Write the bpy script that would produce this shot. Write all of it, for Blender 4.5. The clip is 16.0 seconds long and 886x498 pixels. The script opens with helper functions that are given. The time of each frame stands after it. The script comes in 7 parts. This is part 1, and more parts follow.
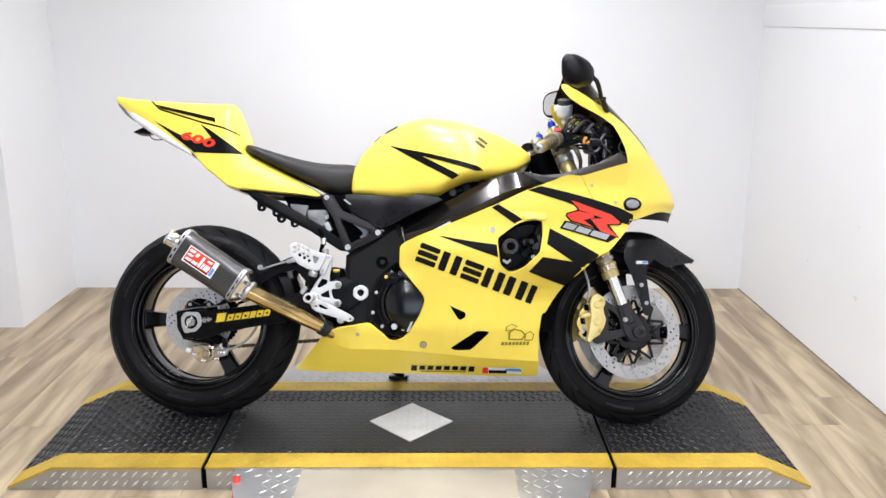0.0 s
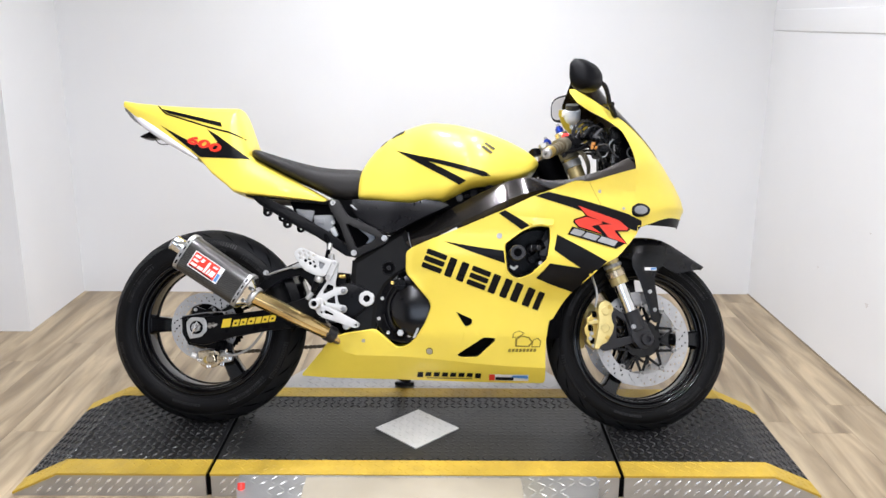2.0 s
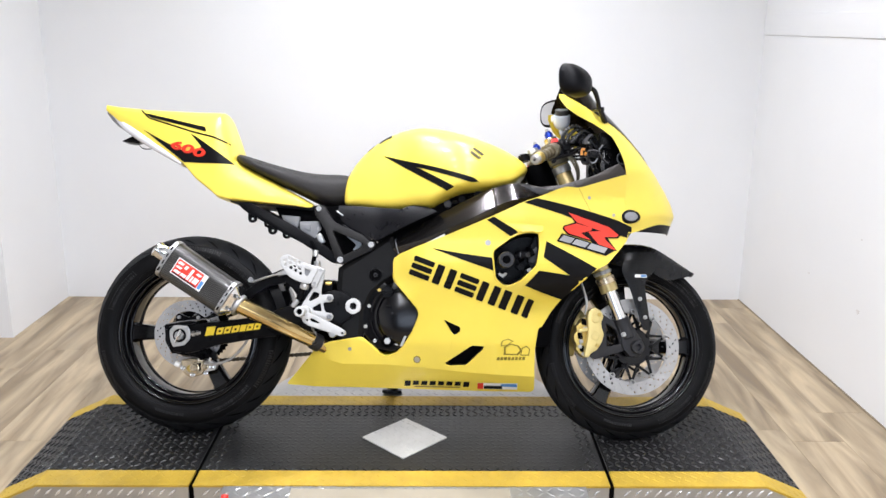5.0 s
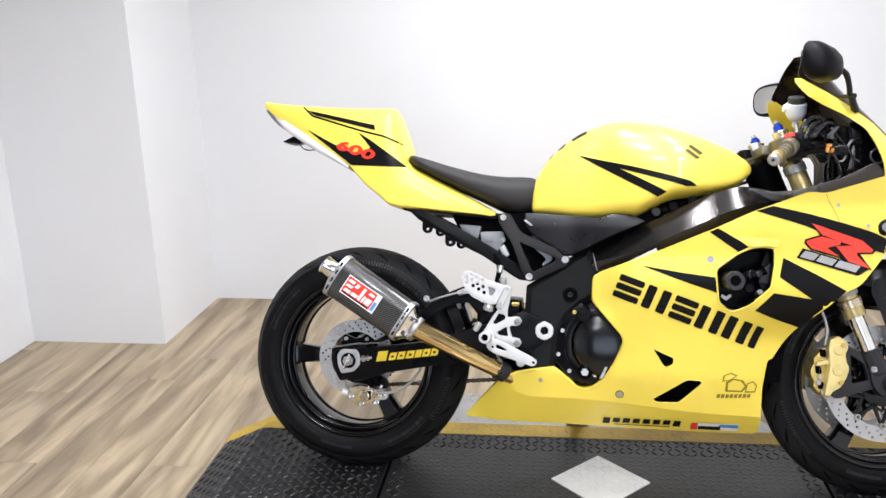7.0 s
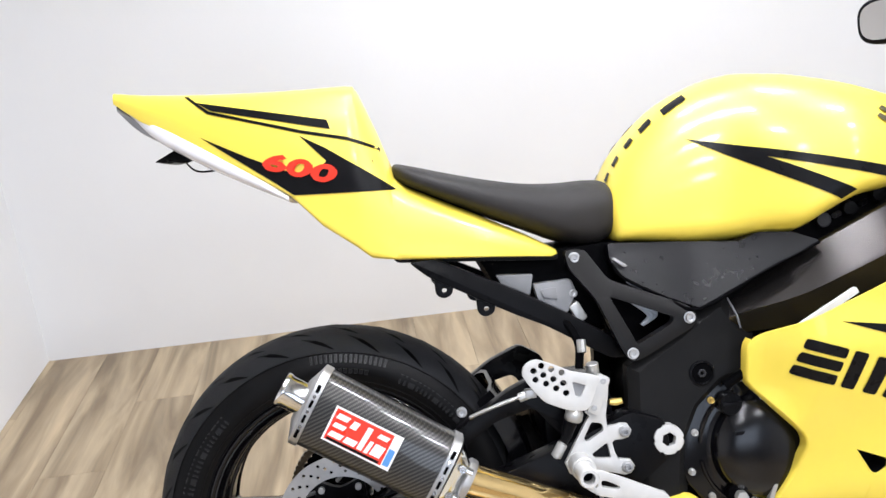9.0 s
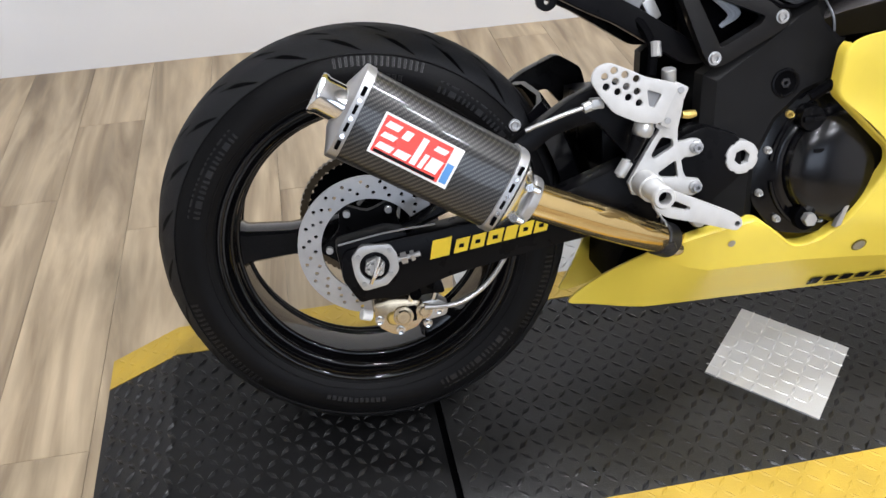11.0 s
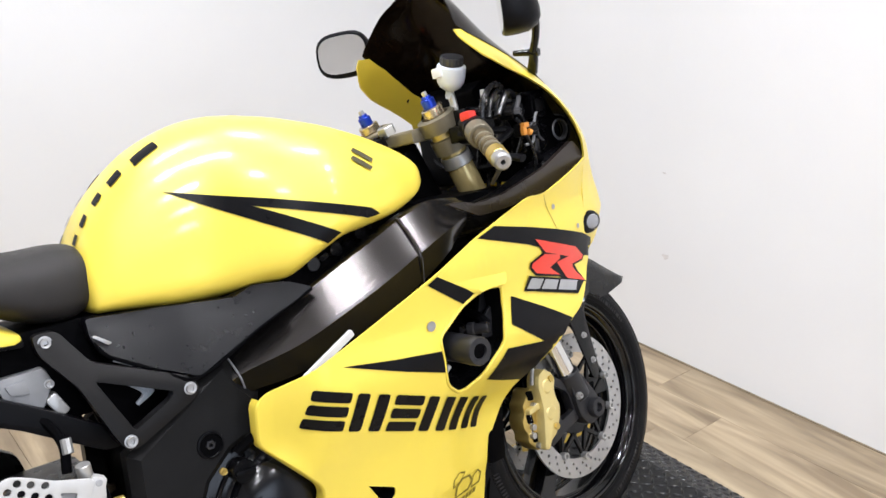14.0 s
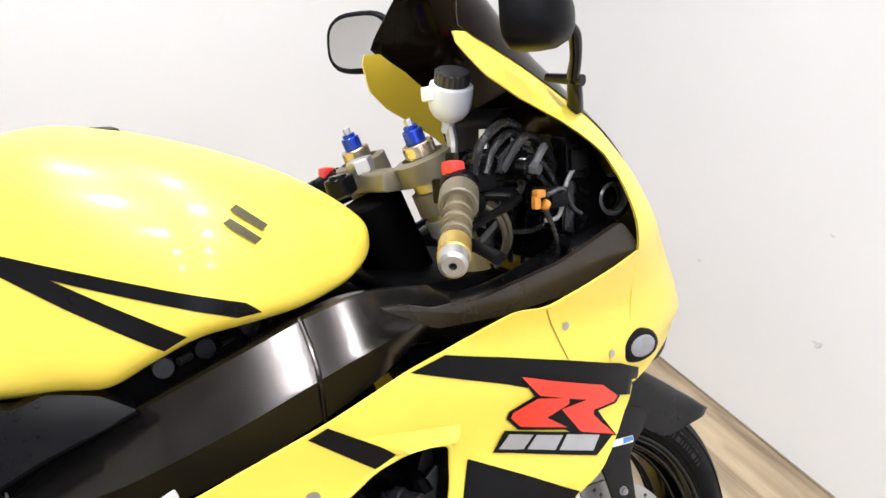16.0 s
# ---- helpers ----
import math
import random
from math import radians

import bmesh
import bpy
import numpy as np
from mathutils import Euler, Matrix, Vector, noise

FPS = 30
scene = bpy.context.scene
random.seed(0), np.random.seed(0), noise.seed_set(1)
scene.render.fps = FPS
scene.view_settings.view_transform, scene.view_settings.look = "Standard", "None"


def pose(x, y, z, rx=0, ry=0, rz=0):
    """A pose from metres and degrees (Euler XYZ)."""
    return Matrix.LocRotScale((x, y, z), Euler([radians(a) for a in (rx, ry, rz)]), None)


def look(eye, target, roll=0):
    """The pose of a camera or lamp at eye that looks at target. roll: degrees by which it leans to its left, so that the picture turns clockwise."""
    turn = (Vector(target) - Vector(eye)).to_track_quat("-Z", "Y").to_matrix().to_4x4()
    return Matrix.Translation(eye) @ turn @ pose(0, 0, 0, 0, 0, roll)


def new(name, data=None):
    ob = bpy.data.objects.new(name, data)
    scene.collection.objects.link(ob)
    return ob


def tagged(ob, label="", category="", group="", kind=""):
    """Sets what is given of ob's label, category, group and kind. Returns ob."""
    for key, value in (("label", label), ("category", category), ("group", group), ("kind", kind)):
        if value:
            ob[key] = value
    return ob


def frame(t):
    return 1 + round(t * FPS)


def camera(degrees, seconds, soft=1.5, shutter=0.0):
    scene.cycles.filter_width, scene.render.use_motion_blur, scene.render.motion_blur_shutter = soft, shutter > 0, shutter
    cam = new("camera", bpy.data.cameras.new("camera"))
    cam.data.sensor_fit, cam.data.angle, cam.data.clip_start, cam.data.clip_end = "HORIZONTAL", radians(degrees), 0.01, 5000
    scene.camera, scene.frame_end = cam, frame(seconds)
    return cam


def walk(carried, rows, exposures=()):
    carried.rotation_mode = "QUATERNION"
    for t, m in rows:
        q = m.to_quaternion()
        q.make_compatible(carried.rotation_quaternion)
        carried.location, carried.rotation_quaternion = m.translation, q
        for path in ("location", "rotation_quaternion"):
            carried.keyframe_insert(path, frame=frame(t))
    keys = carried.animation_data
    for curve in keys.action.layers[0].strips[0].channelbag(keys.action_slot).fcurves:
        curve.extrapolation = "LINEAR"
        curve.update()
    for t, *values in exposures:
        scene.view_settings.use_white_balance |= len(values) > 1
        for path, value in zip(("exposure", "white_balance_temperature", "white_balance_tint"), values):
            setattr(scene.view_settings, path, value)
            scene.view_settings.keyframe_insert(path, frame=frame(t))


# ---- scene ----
cam = camera(54.0, 16.0)
PATH = [
    (0, (0.149, -2.73, 1.371), (0.107, -0.797, 0.858), 0.3),
    (0.5, (0.153, -2.728, 1.375), (0.117, -0.795, 0.865), 0.2),
    (1, (0.155, -2.721, 1.375), (0.112, -0.792, 0.851), 0.1),
    (1.5, (0.153, -2.715, 1.375), (0.103, -0.784, 0.857), 0.3),
    (2, (0.155, -2.709, 1.376), (0.093, -0.776, 0.869), 0.3),
    (2.5, (0.159, -2.702, 1.375), (0.105, -0.769, 0.866), 0.2),
    (3, (0.166, -2.69, 1.373), (0.119, -0.758, 0.854), 0.1),
    (3.5, (0.168, -2.68, 1.38), (0.126, -0.744, 0.878), 0.1),
    (5.8, (0.151, -2.644, 1.38), (0.109, -0.709, 0.878), 0.6),
    (6, (0.14, -2.615, 1.38), (0.084, -0.684, 0.865), -0.0),
    (6.5, (0.048, -2.537, 1.391), (-0.088, -0.615, 0.856), -1.3),
    (7, (-0.075, -2.302, 1.378), (-0.389, -0.402, 0.836), -1.6),
    (7.5, (-0.243, -1.986, 1.386), (-0.542, -0.088, 0.83), -2.4),
    (8, (-0.403, -1.718, 1.388), (-0.444, 0.168, 0.723), -7.4),
    (8.2, (-0.424, -1.614, 1.374), (-0.46, 0.275, 0.717), -7.0),
    (10.3, (-0.739, -1.058, 1.278), (-0.47, 0.628, 0.236), -1.4),
    (10.5, (-0.735, -1.061, 1.255), (-0.505, 0.574, 0.126), -2.3),
    (11, (-0.74, -1.098, 1.198), (-0.53, 0.473, -0.022), -2.1),
    (11.5, (-0.682, -1.088, 1.231), (-0.259, 0.521, 0.121), -0.8),
    (12, (-0.643, -1.099, 1.246), (-0.009, 0.514, 0.248), 0.7),
    (12.5, (-0.6, -1.104, 1.275), (0.201, 0.483, 0.359), 1.3),
    (13, (-0.551, -1.108, 1.323), (0.437, 0.444, 0.538), 1.1),
    (13.5, (-0.525, -1.123, 1.352), (0.568, 0.392, 0.638), 1.5),
    (14, (-0.509, -1.133, 1.36), (0.638, 0.337, 0.639), 1.2),
    (14.5, (-0.439, -1.127, 1.371), (0.728, 0.327, 0.647), 1.3),
    (15, (-0.232, -1.094, 1.363), (0.705, 0.518, 0.64), 1.9),
    (15.5, (-0.069, -1.017, 1.377), (0.739, 0.65, 0.621), 1.2),
    (16, (0.057, -0.82, 1.351), (0.812, 0.838, 0.526), 4.7),
]
walk(cam, [(t, look(eye, target, roll)) for t, eye, target, roll in PATH],
     [(0.0, -0.10, 6500, 10), (1.0, -0.16, 6500, 10), (3.5, -0.16, 6500, 10), (6.0, -0.03, 6450, 10), (8.0, -0.05, 6500, 10), (10.5, -0.09, 6450, 10), (11.0, -0.20, 6450, 10), (12.0, -0.26, 6650, 10), (13.0, -0.19, 6500, 10), (14.5, -0.18, 6600, 10), (16.0, -0.08, 6750, 10)])

# ---- light ----
world = bpy.data.worlds.new("world")
scene.world = world
world.use_nodes = True
world.node_tree.nodes["Background"].inputs[0].default_value = (0.98, 0.99, 1.0, 1)
world.node_tree.nodes["Background"].inputs[1].default_value = 0.16
LAMP_POWER = 15.6
# the room and the lift stand a little turned against the motorcycle
TURNED = Matrix.Rotation(radians(1.9), 4, "Z")
CEILING = 2.75
LAMP_PLACES = [(-0.7, -3.0), (0.7, -3.0), (-0.6, -1.9), (0.6, -1.9), (-0.6, -1.0), (0.6, -1.0), (-0.55, -0.1), (0.55, -0.1), (-0.4, 0.75), (0.4, 0.75)]
for u, v in LAMP_PLACES:
    lamp = bpy.data.lights.new("ceiling_lamp", "AREA")
    lamp.shape, lamp.size, lamp.size_y, lamp.energy, lamp.color = "RECTANGLE", 0.17, 0.10, LAMP_POWER * (2.1 if v < -2.5 else 1.0), (0.965, 0.98, 1.055)
    lamp.spread = radians(150)
    new("ceiling_lamp", lamp).matrix_world = TURNED @ pose(u, v, CEILING - 0.075)


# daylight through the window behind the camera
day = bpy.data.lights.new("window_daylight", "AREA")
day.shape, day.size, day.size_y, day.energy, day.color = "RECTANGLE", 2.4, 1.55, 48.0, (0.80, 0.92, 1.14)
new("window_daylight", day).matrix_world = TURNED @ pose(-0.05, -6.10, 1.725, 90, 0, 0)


# ---- materials ----
def material(name, colour, rough=0.5, metal=0.0, coat=0.0, grain=0.0, scale=40.0, bump=0.0, bump_scale=300.0, vary=0.0, stretch=(1, 1, 1), alpha=None, spec=0.5):
    """A principled surface with large stains and fine grain in colour and roughness, and a fine relief."""
    m = bpy.data.materials.new(name)
    m.use_nodes = True
    nt = m.node_tree
    b = nt.nodes["Principled BSDF"]
    b.inputs["Base Color"].default_value = (*colour, 1)
    b.inputs["Roughness"].default_value, b.inputs["Metallic"].default_value = rough, metal
    b.inputs["Coat Weight"].default_value, b.inputs["Coat Roughness"].default_value = coat, 0.04
    b.inputs["Specular IOR Level"].default_value = spec
    tc = nt.nodes.new("ShaderNodeTexCoord")
    mp = nt.nodes.new("ShaderNodeMapping")
    mp.inputs["Scale"].default_value = stretch
    nt.links.new(tc.outputs["Object"], mp.inputs[0])
    if grain:
        n1, n2 = nt.nodes.new("ShaderNodeTexNoise"), nt.nodes.new("ShaderNodeTexNoise")
        n1.inputs["Scale"].default_value, n2.inputs["Scale"].default_value = scale, scale * 0.12
        n1.inputs["Detail"].default_value = n2.inputs["Detail"].default_value = 5
        add = nt.nodes.new("ShaderNodeMath")
        add.operation = "ADD"
        for i, n in enumerate((n1, n2)):
            nt.links.new(mp.outputs[0], n.inputs["Vector"])
            nt.links.new(n.outputs["Fac"], add.inputs[i])
        ramp = nt.nodes.new("ShaderNodeMapRange")
        ramp.inputs[1].default_value, ramp.inputs[2].default_value = 0.6, 1.4
        ramp.inputs[3].default_value, ramp.inputs[4].default_value = 1 - grain, 1 + grain
        nt.links.new(add.outputs[0], ramp.inputs[0])
        last = ramp.outputs[0]
        if vary:
            oi = nt.nodes.new("ShaderNodeObjectInfo")
            r2 = nt.nodes.new("ShaderNodeMapRange")
            r2.inputs[3].default_value, r2.inputs[4].default_value = 1 - vary, 1 + vary
            nt.links.new(oi.outputs["Random"], r2.inputs[0])
            mul = nt.nodes.new("ShaderNodeMath")
            mul.operation = "MULTIPLY"
            nt.links.new(last, mul.inputs[0])
            nt.links.new(r2.outputs[0], mul.inputs[1])
            last = mul.outputs[0]
        mix = nt.nodes.new("ShaderNodeVectorMath")
        mix.operation = "SCALE"
        mix.inputs[0].default_value = colour
        nt.links.new(last, mix.inputs["Scale"])
        nt.links.new(mix.outputs[0], b.inputs["Base Color"])
        rr = nt.nodes.new("ShaderNodeMapRange")
        rr.inputs[1].default_value, rr.inputs[2].default_value = 0.6, 1.4
        rr.inputs[3].default_value, rr.inputs[4].default_value = rough * 0.8, min(1, rough * 1.25)
        nt.links.new(add.outputs[0], rr.inputs[0])
        nt.links.new(rr.outputs[0], b.inputs["Roughness"])
    if bump:
        nb, bp = nt.nodes.new("ShaderNodeTexNoise"), nt.nodes.new("ShaderNodeBump")
        nb.inputs["Scale"].default_value, nb.inputs["Detail"].default_value = bump_scale, 4
        bp.inputs["Strength"].default_value, bp.inputs["Distance"].default_value = bump, 0.002
        nt.links.new(mp.outputs[0], nb.inputs["Vector"])
        nt.links.new(nb.outputs["Fac"], bp.inputs["Height"])
        nt.links.new(bp.outputs[0], b.inputs["Normal"])
    if alpha is not None:
        b.inputs["Alpha"].default_value = alpha
    return m


YELLOW = material("yellow_paint", (0.800, 0.632, 0.080), 0.38, coat=0.28, grain=0.025, scale=25)
YELLOW.node_tree.nodes["Principled BSDF"].inputs["Coat Roughness"].default_value = 0.13
GLOSS_BLACK = material("gloss_black", (0.0022, 0.0022, 0.0028), 0.14, spec=0.30, grain=0.2, scale=30)
CLUTCH_BLACK = material("clutch_black", (0.0020, 0.0020, 0.0028), 0.20, spec=0.40, grain=0.1, scale=20)
DECAL_BLACK = material("decal_black", (0.005, 0.005, 0.006), 0.3, spec=0.12, coat=0.0, grain=0.15, scale=60)
DECAL_RED = material("decal_red", (0.72, 0.035, 0.015), 0.3, coat=0.3, grain=0.05)
DECAL_SILVER = material("decal_silver", (0.34, 0.345, 0.35), 0.35, 0.3, grain=0.1)
DECAL_WHITE = material("decal_white", (0.78, 0.78, 0.77), 0.35, grain=0.05)
FOAM = material("white_foam", (0.58, 0.58, 0.57), 0.8, grain=0.08, scale=80)
DECAL_BLUE = material("decal_blue", (0.08, 0.25, 0.55), 0.35, grain=0.05)
DECAL_YELLOW = material("decal_yellow", (0.80, 0.58, 0.02), 0.4, grain=0.08)
SEAM = material("panel_seam", (0.30, 0.21, 0.02), 0.6, grain=0.1)
DECAL_OLIVE = material("decal_olive", (0.22, 0.17, 0.02), 0.45, grain=0.1)
SATIN_BLACK = material("satin_black", (0.0028, 0.0028, 0.0034), 0.28, spec=0.09, grain=0.25, scale=40, bump=0.08)
PLASTIC_BLACK = material("black_plastic", (0.0034, 0.0034, 0.0046), 0.42, spec=0.13, grain=0.25, scale=60, bump=0.15, bump_scale=900)
FRAME_BLACK = material("frame_black", (0.066, 0.061, 0.059), 0.20, 0.9, spec=0.5, grain=0.06, scale=25, bump=0.02)
FOOT_GREY = material("fork_foot_grey", (0.013, 0.013, 0.015), 0.4, spec=0.35, grain=0.15, scale=40, bump=0.05)
BRACKET = material("bracket_grey", (0.0085, 0.0081, 0.0081), 0.34, 0.0, spec=0.13, grain=0.15, scale=30, bump=0.05)
INNER_BROWN = material("inner_panel_brown", (0.020, 0.015, 0.012), 0.28, spec=0.5, grain=0.2, scale=20)
COVER = material("side_cover_plastic", (0.0030, 0.0030, 0.0042), 0.30, spec=0.20, grain=0.15, scale=60)
PLATE_GREY = material("plate_grey", (0.0080, 0.0080, 0.0083), 0.36, 0.0, spec=0.10, grain=0.2, scale=30, bump=0.06)
DARK = material("dark_engine", (0.0018, 0.0018, 0.0022), 0.5, 0.2, spec=0.02, grain=0.4, scale=40, bump=0.1)
SEAT = material("seat_vinyl", (0.018, 0.0165, 0.016), 0.5, spec=0.25, grain=0.25, scale=50, bump=0.3, bump_scale=1400)
FENDER = material("fender_black", (0.0050, 0.0050, 0.0056), 0.26, spec=0.30, grain=0.15, scale=30)
EMBLEM = material("emblem_grey", (0.07, 0.062, 0.035), 0.4, spec=0.2, grain=0.1)
RUBBER = material("tyre_rubber", (0.0036, 0.0036, 0.0040), 0.40, spec=0.10, grain=0.3, scale=30, bump=0.15, bump_scale=700)
RUBBER_WORN = material("worn_rubber", (0.0120, 0.0124, 0.0138), 0.62, spec=0.14, grain=0.25, scale=30, bump=0.2, bump_scale=600)
RUBBER_MARK = material("sidewall_relief", (0.0090, 0.0090, 0.0096), 0.38, spec=0.3, grain=0.2, scale=30)
RIM = material("rim_black", (0.0022, 0.0022, 0.0026), 0.09, spec=0.42, grain=0.2)
STEEL = material("disc_steel", (0.43, 0.43, 0.43), 0.38, 0.85, grain=0.12, scale=60)
ALU = material("brushed_aluminium", (0.46, 0.46, 0.45), 0.36, 0.75, grain=0.12, scale=50, bump=0.05)
CHROME = material("chrome", (0.75, 0.75, 0.74), 0.12, 1.0, grain=0.06)
GOLD = material("gold_anodised", (0.55, 0.40, 0.12), 0.34, 0.75, grain=0.12, scale=40)
GOLD_PIPE = material("heat_tinted_pipe", (0.60, 0.44, 0.20), 0.12, 0.95, grain=0.18, scale=14)
FORK_GOLD = material("fork_gold", (0.52, 0.415, 0.185), 0.24, 0.55, grain=0.1, scale=30)
CALIPER_GOLD = material("caliper_gold", (0.66, 0.54, 0.22), 0.34, 0.45, grain=0.12, scale=40)
PALE_GOLD = material("pale_gold", (0.56, 0.47, 0.33), 0.24, 0.85, grain=0.15, scale=50)
BRONZE = material("bronze_clamp", (0.17, 0.150, 0.105), 0.42, 0.45, grain=0.2)
GRIP = material("grip_brown", (0.085, 0.062, 0.028), 0.55, 0.2, grain=0.4, scale=60, bump=0.5, bump_scale=300)
CHAIN = material("oily_chain", (0.105, 0.080, 0.050), 0.38, 0.6, grain=0.35, scale=80)
BLUE = material("blue_anodised", (0.02, 0.06, 0.5), 0.3, 0.7, grain=0.1)
RED = material("red_anodised", (0.7, 0.04, 0.03), 0.4, 0.2, grain=0.1)
# dark housing; the olive tint paints the yellow bodywork's reflection
GAUGE_REFLECTION = material("gauge_yellow_reflection", (0.040, 0.036, 0.012), 0.25, spec=0.5, grain=0.15)
ORANGE = material("orange_plug", (0.55, 0.22, 0.03), 0.5, grain=0.1)
CABLE = material("cable_sheath", (0.010, 0.010, 0.011), 0.26, spec=0.45, grain=0.2, scale=80)
SMOKE = material("smoked_screen", (0.005, 0.003, 0.002), 0.1, spec=0.12, grain=0.15)
CLEAR = material("clear_lens", (0.82, 0.82, 0.86), 0.18, coat=0.6, grain=0.04)
LENS_GREY = material("grey_lens", (0.20, 0.205, 0.22), 0.2, coat=0.6, grain=0.1)
RELAY_GREY = material("relay_grey", (0.20, 0.205, 0.215), 0.45, grain=0.15)
CUP = material("frosted_cup", (0.66, 0.71, 0.78), 0.35, grain=0.08)
LID_GREY = material("lid_grey", (0.022, 0.022, 0.024), 0.30, spec=0.5, grain=0.15, scale=60)
RELAY_DARK = material("bucket_dark", (0.085, 0.085, 0.09), 0.25, spec=0.7, grain=0.1)
MIRROR = material("mirror_glass", (0.72, 0.71, 0.70), 0.03, 1.0)
MAT_EDGE = material("mat_ridges", (0.0042, 0.0042, 0.0045), 0.32, spec=0.40, grain=0.3, scale=14)


MAT = material("mat_rubber", (0.0026, 0.0026, 0.0028), 0.42, spec=0.38, grain=0.4, scale=14, bump=0.3, bump_scale=500)
MAT_WORN = material("mat_rubber_worn", (0.0085, 0.0084, 0.0081), 0.44, spec=0.52, grain=0.65, scale=9, bump=0.25, bump_scale=400)
for dusty in (MAT, MAT_WORN, MAT_EDGE):
    dusty.node_tree.nodes["Principled BSDF"].inputs["Sheen Weight"].default_value = 0.16
    dusty.node_tree.nodes["Principled BSDF"].inputs["Sheen Roughness"].default_value = 0.35
BAND = material("yellow_band", (0.43, 0.285, 0.03), 0.5, grain=0.3, scale=12, bump=0.2, bump_scale=300)
PAD = material("worn_pad", (0.36, 0.32, 0.25), 0.5, 0.2, grain=0.15, scale=8)
TREAD = material("tread_plate", (0.42, 0.418, 0.41), 0.34, 0.7, grain=0.2, scale=10, bump=0.1)
DIAMOND = material("bright_tread_plate", (0.62, 0.62, 0.61), 0.42, 0.45, grain=0.12, scale=14, bump=0.1)
# lighter copy of the tread plate: lozenge glints put into the colour
TREAD_GLINT = material("tread_plate_glint", (0.66, 0.66, 0.65), 0.26, 0.8, grain=0.15, scale=60)
REARSET = material("bead_blasted_aluminium", (0.52, 0.52, 0.51), 0.46, 0.35, grain=0.08, scale=70, bump=0.08)
SCUFF = material("wall_scuff", (0.64, 0.62, 0.61), 0.7, grain=0.2, scale=60)
WALL = material("wall_paint", (0.775, 0.78, 0.785), 0.7, grain=0.03, scale=2.2, bump=0.08, bump_scale=120)
# wall out of view; its dark tone keeps reflections in black parts low
GREY_WALL = material("dimmed_front_wall", (0.26, 0.26, 0.265), 0.8, grain=0.03, scale=3)
# out of view; dark tone added to hold down bounce and reflections
CEIL = material("dimmed_ceiling", (0.30, 0.30, 0.30), 0.8, grain=0.02, scale=3)
JOINT = material("floor_joint", (0.24, 0.195, 0.135), 0.8, grain=0.2)
LAMP_GLOW = bpy.data.materials.new("lamp_diffuser")
LAMP_GLOW.use_nodes = True
LAMP_GLOW.node_tree.nodes["Principled BSDF"].inputs["Emission Color"].default_value = (1, 0.97, 0.92, 1)
LAMP_GLOW.node_tree.nodes["Principled BSDF"].inputs["Emission Strength"].default_value = 6.0


def carbon_fibre():
    """Woven twill: two families of narrow bands crossing on the slant."""
    m = material("carbon_fibre", (0.05, 0.05, 0.05), 0.30, 0.3, coat=0.4)
    nt = m.node_tree
    b = nt.nodes["Principled BSDF"]
    tc = nt.nodes["Texture Coordinate"]
    mul = nt.nodes.new("ShaderNodeMath")
    mul.operation = "MULTIPLY"
    for i, (turn, k) in enumerate((((0, radians(20), 0), 120), ((0, radians(110), 0), 60))):
        mp = nt.nodes.new("ShaderNodeMapping")
        mp.inputs["Rotation"].default_value = turn
        w = nt.nodes.new("ShaderNodeTexWave")
        w.inputs["Scale"].default_value, w.inputs["Distortion"].default_value, w.inputs["Detail"].default_value = k, 1.2, 1
        w.bands_direction = "X"
        nt.links.new(tc.outputs["Object"], mp.inputs[0])
        nt.links.new(mp.outputs[0], w.inputs["Vector"])
        nt.links.new(w.outputs["Fac"], mul.inputs[i])
    ramp = nt.nodes.new("ShaderNodeValToRGB")
    ramp.color_ramp.elements[0].color, ramp.color_ramp.elements[1].color = (0.009, 0.009, 0.009, 1), (0.115, 0.110, 0.100, 1)
    nt.links.new(mul.outputs[0], ramp.inputs[0])
    nt.links.new(ramp.outputs[0], b.inputs["Base Color"])
    return m


def plank_wood():
    """Grey-tan vinyl oak: long streaks, knots and a shade of its own for each board."""
    m = material("plank_wood", (0.372, 0.298, 0.200), 0.42, grain=0.22, scale=46, vary=0.06, stretch=(1.0, 0.13, 1), bump=0.15, bump_scale=80)
    nt = m.node_tree
    b = nt.nodes["Principled BSDF"]
    mp = nt.nodes["Mapping"]
    oi = nt.nodes.new("ShaderNodeObjectInfo")
    sc = nt.nodes.new("ShaderNodeVectorMath")
    sc.operation = "SCALE"
    sc.inputs[0].default_value = (37, 91, 13)
    nt.links.new(oi.outputs["Random"], sc.inputs["Scale"])
    nt.links.new(sc.outputs[0], mp.inputs["Location"])
    base = b.inputs["Base Color"].links[0].from_socket
    n = nt.nodes.new("ShaderNodeTexNoise")
    n.inputs["Scale"].default_value, n.inputs["Detail"].default_value, n.inputs["Distortion"].default_value = 11.0, 9, 1.0
    nt.links.new(mp.outputs[0], n.inputs["Vector"])
    ramp = nt.nodes.new("ShaderNodeValToRGB")
    ramp.color_ramp.elements[0].position, ramp.color_ramp.elements[1].position = 0.34, 0.62
    ramp.color_ramp.elements[0].color, ramp.color_ramp.elements[1].color = (0.52, 0.48, 0.44, 1), (1.16, 1.14, 1.11, 1)
    nt.links.new(n.outputs["Fac"], ramp.inputs[0])
    mix = nt.nodes.new("ShaderNodeVectorMath")
    mix.operation = "MULTIPLY"
    nt.links.new(base, mix.inputs[0])
    nt.links.new(ramp.outputs[0], mix.inputs[1])
    nt.links.new(mix.outputs[0], b.inputs["Base Color"])
    return m


CARBON = carbon_fibre()
PLANK = plank_wood()


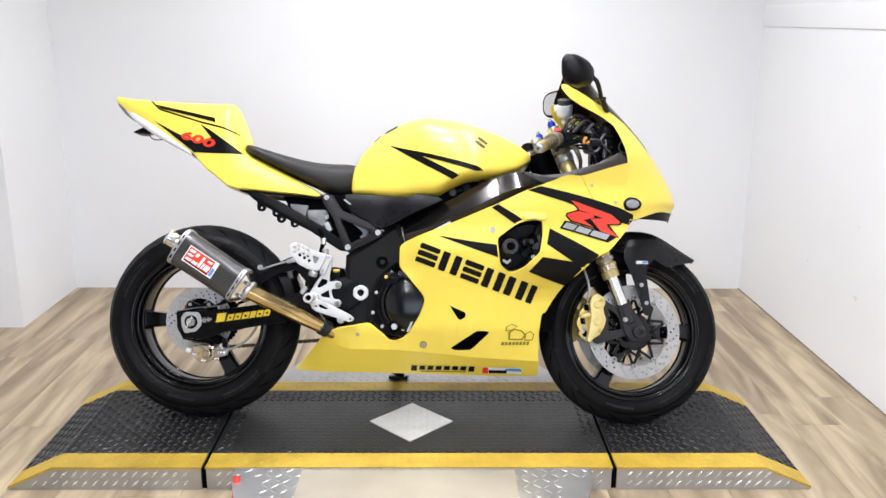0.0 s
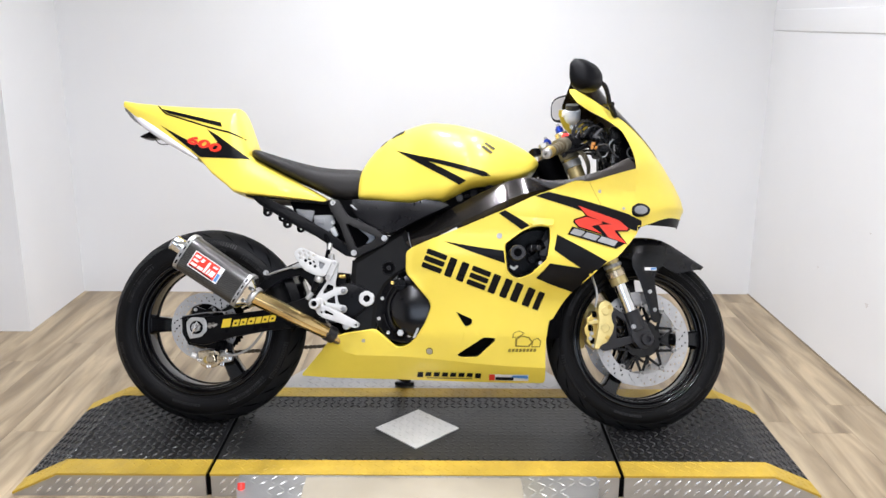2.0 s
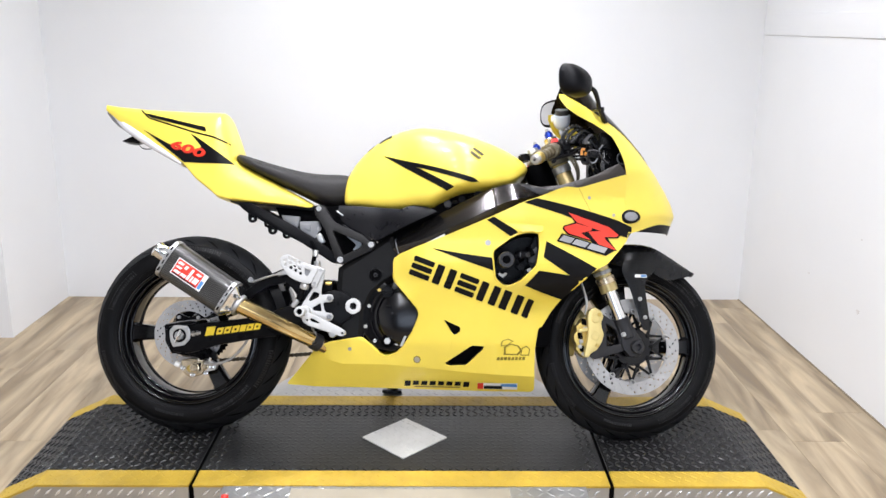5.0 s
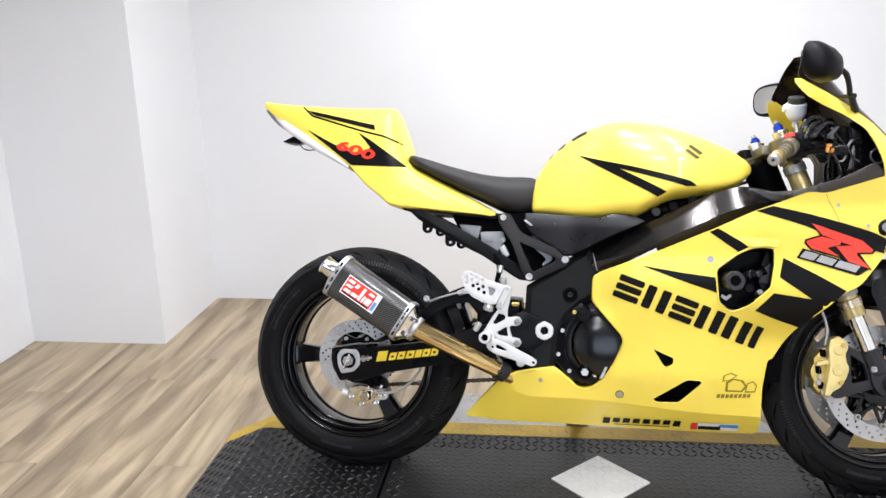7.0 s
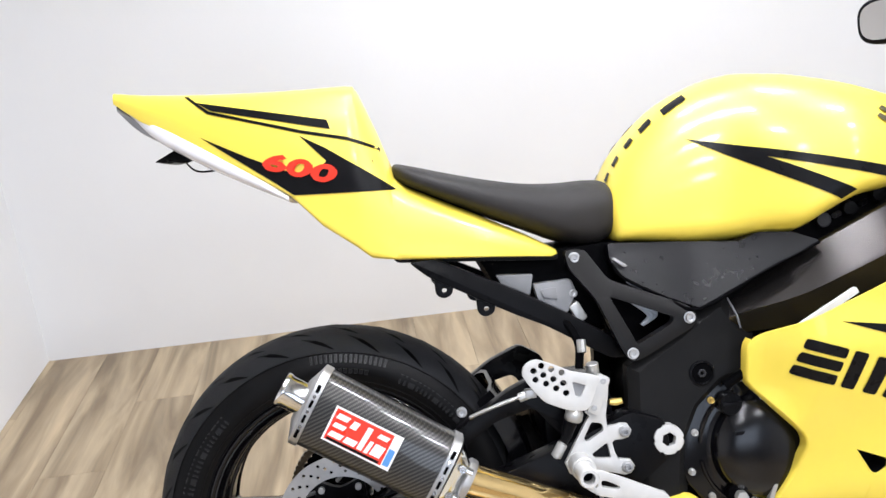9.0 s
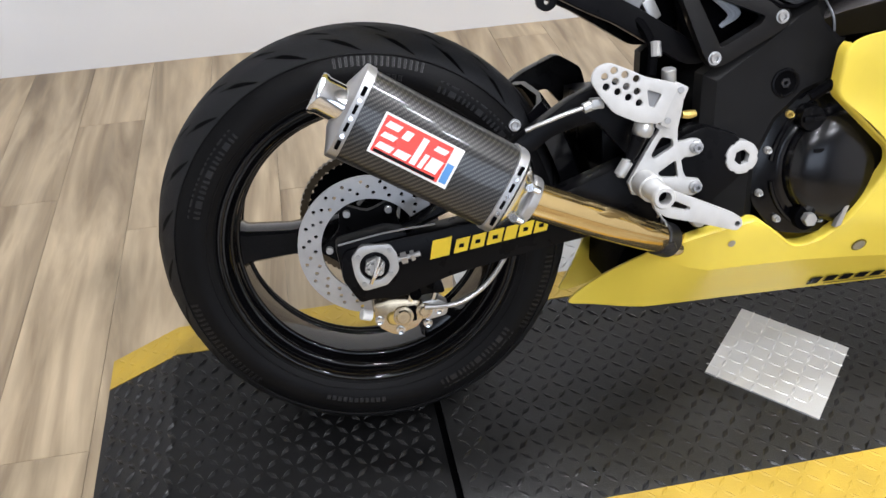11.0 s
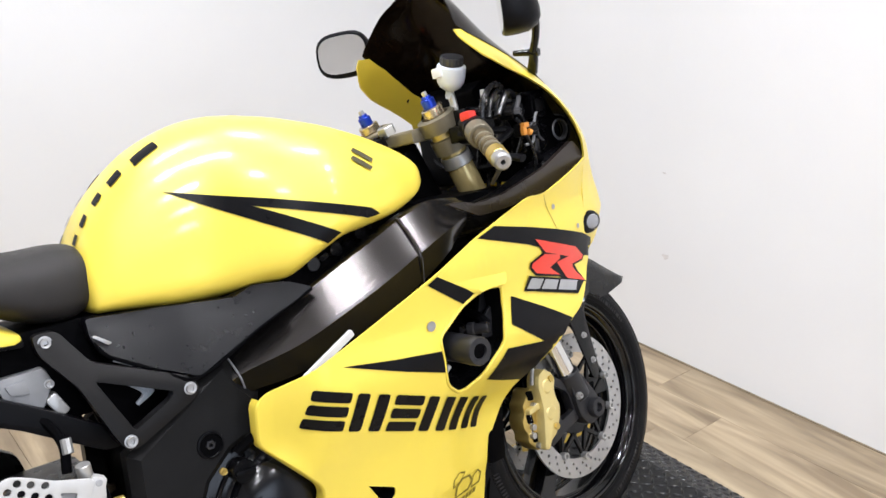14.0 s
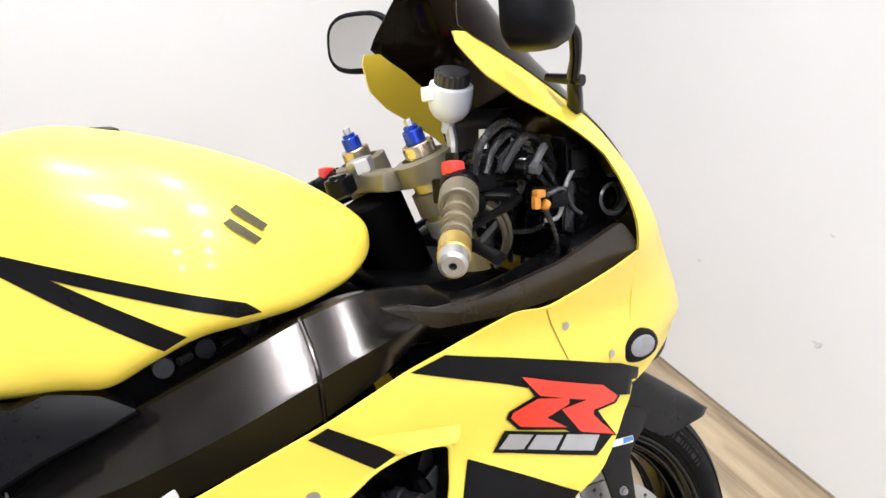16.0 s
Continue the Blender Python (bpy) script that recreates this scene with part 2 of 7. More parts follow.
# ---- mesh helpers ----
def part(name, bm, mat, parent=None, label="", smooth=35, move=None, mirror=False):
    """Links a bmesh as one mesh object, under its thing or part."""
    if mirror:
        bmesh.ops.scale(bm, vec=(1, -1, 1), verts=bm.verts)
        bmesh.ops.reverse_faces(bm, faces=bm.faces)
    if move:
        bm.transform(move)
    me = bpy.data.meshes.new(name)
    bm.to_mesh(me)
    bm.free()
    me.materials.append(mat)
    if smooth:
        me.polygons.foreach_set("use_smooth", [True] * len(me.polygons))
        me.set_sharp_from_angle(angle=radians(smooth))
    ob = new(name, me)
    if parent:
        ob.parent = parent
    if label:
        ob["label"] = label
    return ob


def box(x0, x1, y0, y1, z0, z1, bevel=0.0):
    bm = bmesh.new()
    bmesh.ops.create_cube(bm, size=1)
    for v in bm.verts:
        v.co = Vector(((x0, x1)[v.co.x > 0], (y0, y1)[v.co.y > 0], (z0, z1)[v.co.z > 0]))
    bmesh.ops.recalc_face_normals(bm, faces=bm.faces)
    if bevel:
        bmesh.ops.bevel(bm, geom=bm.edges, offset=bevel, segments=2, profile=0.7, affect="EDGES")
    return bm


def merge(*bms):
    """One bmesh out of several."""
    out = bms[0]
    for b in bms[1:]:
        me = bpy.data.meshes.new("piece")
        b.to_mesh(me)
        b.free()
        out.from_mesh(me)
        bpy.data.meshes.remove(me)
    return out


def rounded(pts, r=0.01, k=4):
    """A closed outline with its corners rounded."""
    out, n = [], len(pts)
    for i in range(n):
        a, b, c = (Vector(pts[j % n]) for j in (i - 1, i, i + 1))
        d1, d2 = min(r, (a - b).length * 0.45), min(r, (c - b).length * 0.45)
        p, q = b + (a - b).normalized() * d1, b + (c - b).normalized() * d2
        for s in range(k + 1):
            t = s / k
            out.append(p * (1 - t) ** 2 + b * 2 * t * (1 - t) + q * t * t)
    return out


def circle(cx, cz, r, n=16, squash=1.0, turn=0.0):
    c, s = math.cos(turn), math.sin(turn)
    pts = [(r * math.cos(2 * math.pi * i / n), r * squash * math.sin(2 * math.pi * i / n)) for i in range(n)]
    return [Vector((cx + c * x - s * z, cz + s * x + c * z)) for x, z in pts]


def flat(outline, holes=(), y=0.0):
    """A flat sheet in the plane of x and z, with holes."""
    bm = bmesh.new()
    edges = []
    for loop in (outline, *holes):
        vs = [bm.verts.new((p[0], y, p[1])) for p in loop]
        edges += [bm.edges.new((vs[i], vs[(i + 1) % len(vs)])) for i in range(len(vs))]
    if holes:
        bmesh.ops.triangle_fill(bm, use_beauty=True, edges=edges)
    else:
        bm.faces.new(vs)
    bmesh.ops.recalc_face_normals(bm, faces=bm.faces)
    if bm.faces and sum(f.normal.y * f.calc_area() for f in bm.faces) > 0:
        bmesh.ops.reverse_faces(bm, faces=bm.faces)
    return bm


def slab(outline, y0, y1, bevel=0.003, holes=()):
    """A plate cut to an outline in the plane of x and z, from y0 to y1."""
    bm = flat(outline, holes, min(y0, y1))
    r = bmesh.ops.extrude_face_region(bm, geom=bm.faces[:])
    bmesh.ops.translate(bm, vec=(0, abs(y1 - y0), 0), verts=[v for v in r["geom"] if isinstance(v, bmesh.types.BMVert)])
    bmesh.ops.recalc_face_normals(bm, faces=bm.faces)
    if bevel:
        sharp = [e for e in bm.edges if len(e.link_faces) == 2 and e.calc_face_angle(0) > 1.2]
        bmesh.ops.bevel(bm, geom=sharp, offset=bevel, segments=2, profile=0.6, affect="EDGES", clamp_overlap=True)
    return bm


def gridded(bm, step):
    """Cuts a flat sheet along a grid, so that it can follow a curved surface."""
    for axis in (0, 2):
        lo, hi = min(v.co[axis] for v in bm.verts), max(v.co[axis] for v in bm.verts)
        k = math.floor(lo / step) + 1
        while k * step < hi:
            co, no = [0, 0, 0], [0, 0, 0]
            co[axis], no[axis] = k * step, 1
            bmesh.ops.bisect_plane(bm, geom=bm.verts[:] + bm.edges[:] + bm.faces[:], plane_co=co, plane_no=no)
            k += 1
    return bm


def thicken(bm, inward=0.004):
    """Gives a sheet on the right side a thickness towards the middle."""
    r = bmesh.ops.extrude_face_region(bm, geom=bm.faces[:])
    for v in r["geom"]:
        if isinstance(v, bmesh.types.BMVert):
            v.co.y += inward
    bmesh.ops.recalc_face_normals(bm, faces=bm.faces)
    return bm


def skin(rings, closed=True, caps=True):
    """A surface through rings of equally many points."""
    bm = bmesh.new()
    vs = [[bm.verts.new(p) for p in ring] for ring in rings]
    n = len(rings[0])
    for a, b in zip(vs, vs[1:]):
        for i in range(n if closed else n - 1):
            j = (i + 1) % n
            bm.faces.new((a[i], a[j], b[j], b[i]))
    if caps and closed:
        bm.faces.new(vs[0])
        bm.faces.new(vs[-1])
    bmesh.ops.remove_doubles(bm, verts=bm.verts, dist=1e-5)
    bmesh.ops.recalc_face_normals(bm, faces=bm.faces)
    return bm


def spline(pts, res=6):
    """Points along a smooth line through the given ones."""
    if len(pts) < 3:
        return [Vector(p) for p in pts]
    P = [Vector(pts[0]) * 2 - Vector(pts[1]), *map(Vector, pts), Vector(pts[-1]) * 2 - Vector(pts[-2])]
    out = []
    for i in range(1, len(P) - 2):
        a, b, c, d = P[i - 1:i + 3]
        for s in range(res):
            t = s / res
            out.append(0.5 * (2 * b + (c - a) * t + (2 * a - 5 * b + 4 * c - d) * t * t + (3 * b - a - 3 * c + d) * t ** 3))
    return out + [Vector(pts[-1])]


def sweep(pts, r, n=10, res=6, squash=1.0):
    """A round bar along a smooth line; r is a radius, or one for each point."""
    line = spline(pts, res)
    radii = [r] * len(line) if not isinstance(r, (list, tuple)) else [float(np.interp(i / (len(line) - 1) * (len(r) - 1), range(len(r)), r)) for i in range(len(line))]
    rings, up = [], None
    for i, p in enumerate(line):
        d = (line[min(i + 1, len(line) - 1)] - line[max(i - 1, 0)]).normalized()
        if up is None:
            up = d.orthogonal().normalized()
        up = (up - d * up.dot(d)).normalized()
        side = d.cross(up)
        rings.append([p + radii[i] * (up * math.cos(2 * math.pi * k / n) + side * squash * math.sin(2 * math.pi * k / n)) for k in range(n)])
    return skin(rings)


def lathe(profile, centre, n=48, axis=(0, 1, 0)):
    """Turns (radius, along) pairs about an axis through centre; a closed profile gives a solid."""
    axis = Vector(axis).normalized()
    a = axis.orthogonal().normalized()
    if abs(axis.y) > 0.99:
        a = Vector((1, 0, 0))
    b = axis.cross(a)
    rings = [[Vector(centre) + axis * h + (a * math.cos(t) + b * math.sin(t)) * r for r, h in profile] for t in (2 * math.pi * i / n for i in range(n))]
    return skin(rings + [rings[0]], closed=True, caps=False)


def barrel(p, q, r, n=16, bevel=0.0, r2=None):
    """A round bar from p to q, with softened rims."""
    p, q = Vector(p), Vector(q)
    L = (q - p).length
    r2 = r if r2 is None else r2
    e = bevel or min(r, L) * 0.08
    prof = [(0.0005, 0), (r - e, 0), (r, e), (r2, L - e), (r2 - e, L), (0.0005, L)]
    return lathe(prof, p, n, q - p)


def bolt(x, z, y, r):
    """A round socket head facing the right side, with a washer under it."""
    return lathe([(0.0005, -0.0020), (r * 0.40, -0.0020), (r * 0.46, -0.0052), (r * 0.78, -0.0056), (r * 0.86, -0.0040), (r * 0.86, -0.0012), (r * 1.12, -0.0010), (r * 1.12, 0.004), (0.0005, 0.004)], (x, y, z), 18)


# ---- the room ----
BACK, RIGHT, LEFT, PIER, NEAR = 1.632, 1.668, -2.41, -1.805, -6.0
FLOOR_SUB = part("floor", box(LEFT - 0.2, RIGHT + 0.3, NEAR - 0.2, BACK + 0.2, -0.14, -0.004), JOINT, smooth=0, move=TURNED)
tagged(FLOOR_SUB, "grey-tan wood-look plank floor with narrow dark joints", "floor", kind="structure")


def wall(name, bm, label):
    return tagged(part(name, bm, WALL, smooth=0, move=TURNED), label, "wall", kind="structure")


wall("wall_back", box(PIER - 0.01, RIGHT + 0.2, BACK, BACK + 0.15, -0.004, CEILING), "plain white painted back wall with faint unevenness")
# thin dark strip that paints the shadow line between wall and floor
gap = box(RIGHT - 0.005, RIGHT + 0.01, NEAR, BACK - 0.002, 0.0, 0.0045)
wr = box(RIGHT, RIGHT + 0.15, NEAR, BACK, -0.004, CEILING)
for v in wr.verts:
    v.co.x += 0.022 * (BACK - v.co.y) / 2
for v in gap.verts:
    v.co.x += 0.022 * (BACK - v.co.y) / 2
side_wall = wall("wall_right", wr, "plain white painted side wall, lightly scuffed")
for v0, z0, w, h in ((0.43, 0.34, 0.018, 0.012), (0.868, 0.366, 0.012, 0.006), (0.47, 0.61, 0.010, 0.004)):
    mark = bmesh.new()
    mark.faces.new([mark.verts.new((RIGHT - 0.002 + 0.022 * (BACK - v0) / 2, v0 + w * (0.7 + 0.3 * math.cos(5 * b)) * math.cos(b), z0 + h * (0.7 + 0.3 * math.sin(3 * b)) * math.sin(b))) for b in (2 * math.pi * i / 14 for i in range(14))])
    part("scuff", mark, SCUFF, side_wall, "faint grey scuff", smooth=0, move=TURNED)
part("shadow_gap", gap, JOINT, side_wall, "dark strip drawing the shadow line at the foot of the wall", smooth=0, move=TURNED)
wall("wall_pier", box(LEFT - 0.15, PIER, 1.022, BACK + 0.15, -0.004, CEILING), "white painted wall pier with a square outer edge")
wall("wall_left", box(LEFT - 0.15, LEFT, NEAR, 1.022, -0.004, CEILING), "plain white painted wall meeting the pier")
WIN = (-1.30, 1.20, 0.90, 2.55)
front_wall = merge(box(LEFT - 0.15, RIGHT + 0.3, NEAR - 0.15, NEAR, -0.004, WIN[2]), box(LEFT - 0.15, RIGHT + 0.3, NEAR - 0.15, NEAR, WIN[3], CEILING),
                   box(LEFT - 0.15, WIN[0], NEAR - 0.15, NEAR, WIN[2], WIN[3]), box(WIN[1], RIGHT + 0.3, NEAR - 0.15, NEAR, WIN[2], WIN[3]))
tagged(part("wall_front", front_wall, GREY_WALL, smooth=0, move=TURNED), "unseen plain wall with a wide window, darkened to cut reflections", "wall", kind="structure")
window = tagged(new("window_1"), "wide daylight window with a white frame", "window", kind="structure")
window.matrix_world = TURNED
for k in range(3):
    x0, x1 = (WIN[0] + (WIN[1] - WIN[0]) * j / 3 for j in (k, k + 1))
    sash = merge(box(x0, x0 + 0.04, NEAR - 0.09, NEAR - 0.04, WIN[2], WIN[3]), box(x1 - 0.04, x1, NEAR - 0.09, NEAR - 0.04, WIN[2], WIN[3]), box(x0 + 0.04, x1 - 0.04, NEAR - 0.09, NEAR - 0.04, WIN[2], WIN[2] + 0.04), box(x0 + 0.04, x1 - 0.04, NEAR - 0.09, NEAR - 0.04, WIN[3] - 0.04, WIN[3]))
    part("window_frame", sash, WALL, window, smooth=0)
# unseen lid of the room, kept dark to shape the light
tagged(part("ceiling", box(LEFT - 0.15, RIGHT + 0.3, NEAR - 0.15, BACK + 0.15, CEILING, CEILING + 0.12), CEIL, smooth=0, move=TURNED), "unseen plain ceiling, darkened to cut bounced light", "ceiling", kind="structure")
tr = box(RIGHT - 0.006, RIGHT + 0.03, -2.6, BACK - 0.004, 1.340, 1.437, 0.006)
for v in tr.verts:
    v.co.x += 0.022 * (BACK - v.co.y) / 2
tagged(part("cable_trunking", tr, WALL, move=TURNED), "white boxed ledge running along the side wall", "trim", kind="structure")

for u, v in LAMP_PLACES:
    light = tagged(new("ceiling_light"), "small white ceiling light with a glowing diffuser", "light", group="ceiling lights")
    light.matrix_world = TURNED @ pose(u, v, CEILING)
    part("frame", merge(box(-0.115, 0.115, -0.08, -0.055, -0.06, 0), box(-0.115, 0.115, 0.055, 0.08, -0.06, 0), box(-0.115, -0.09, -0.055, 0.055, -0.06, 0), box(0.09, 0.115, -0.055, 0.055, -0.06, 0)), ALU, light, smooth=0)
    part("diffuser", box(-0.09, 0.09, -0.055, 0.055, -0.05, -0.02), LAMP_GLOW, light, smooth=0)

# ---- the lift ----
P = 0.075
lift = tagged(new("motorcycle_lift"), "low motorcycle lift with black rubber mats and yellow edges", "lift")
lift.matrix_world = TURNED
RAMP = [(-1.212, 0.012), (-1.075, P), (1.057, P), (1.2, 0.012)]
F0, F1, B0, B1 = -0.392, -0.304, 0.160, 0.237
SEAMS = (-0.626, 0.603)
SECTIONS = [(-1.212, SEAMS[0] - 0.006), (SEAMS[0] + 0.006, SEAMS[1] - 0.006), (SEAMS[1] + 0.006, 1.2)]


def deck_z(u):
    return float(np.interp(u, [a for a, _ in RAMP], [b for _, b in RAMP]))


def deck(u0, u1, drop, thick):
    """The outline of a layer that follows the ramps, from u0 to u1."""
    us = [u0] + [a for a, _ in RAMP if u0 + 0.001 < a < u1 - 0.001] + [u1]
    return [(u, deck_z(u) - drop) for u in us] + [(u, max(deck_z(u) - drop - thick, 0.0)) for u in reversed(us)]


part("core", box(-1.17, 1.16, F0 + 0.012, B1 - 0.012, 0.0, 0.010), DARK, lift, smooth=0)
part("core", box(-0.98, 0.97, F0 + 0.012, B1 - 0.012, 0.012, P - 0.02), DARK, lift, smooth=0)


def treads(name, parent, mat, places, L, W, H):
    """Raised lozenges in two crossing directions, joined into one mesh; places: (point, along, across, up, height)."""
    verts, faces = [], []
    for p, a, c, up, k in places:
        n = len(verts)
        h = H * k
        verts += [p - a * L / 2, p - c * W / 2, p + a * L / 2, p + c * W / 2, p - a * L / 5 + up * h, p + a * L / 5 + up * h]
        faces += [(n, n + 1, n + 4), (n + 1, n + 2, n + 5), (n + 1, n + 5, n + 4), (n + 2, n + 3, n + 5), (n + 3, n, n + 4), (n + 3, n + 4, n + 5)]
    me = bpy.data.meshes.new(name)
    me.from_pydata(verts, [], faces)
    me.materials.append(mat)
    ob = new(name, me)
    ob.parent = parent
    return tagged(ob, kind="stuff")


def lattice(a0, a1, b0, b1, pitch):
    """Places in a rectangle, with a direction that alternates from one to the next."""
    na, nb = int((a1 - a0 - 0.012) / pitch), int((b1 - b0 - 0.012) / pitch)
    for i in range(na + 1):
        for j in range(nb + 1):
            yield a0 + (a1 - a0 - na * pitch) / 2 + i * pitch, b0 + (b1 - b0 - nb * pitch) / 2 + j * pitch, (i + j) % 2


def surface(places, height=lambda u, v: 1.0, off=0.0):
    out = []
    for u, v, way in places:
        s = (deck_z(u + 0.004) - deck_z(u - 0.004)) / 0.008
        e, f = Vector((1, 0, s)).normalized(), Vector((0, 1, 0))
        a = (e + f if way else e - f).normalized()
        up = e.cross(f)
        out.append((Vector((u, v, deck_z(u) + off)), a, up.cross(a), up, height(u, v)))
    return out


for (u0, u1), mat in zip(SECTIONS, (MAT, MAT_WORN, MAT)):
    m = part("mat", slab(deck(u0, u1, 0.0, 0.006), F1, B0, 0), mat, lift, "worn black rubber mat" if mat is MAT_WORN else "black rubber tread mat", smooth=0)
    worn = (lambda u, v: 0.16 if -0.28 < v < 0.08 and -0.56 < u < 0.54 else 0.6) if mat is MAT_WORN else (lambda u, v: 1.0)
    treads("tread", m, MAT_EDGE, surface(lattice(u0 + 0.004, u1 - 0.004, F1, B0, 0.0235), worn), 0.0265, 0.0092, 0.0040)
    for v0, v1 in ((F0, F1 - 0.001), (B0 + 0.001, B1)):
        band = part("yellow_band", slab(deck(u0, u1, -0.001, 0.007), v0, v1, 0), BAND, lift, "scuffed yellow safety band", smooth=0)
        treads("tread", band, BAND, surface(lattice(u0 + 0.004, u1 - 0.004, v0, v1, 0.0235), off=0.001), 0.025, 0.0075, 0.0012)
    front = part("skirt", slab(deck(u0 + 0.002, u1 - 0.002, 0.0075, 0.09), F0 + 0.003, F0 + 0.010, 0), TREAD, lift, "aluminium tread-plate skirt", smooth=0)
    part("skirt", slab(deck(u0 + 0.002, u1 - 0.002, 0.0075, 0.09), B1 - 0.010, B1 - 0.003, 0), TREAD, lift, smooth=0)
    up = Vector((0, -1, 0))
    rows = []
    for u, z, way in lattice(u0 + 0.03, u1 - 0.03, 0.006, P - 0.010, 0.030):
        if z < deck_z(u) - 0.016:
            a = Vector((1, 0, 0.9 if way else 1.1)).normalized()
            rows.append((Vector((u, F0 + 0.0032, z)), a, up.cross(a), up, 1.0))
    treads("tread", front, TREAD_GLINT, rows, 0.036, 0.009, 0.0020)

# tread-plate wings before and behind the deck, and the diamond in the middle mat
for v0, v1, name in ((-0.78, F0 - 0.002, "front"), (B1 + 0.002, 0.46, "rear")):
    s = 1 if name == "rear" else -1
    e, f = (v0, v1) if name == "front" else (v1, v0)
    plan = [(-0.53, f), (-0.53, f + s * 0.05), (-0.44, e), (0.44, e), (0.525, f + s * 0.05), (0.525, f)]
    bm = bmesh.new()
    bm.faces.new([bm.verts.new((x, y, P - 0.001)) for x, y in plan])
    r = bmesh.ops.extrude_face_region(bm, geom=bm.faces[:])
    bmesh.ops.translate(bm, vec=(0, 0, -(P - 0.002)), verts=[v for v in r["geom"] if isinstance(v, bmesh.types.BMVert)])
    bmesh.ops.recalc_face_normals(bm, faces=bm.faces)
    wing = part("wing", bm, TREAD, lift, "aluminium tread-plate wing", smooth=0)
    rows = [q for q in surface(lattice(-0.52, 0.515, v0, v1, 0.03), off=-0.001) if abs(q[0].x) < 0.43 or abs(q[0].y - f) < 0.05]
    treads("tread", wing, TREAD, rows, 0.031, 0.008, 0.0018)
DIA = (-0.014, -0.090)
bm = bmesh.new()
bm.faces.new([bm.verts.new((DIA[0] + x, DIA[1] + y, P + 0.0005)) for x, y in ((-0.137, 0), (0, -0.142), (0.138, 0), (0, 0.14))])
r = bmesh.ops.extrude_face_region(bm, geom=bm.faces[:])
bmesh.ops.translate(bm, vec=(0, 0, 0.0035), verts=[v for v in r["geom"] if isinstance(v, bmesh.types.BMVert)])
bmesh.ops.recalc_face_normals(bm, faces=bm.faces)
plate = part("diamond_plate", bm, DIAMOND, lift, "bright aluminium tread-plate diamond", smooth=0)
rows = [q for q in surface(lattice(DIA[0] - 0.15, DIA[0] + 0.15, DIA[1] - 0.15, DIA[1] + 0.15, 0.0215), off=0.004)
        if abs(q[0].x - DIA[0]) + abs(q[0].y - DIA[1]) < 0.129]
treads("tread", plate, DIAMOND, rows, 0.024, 0.006, 0.0011)
part("worn_pad", box(-0.33, 0.30, -0.76, F0 - 0.02, P - 0.001, P + 0.0025, 0.001), PAD, lift, "smooth tan worn step pad")
part("lever", merge(barrel((-0.505, -0.52, 0.010), (-0.51, -0.46, 0.085), 0.011, 12), barrel((-0.505, -0.53, 0.0), (-0.505, -0.52, 0.015), 0.02, 12)), RED, lift, "red lift lever")

# ---- the motorcycle ----
LEAN_SIDE = 17.2
bike = tagged(new("motorcycle"), "yellow and black sport motorcycle leaning on its side stand", "motorcycle")
bike.matrix_world = Matrix.Translation((0.0, -0.068, P + 0.004)) @ Matrix.Rotation(radians(-LEAN_SIDE), 4, "X")
STEER_AT, STEER_AXIS = Vector((0.40, 0, 0.85)), Vector((-math.sin(radians(23.5)), 0, math.cos(radians(23.5))))
STEER = Matrix.Translation(STEER_AT) @ Matrix.Rotation(radians(7), 4, STEER_AXIS) @ Matrix.Translation(-STEER_AT)
RW, FW = Vector((-0.709, 0, 0.3185)), Vector((0.709, 0, 0.2965))


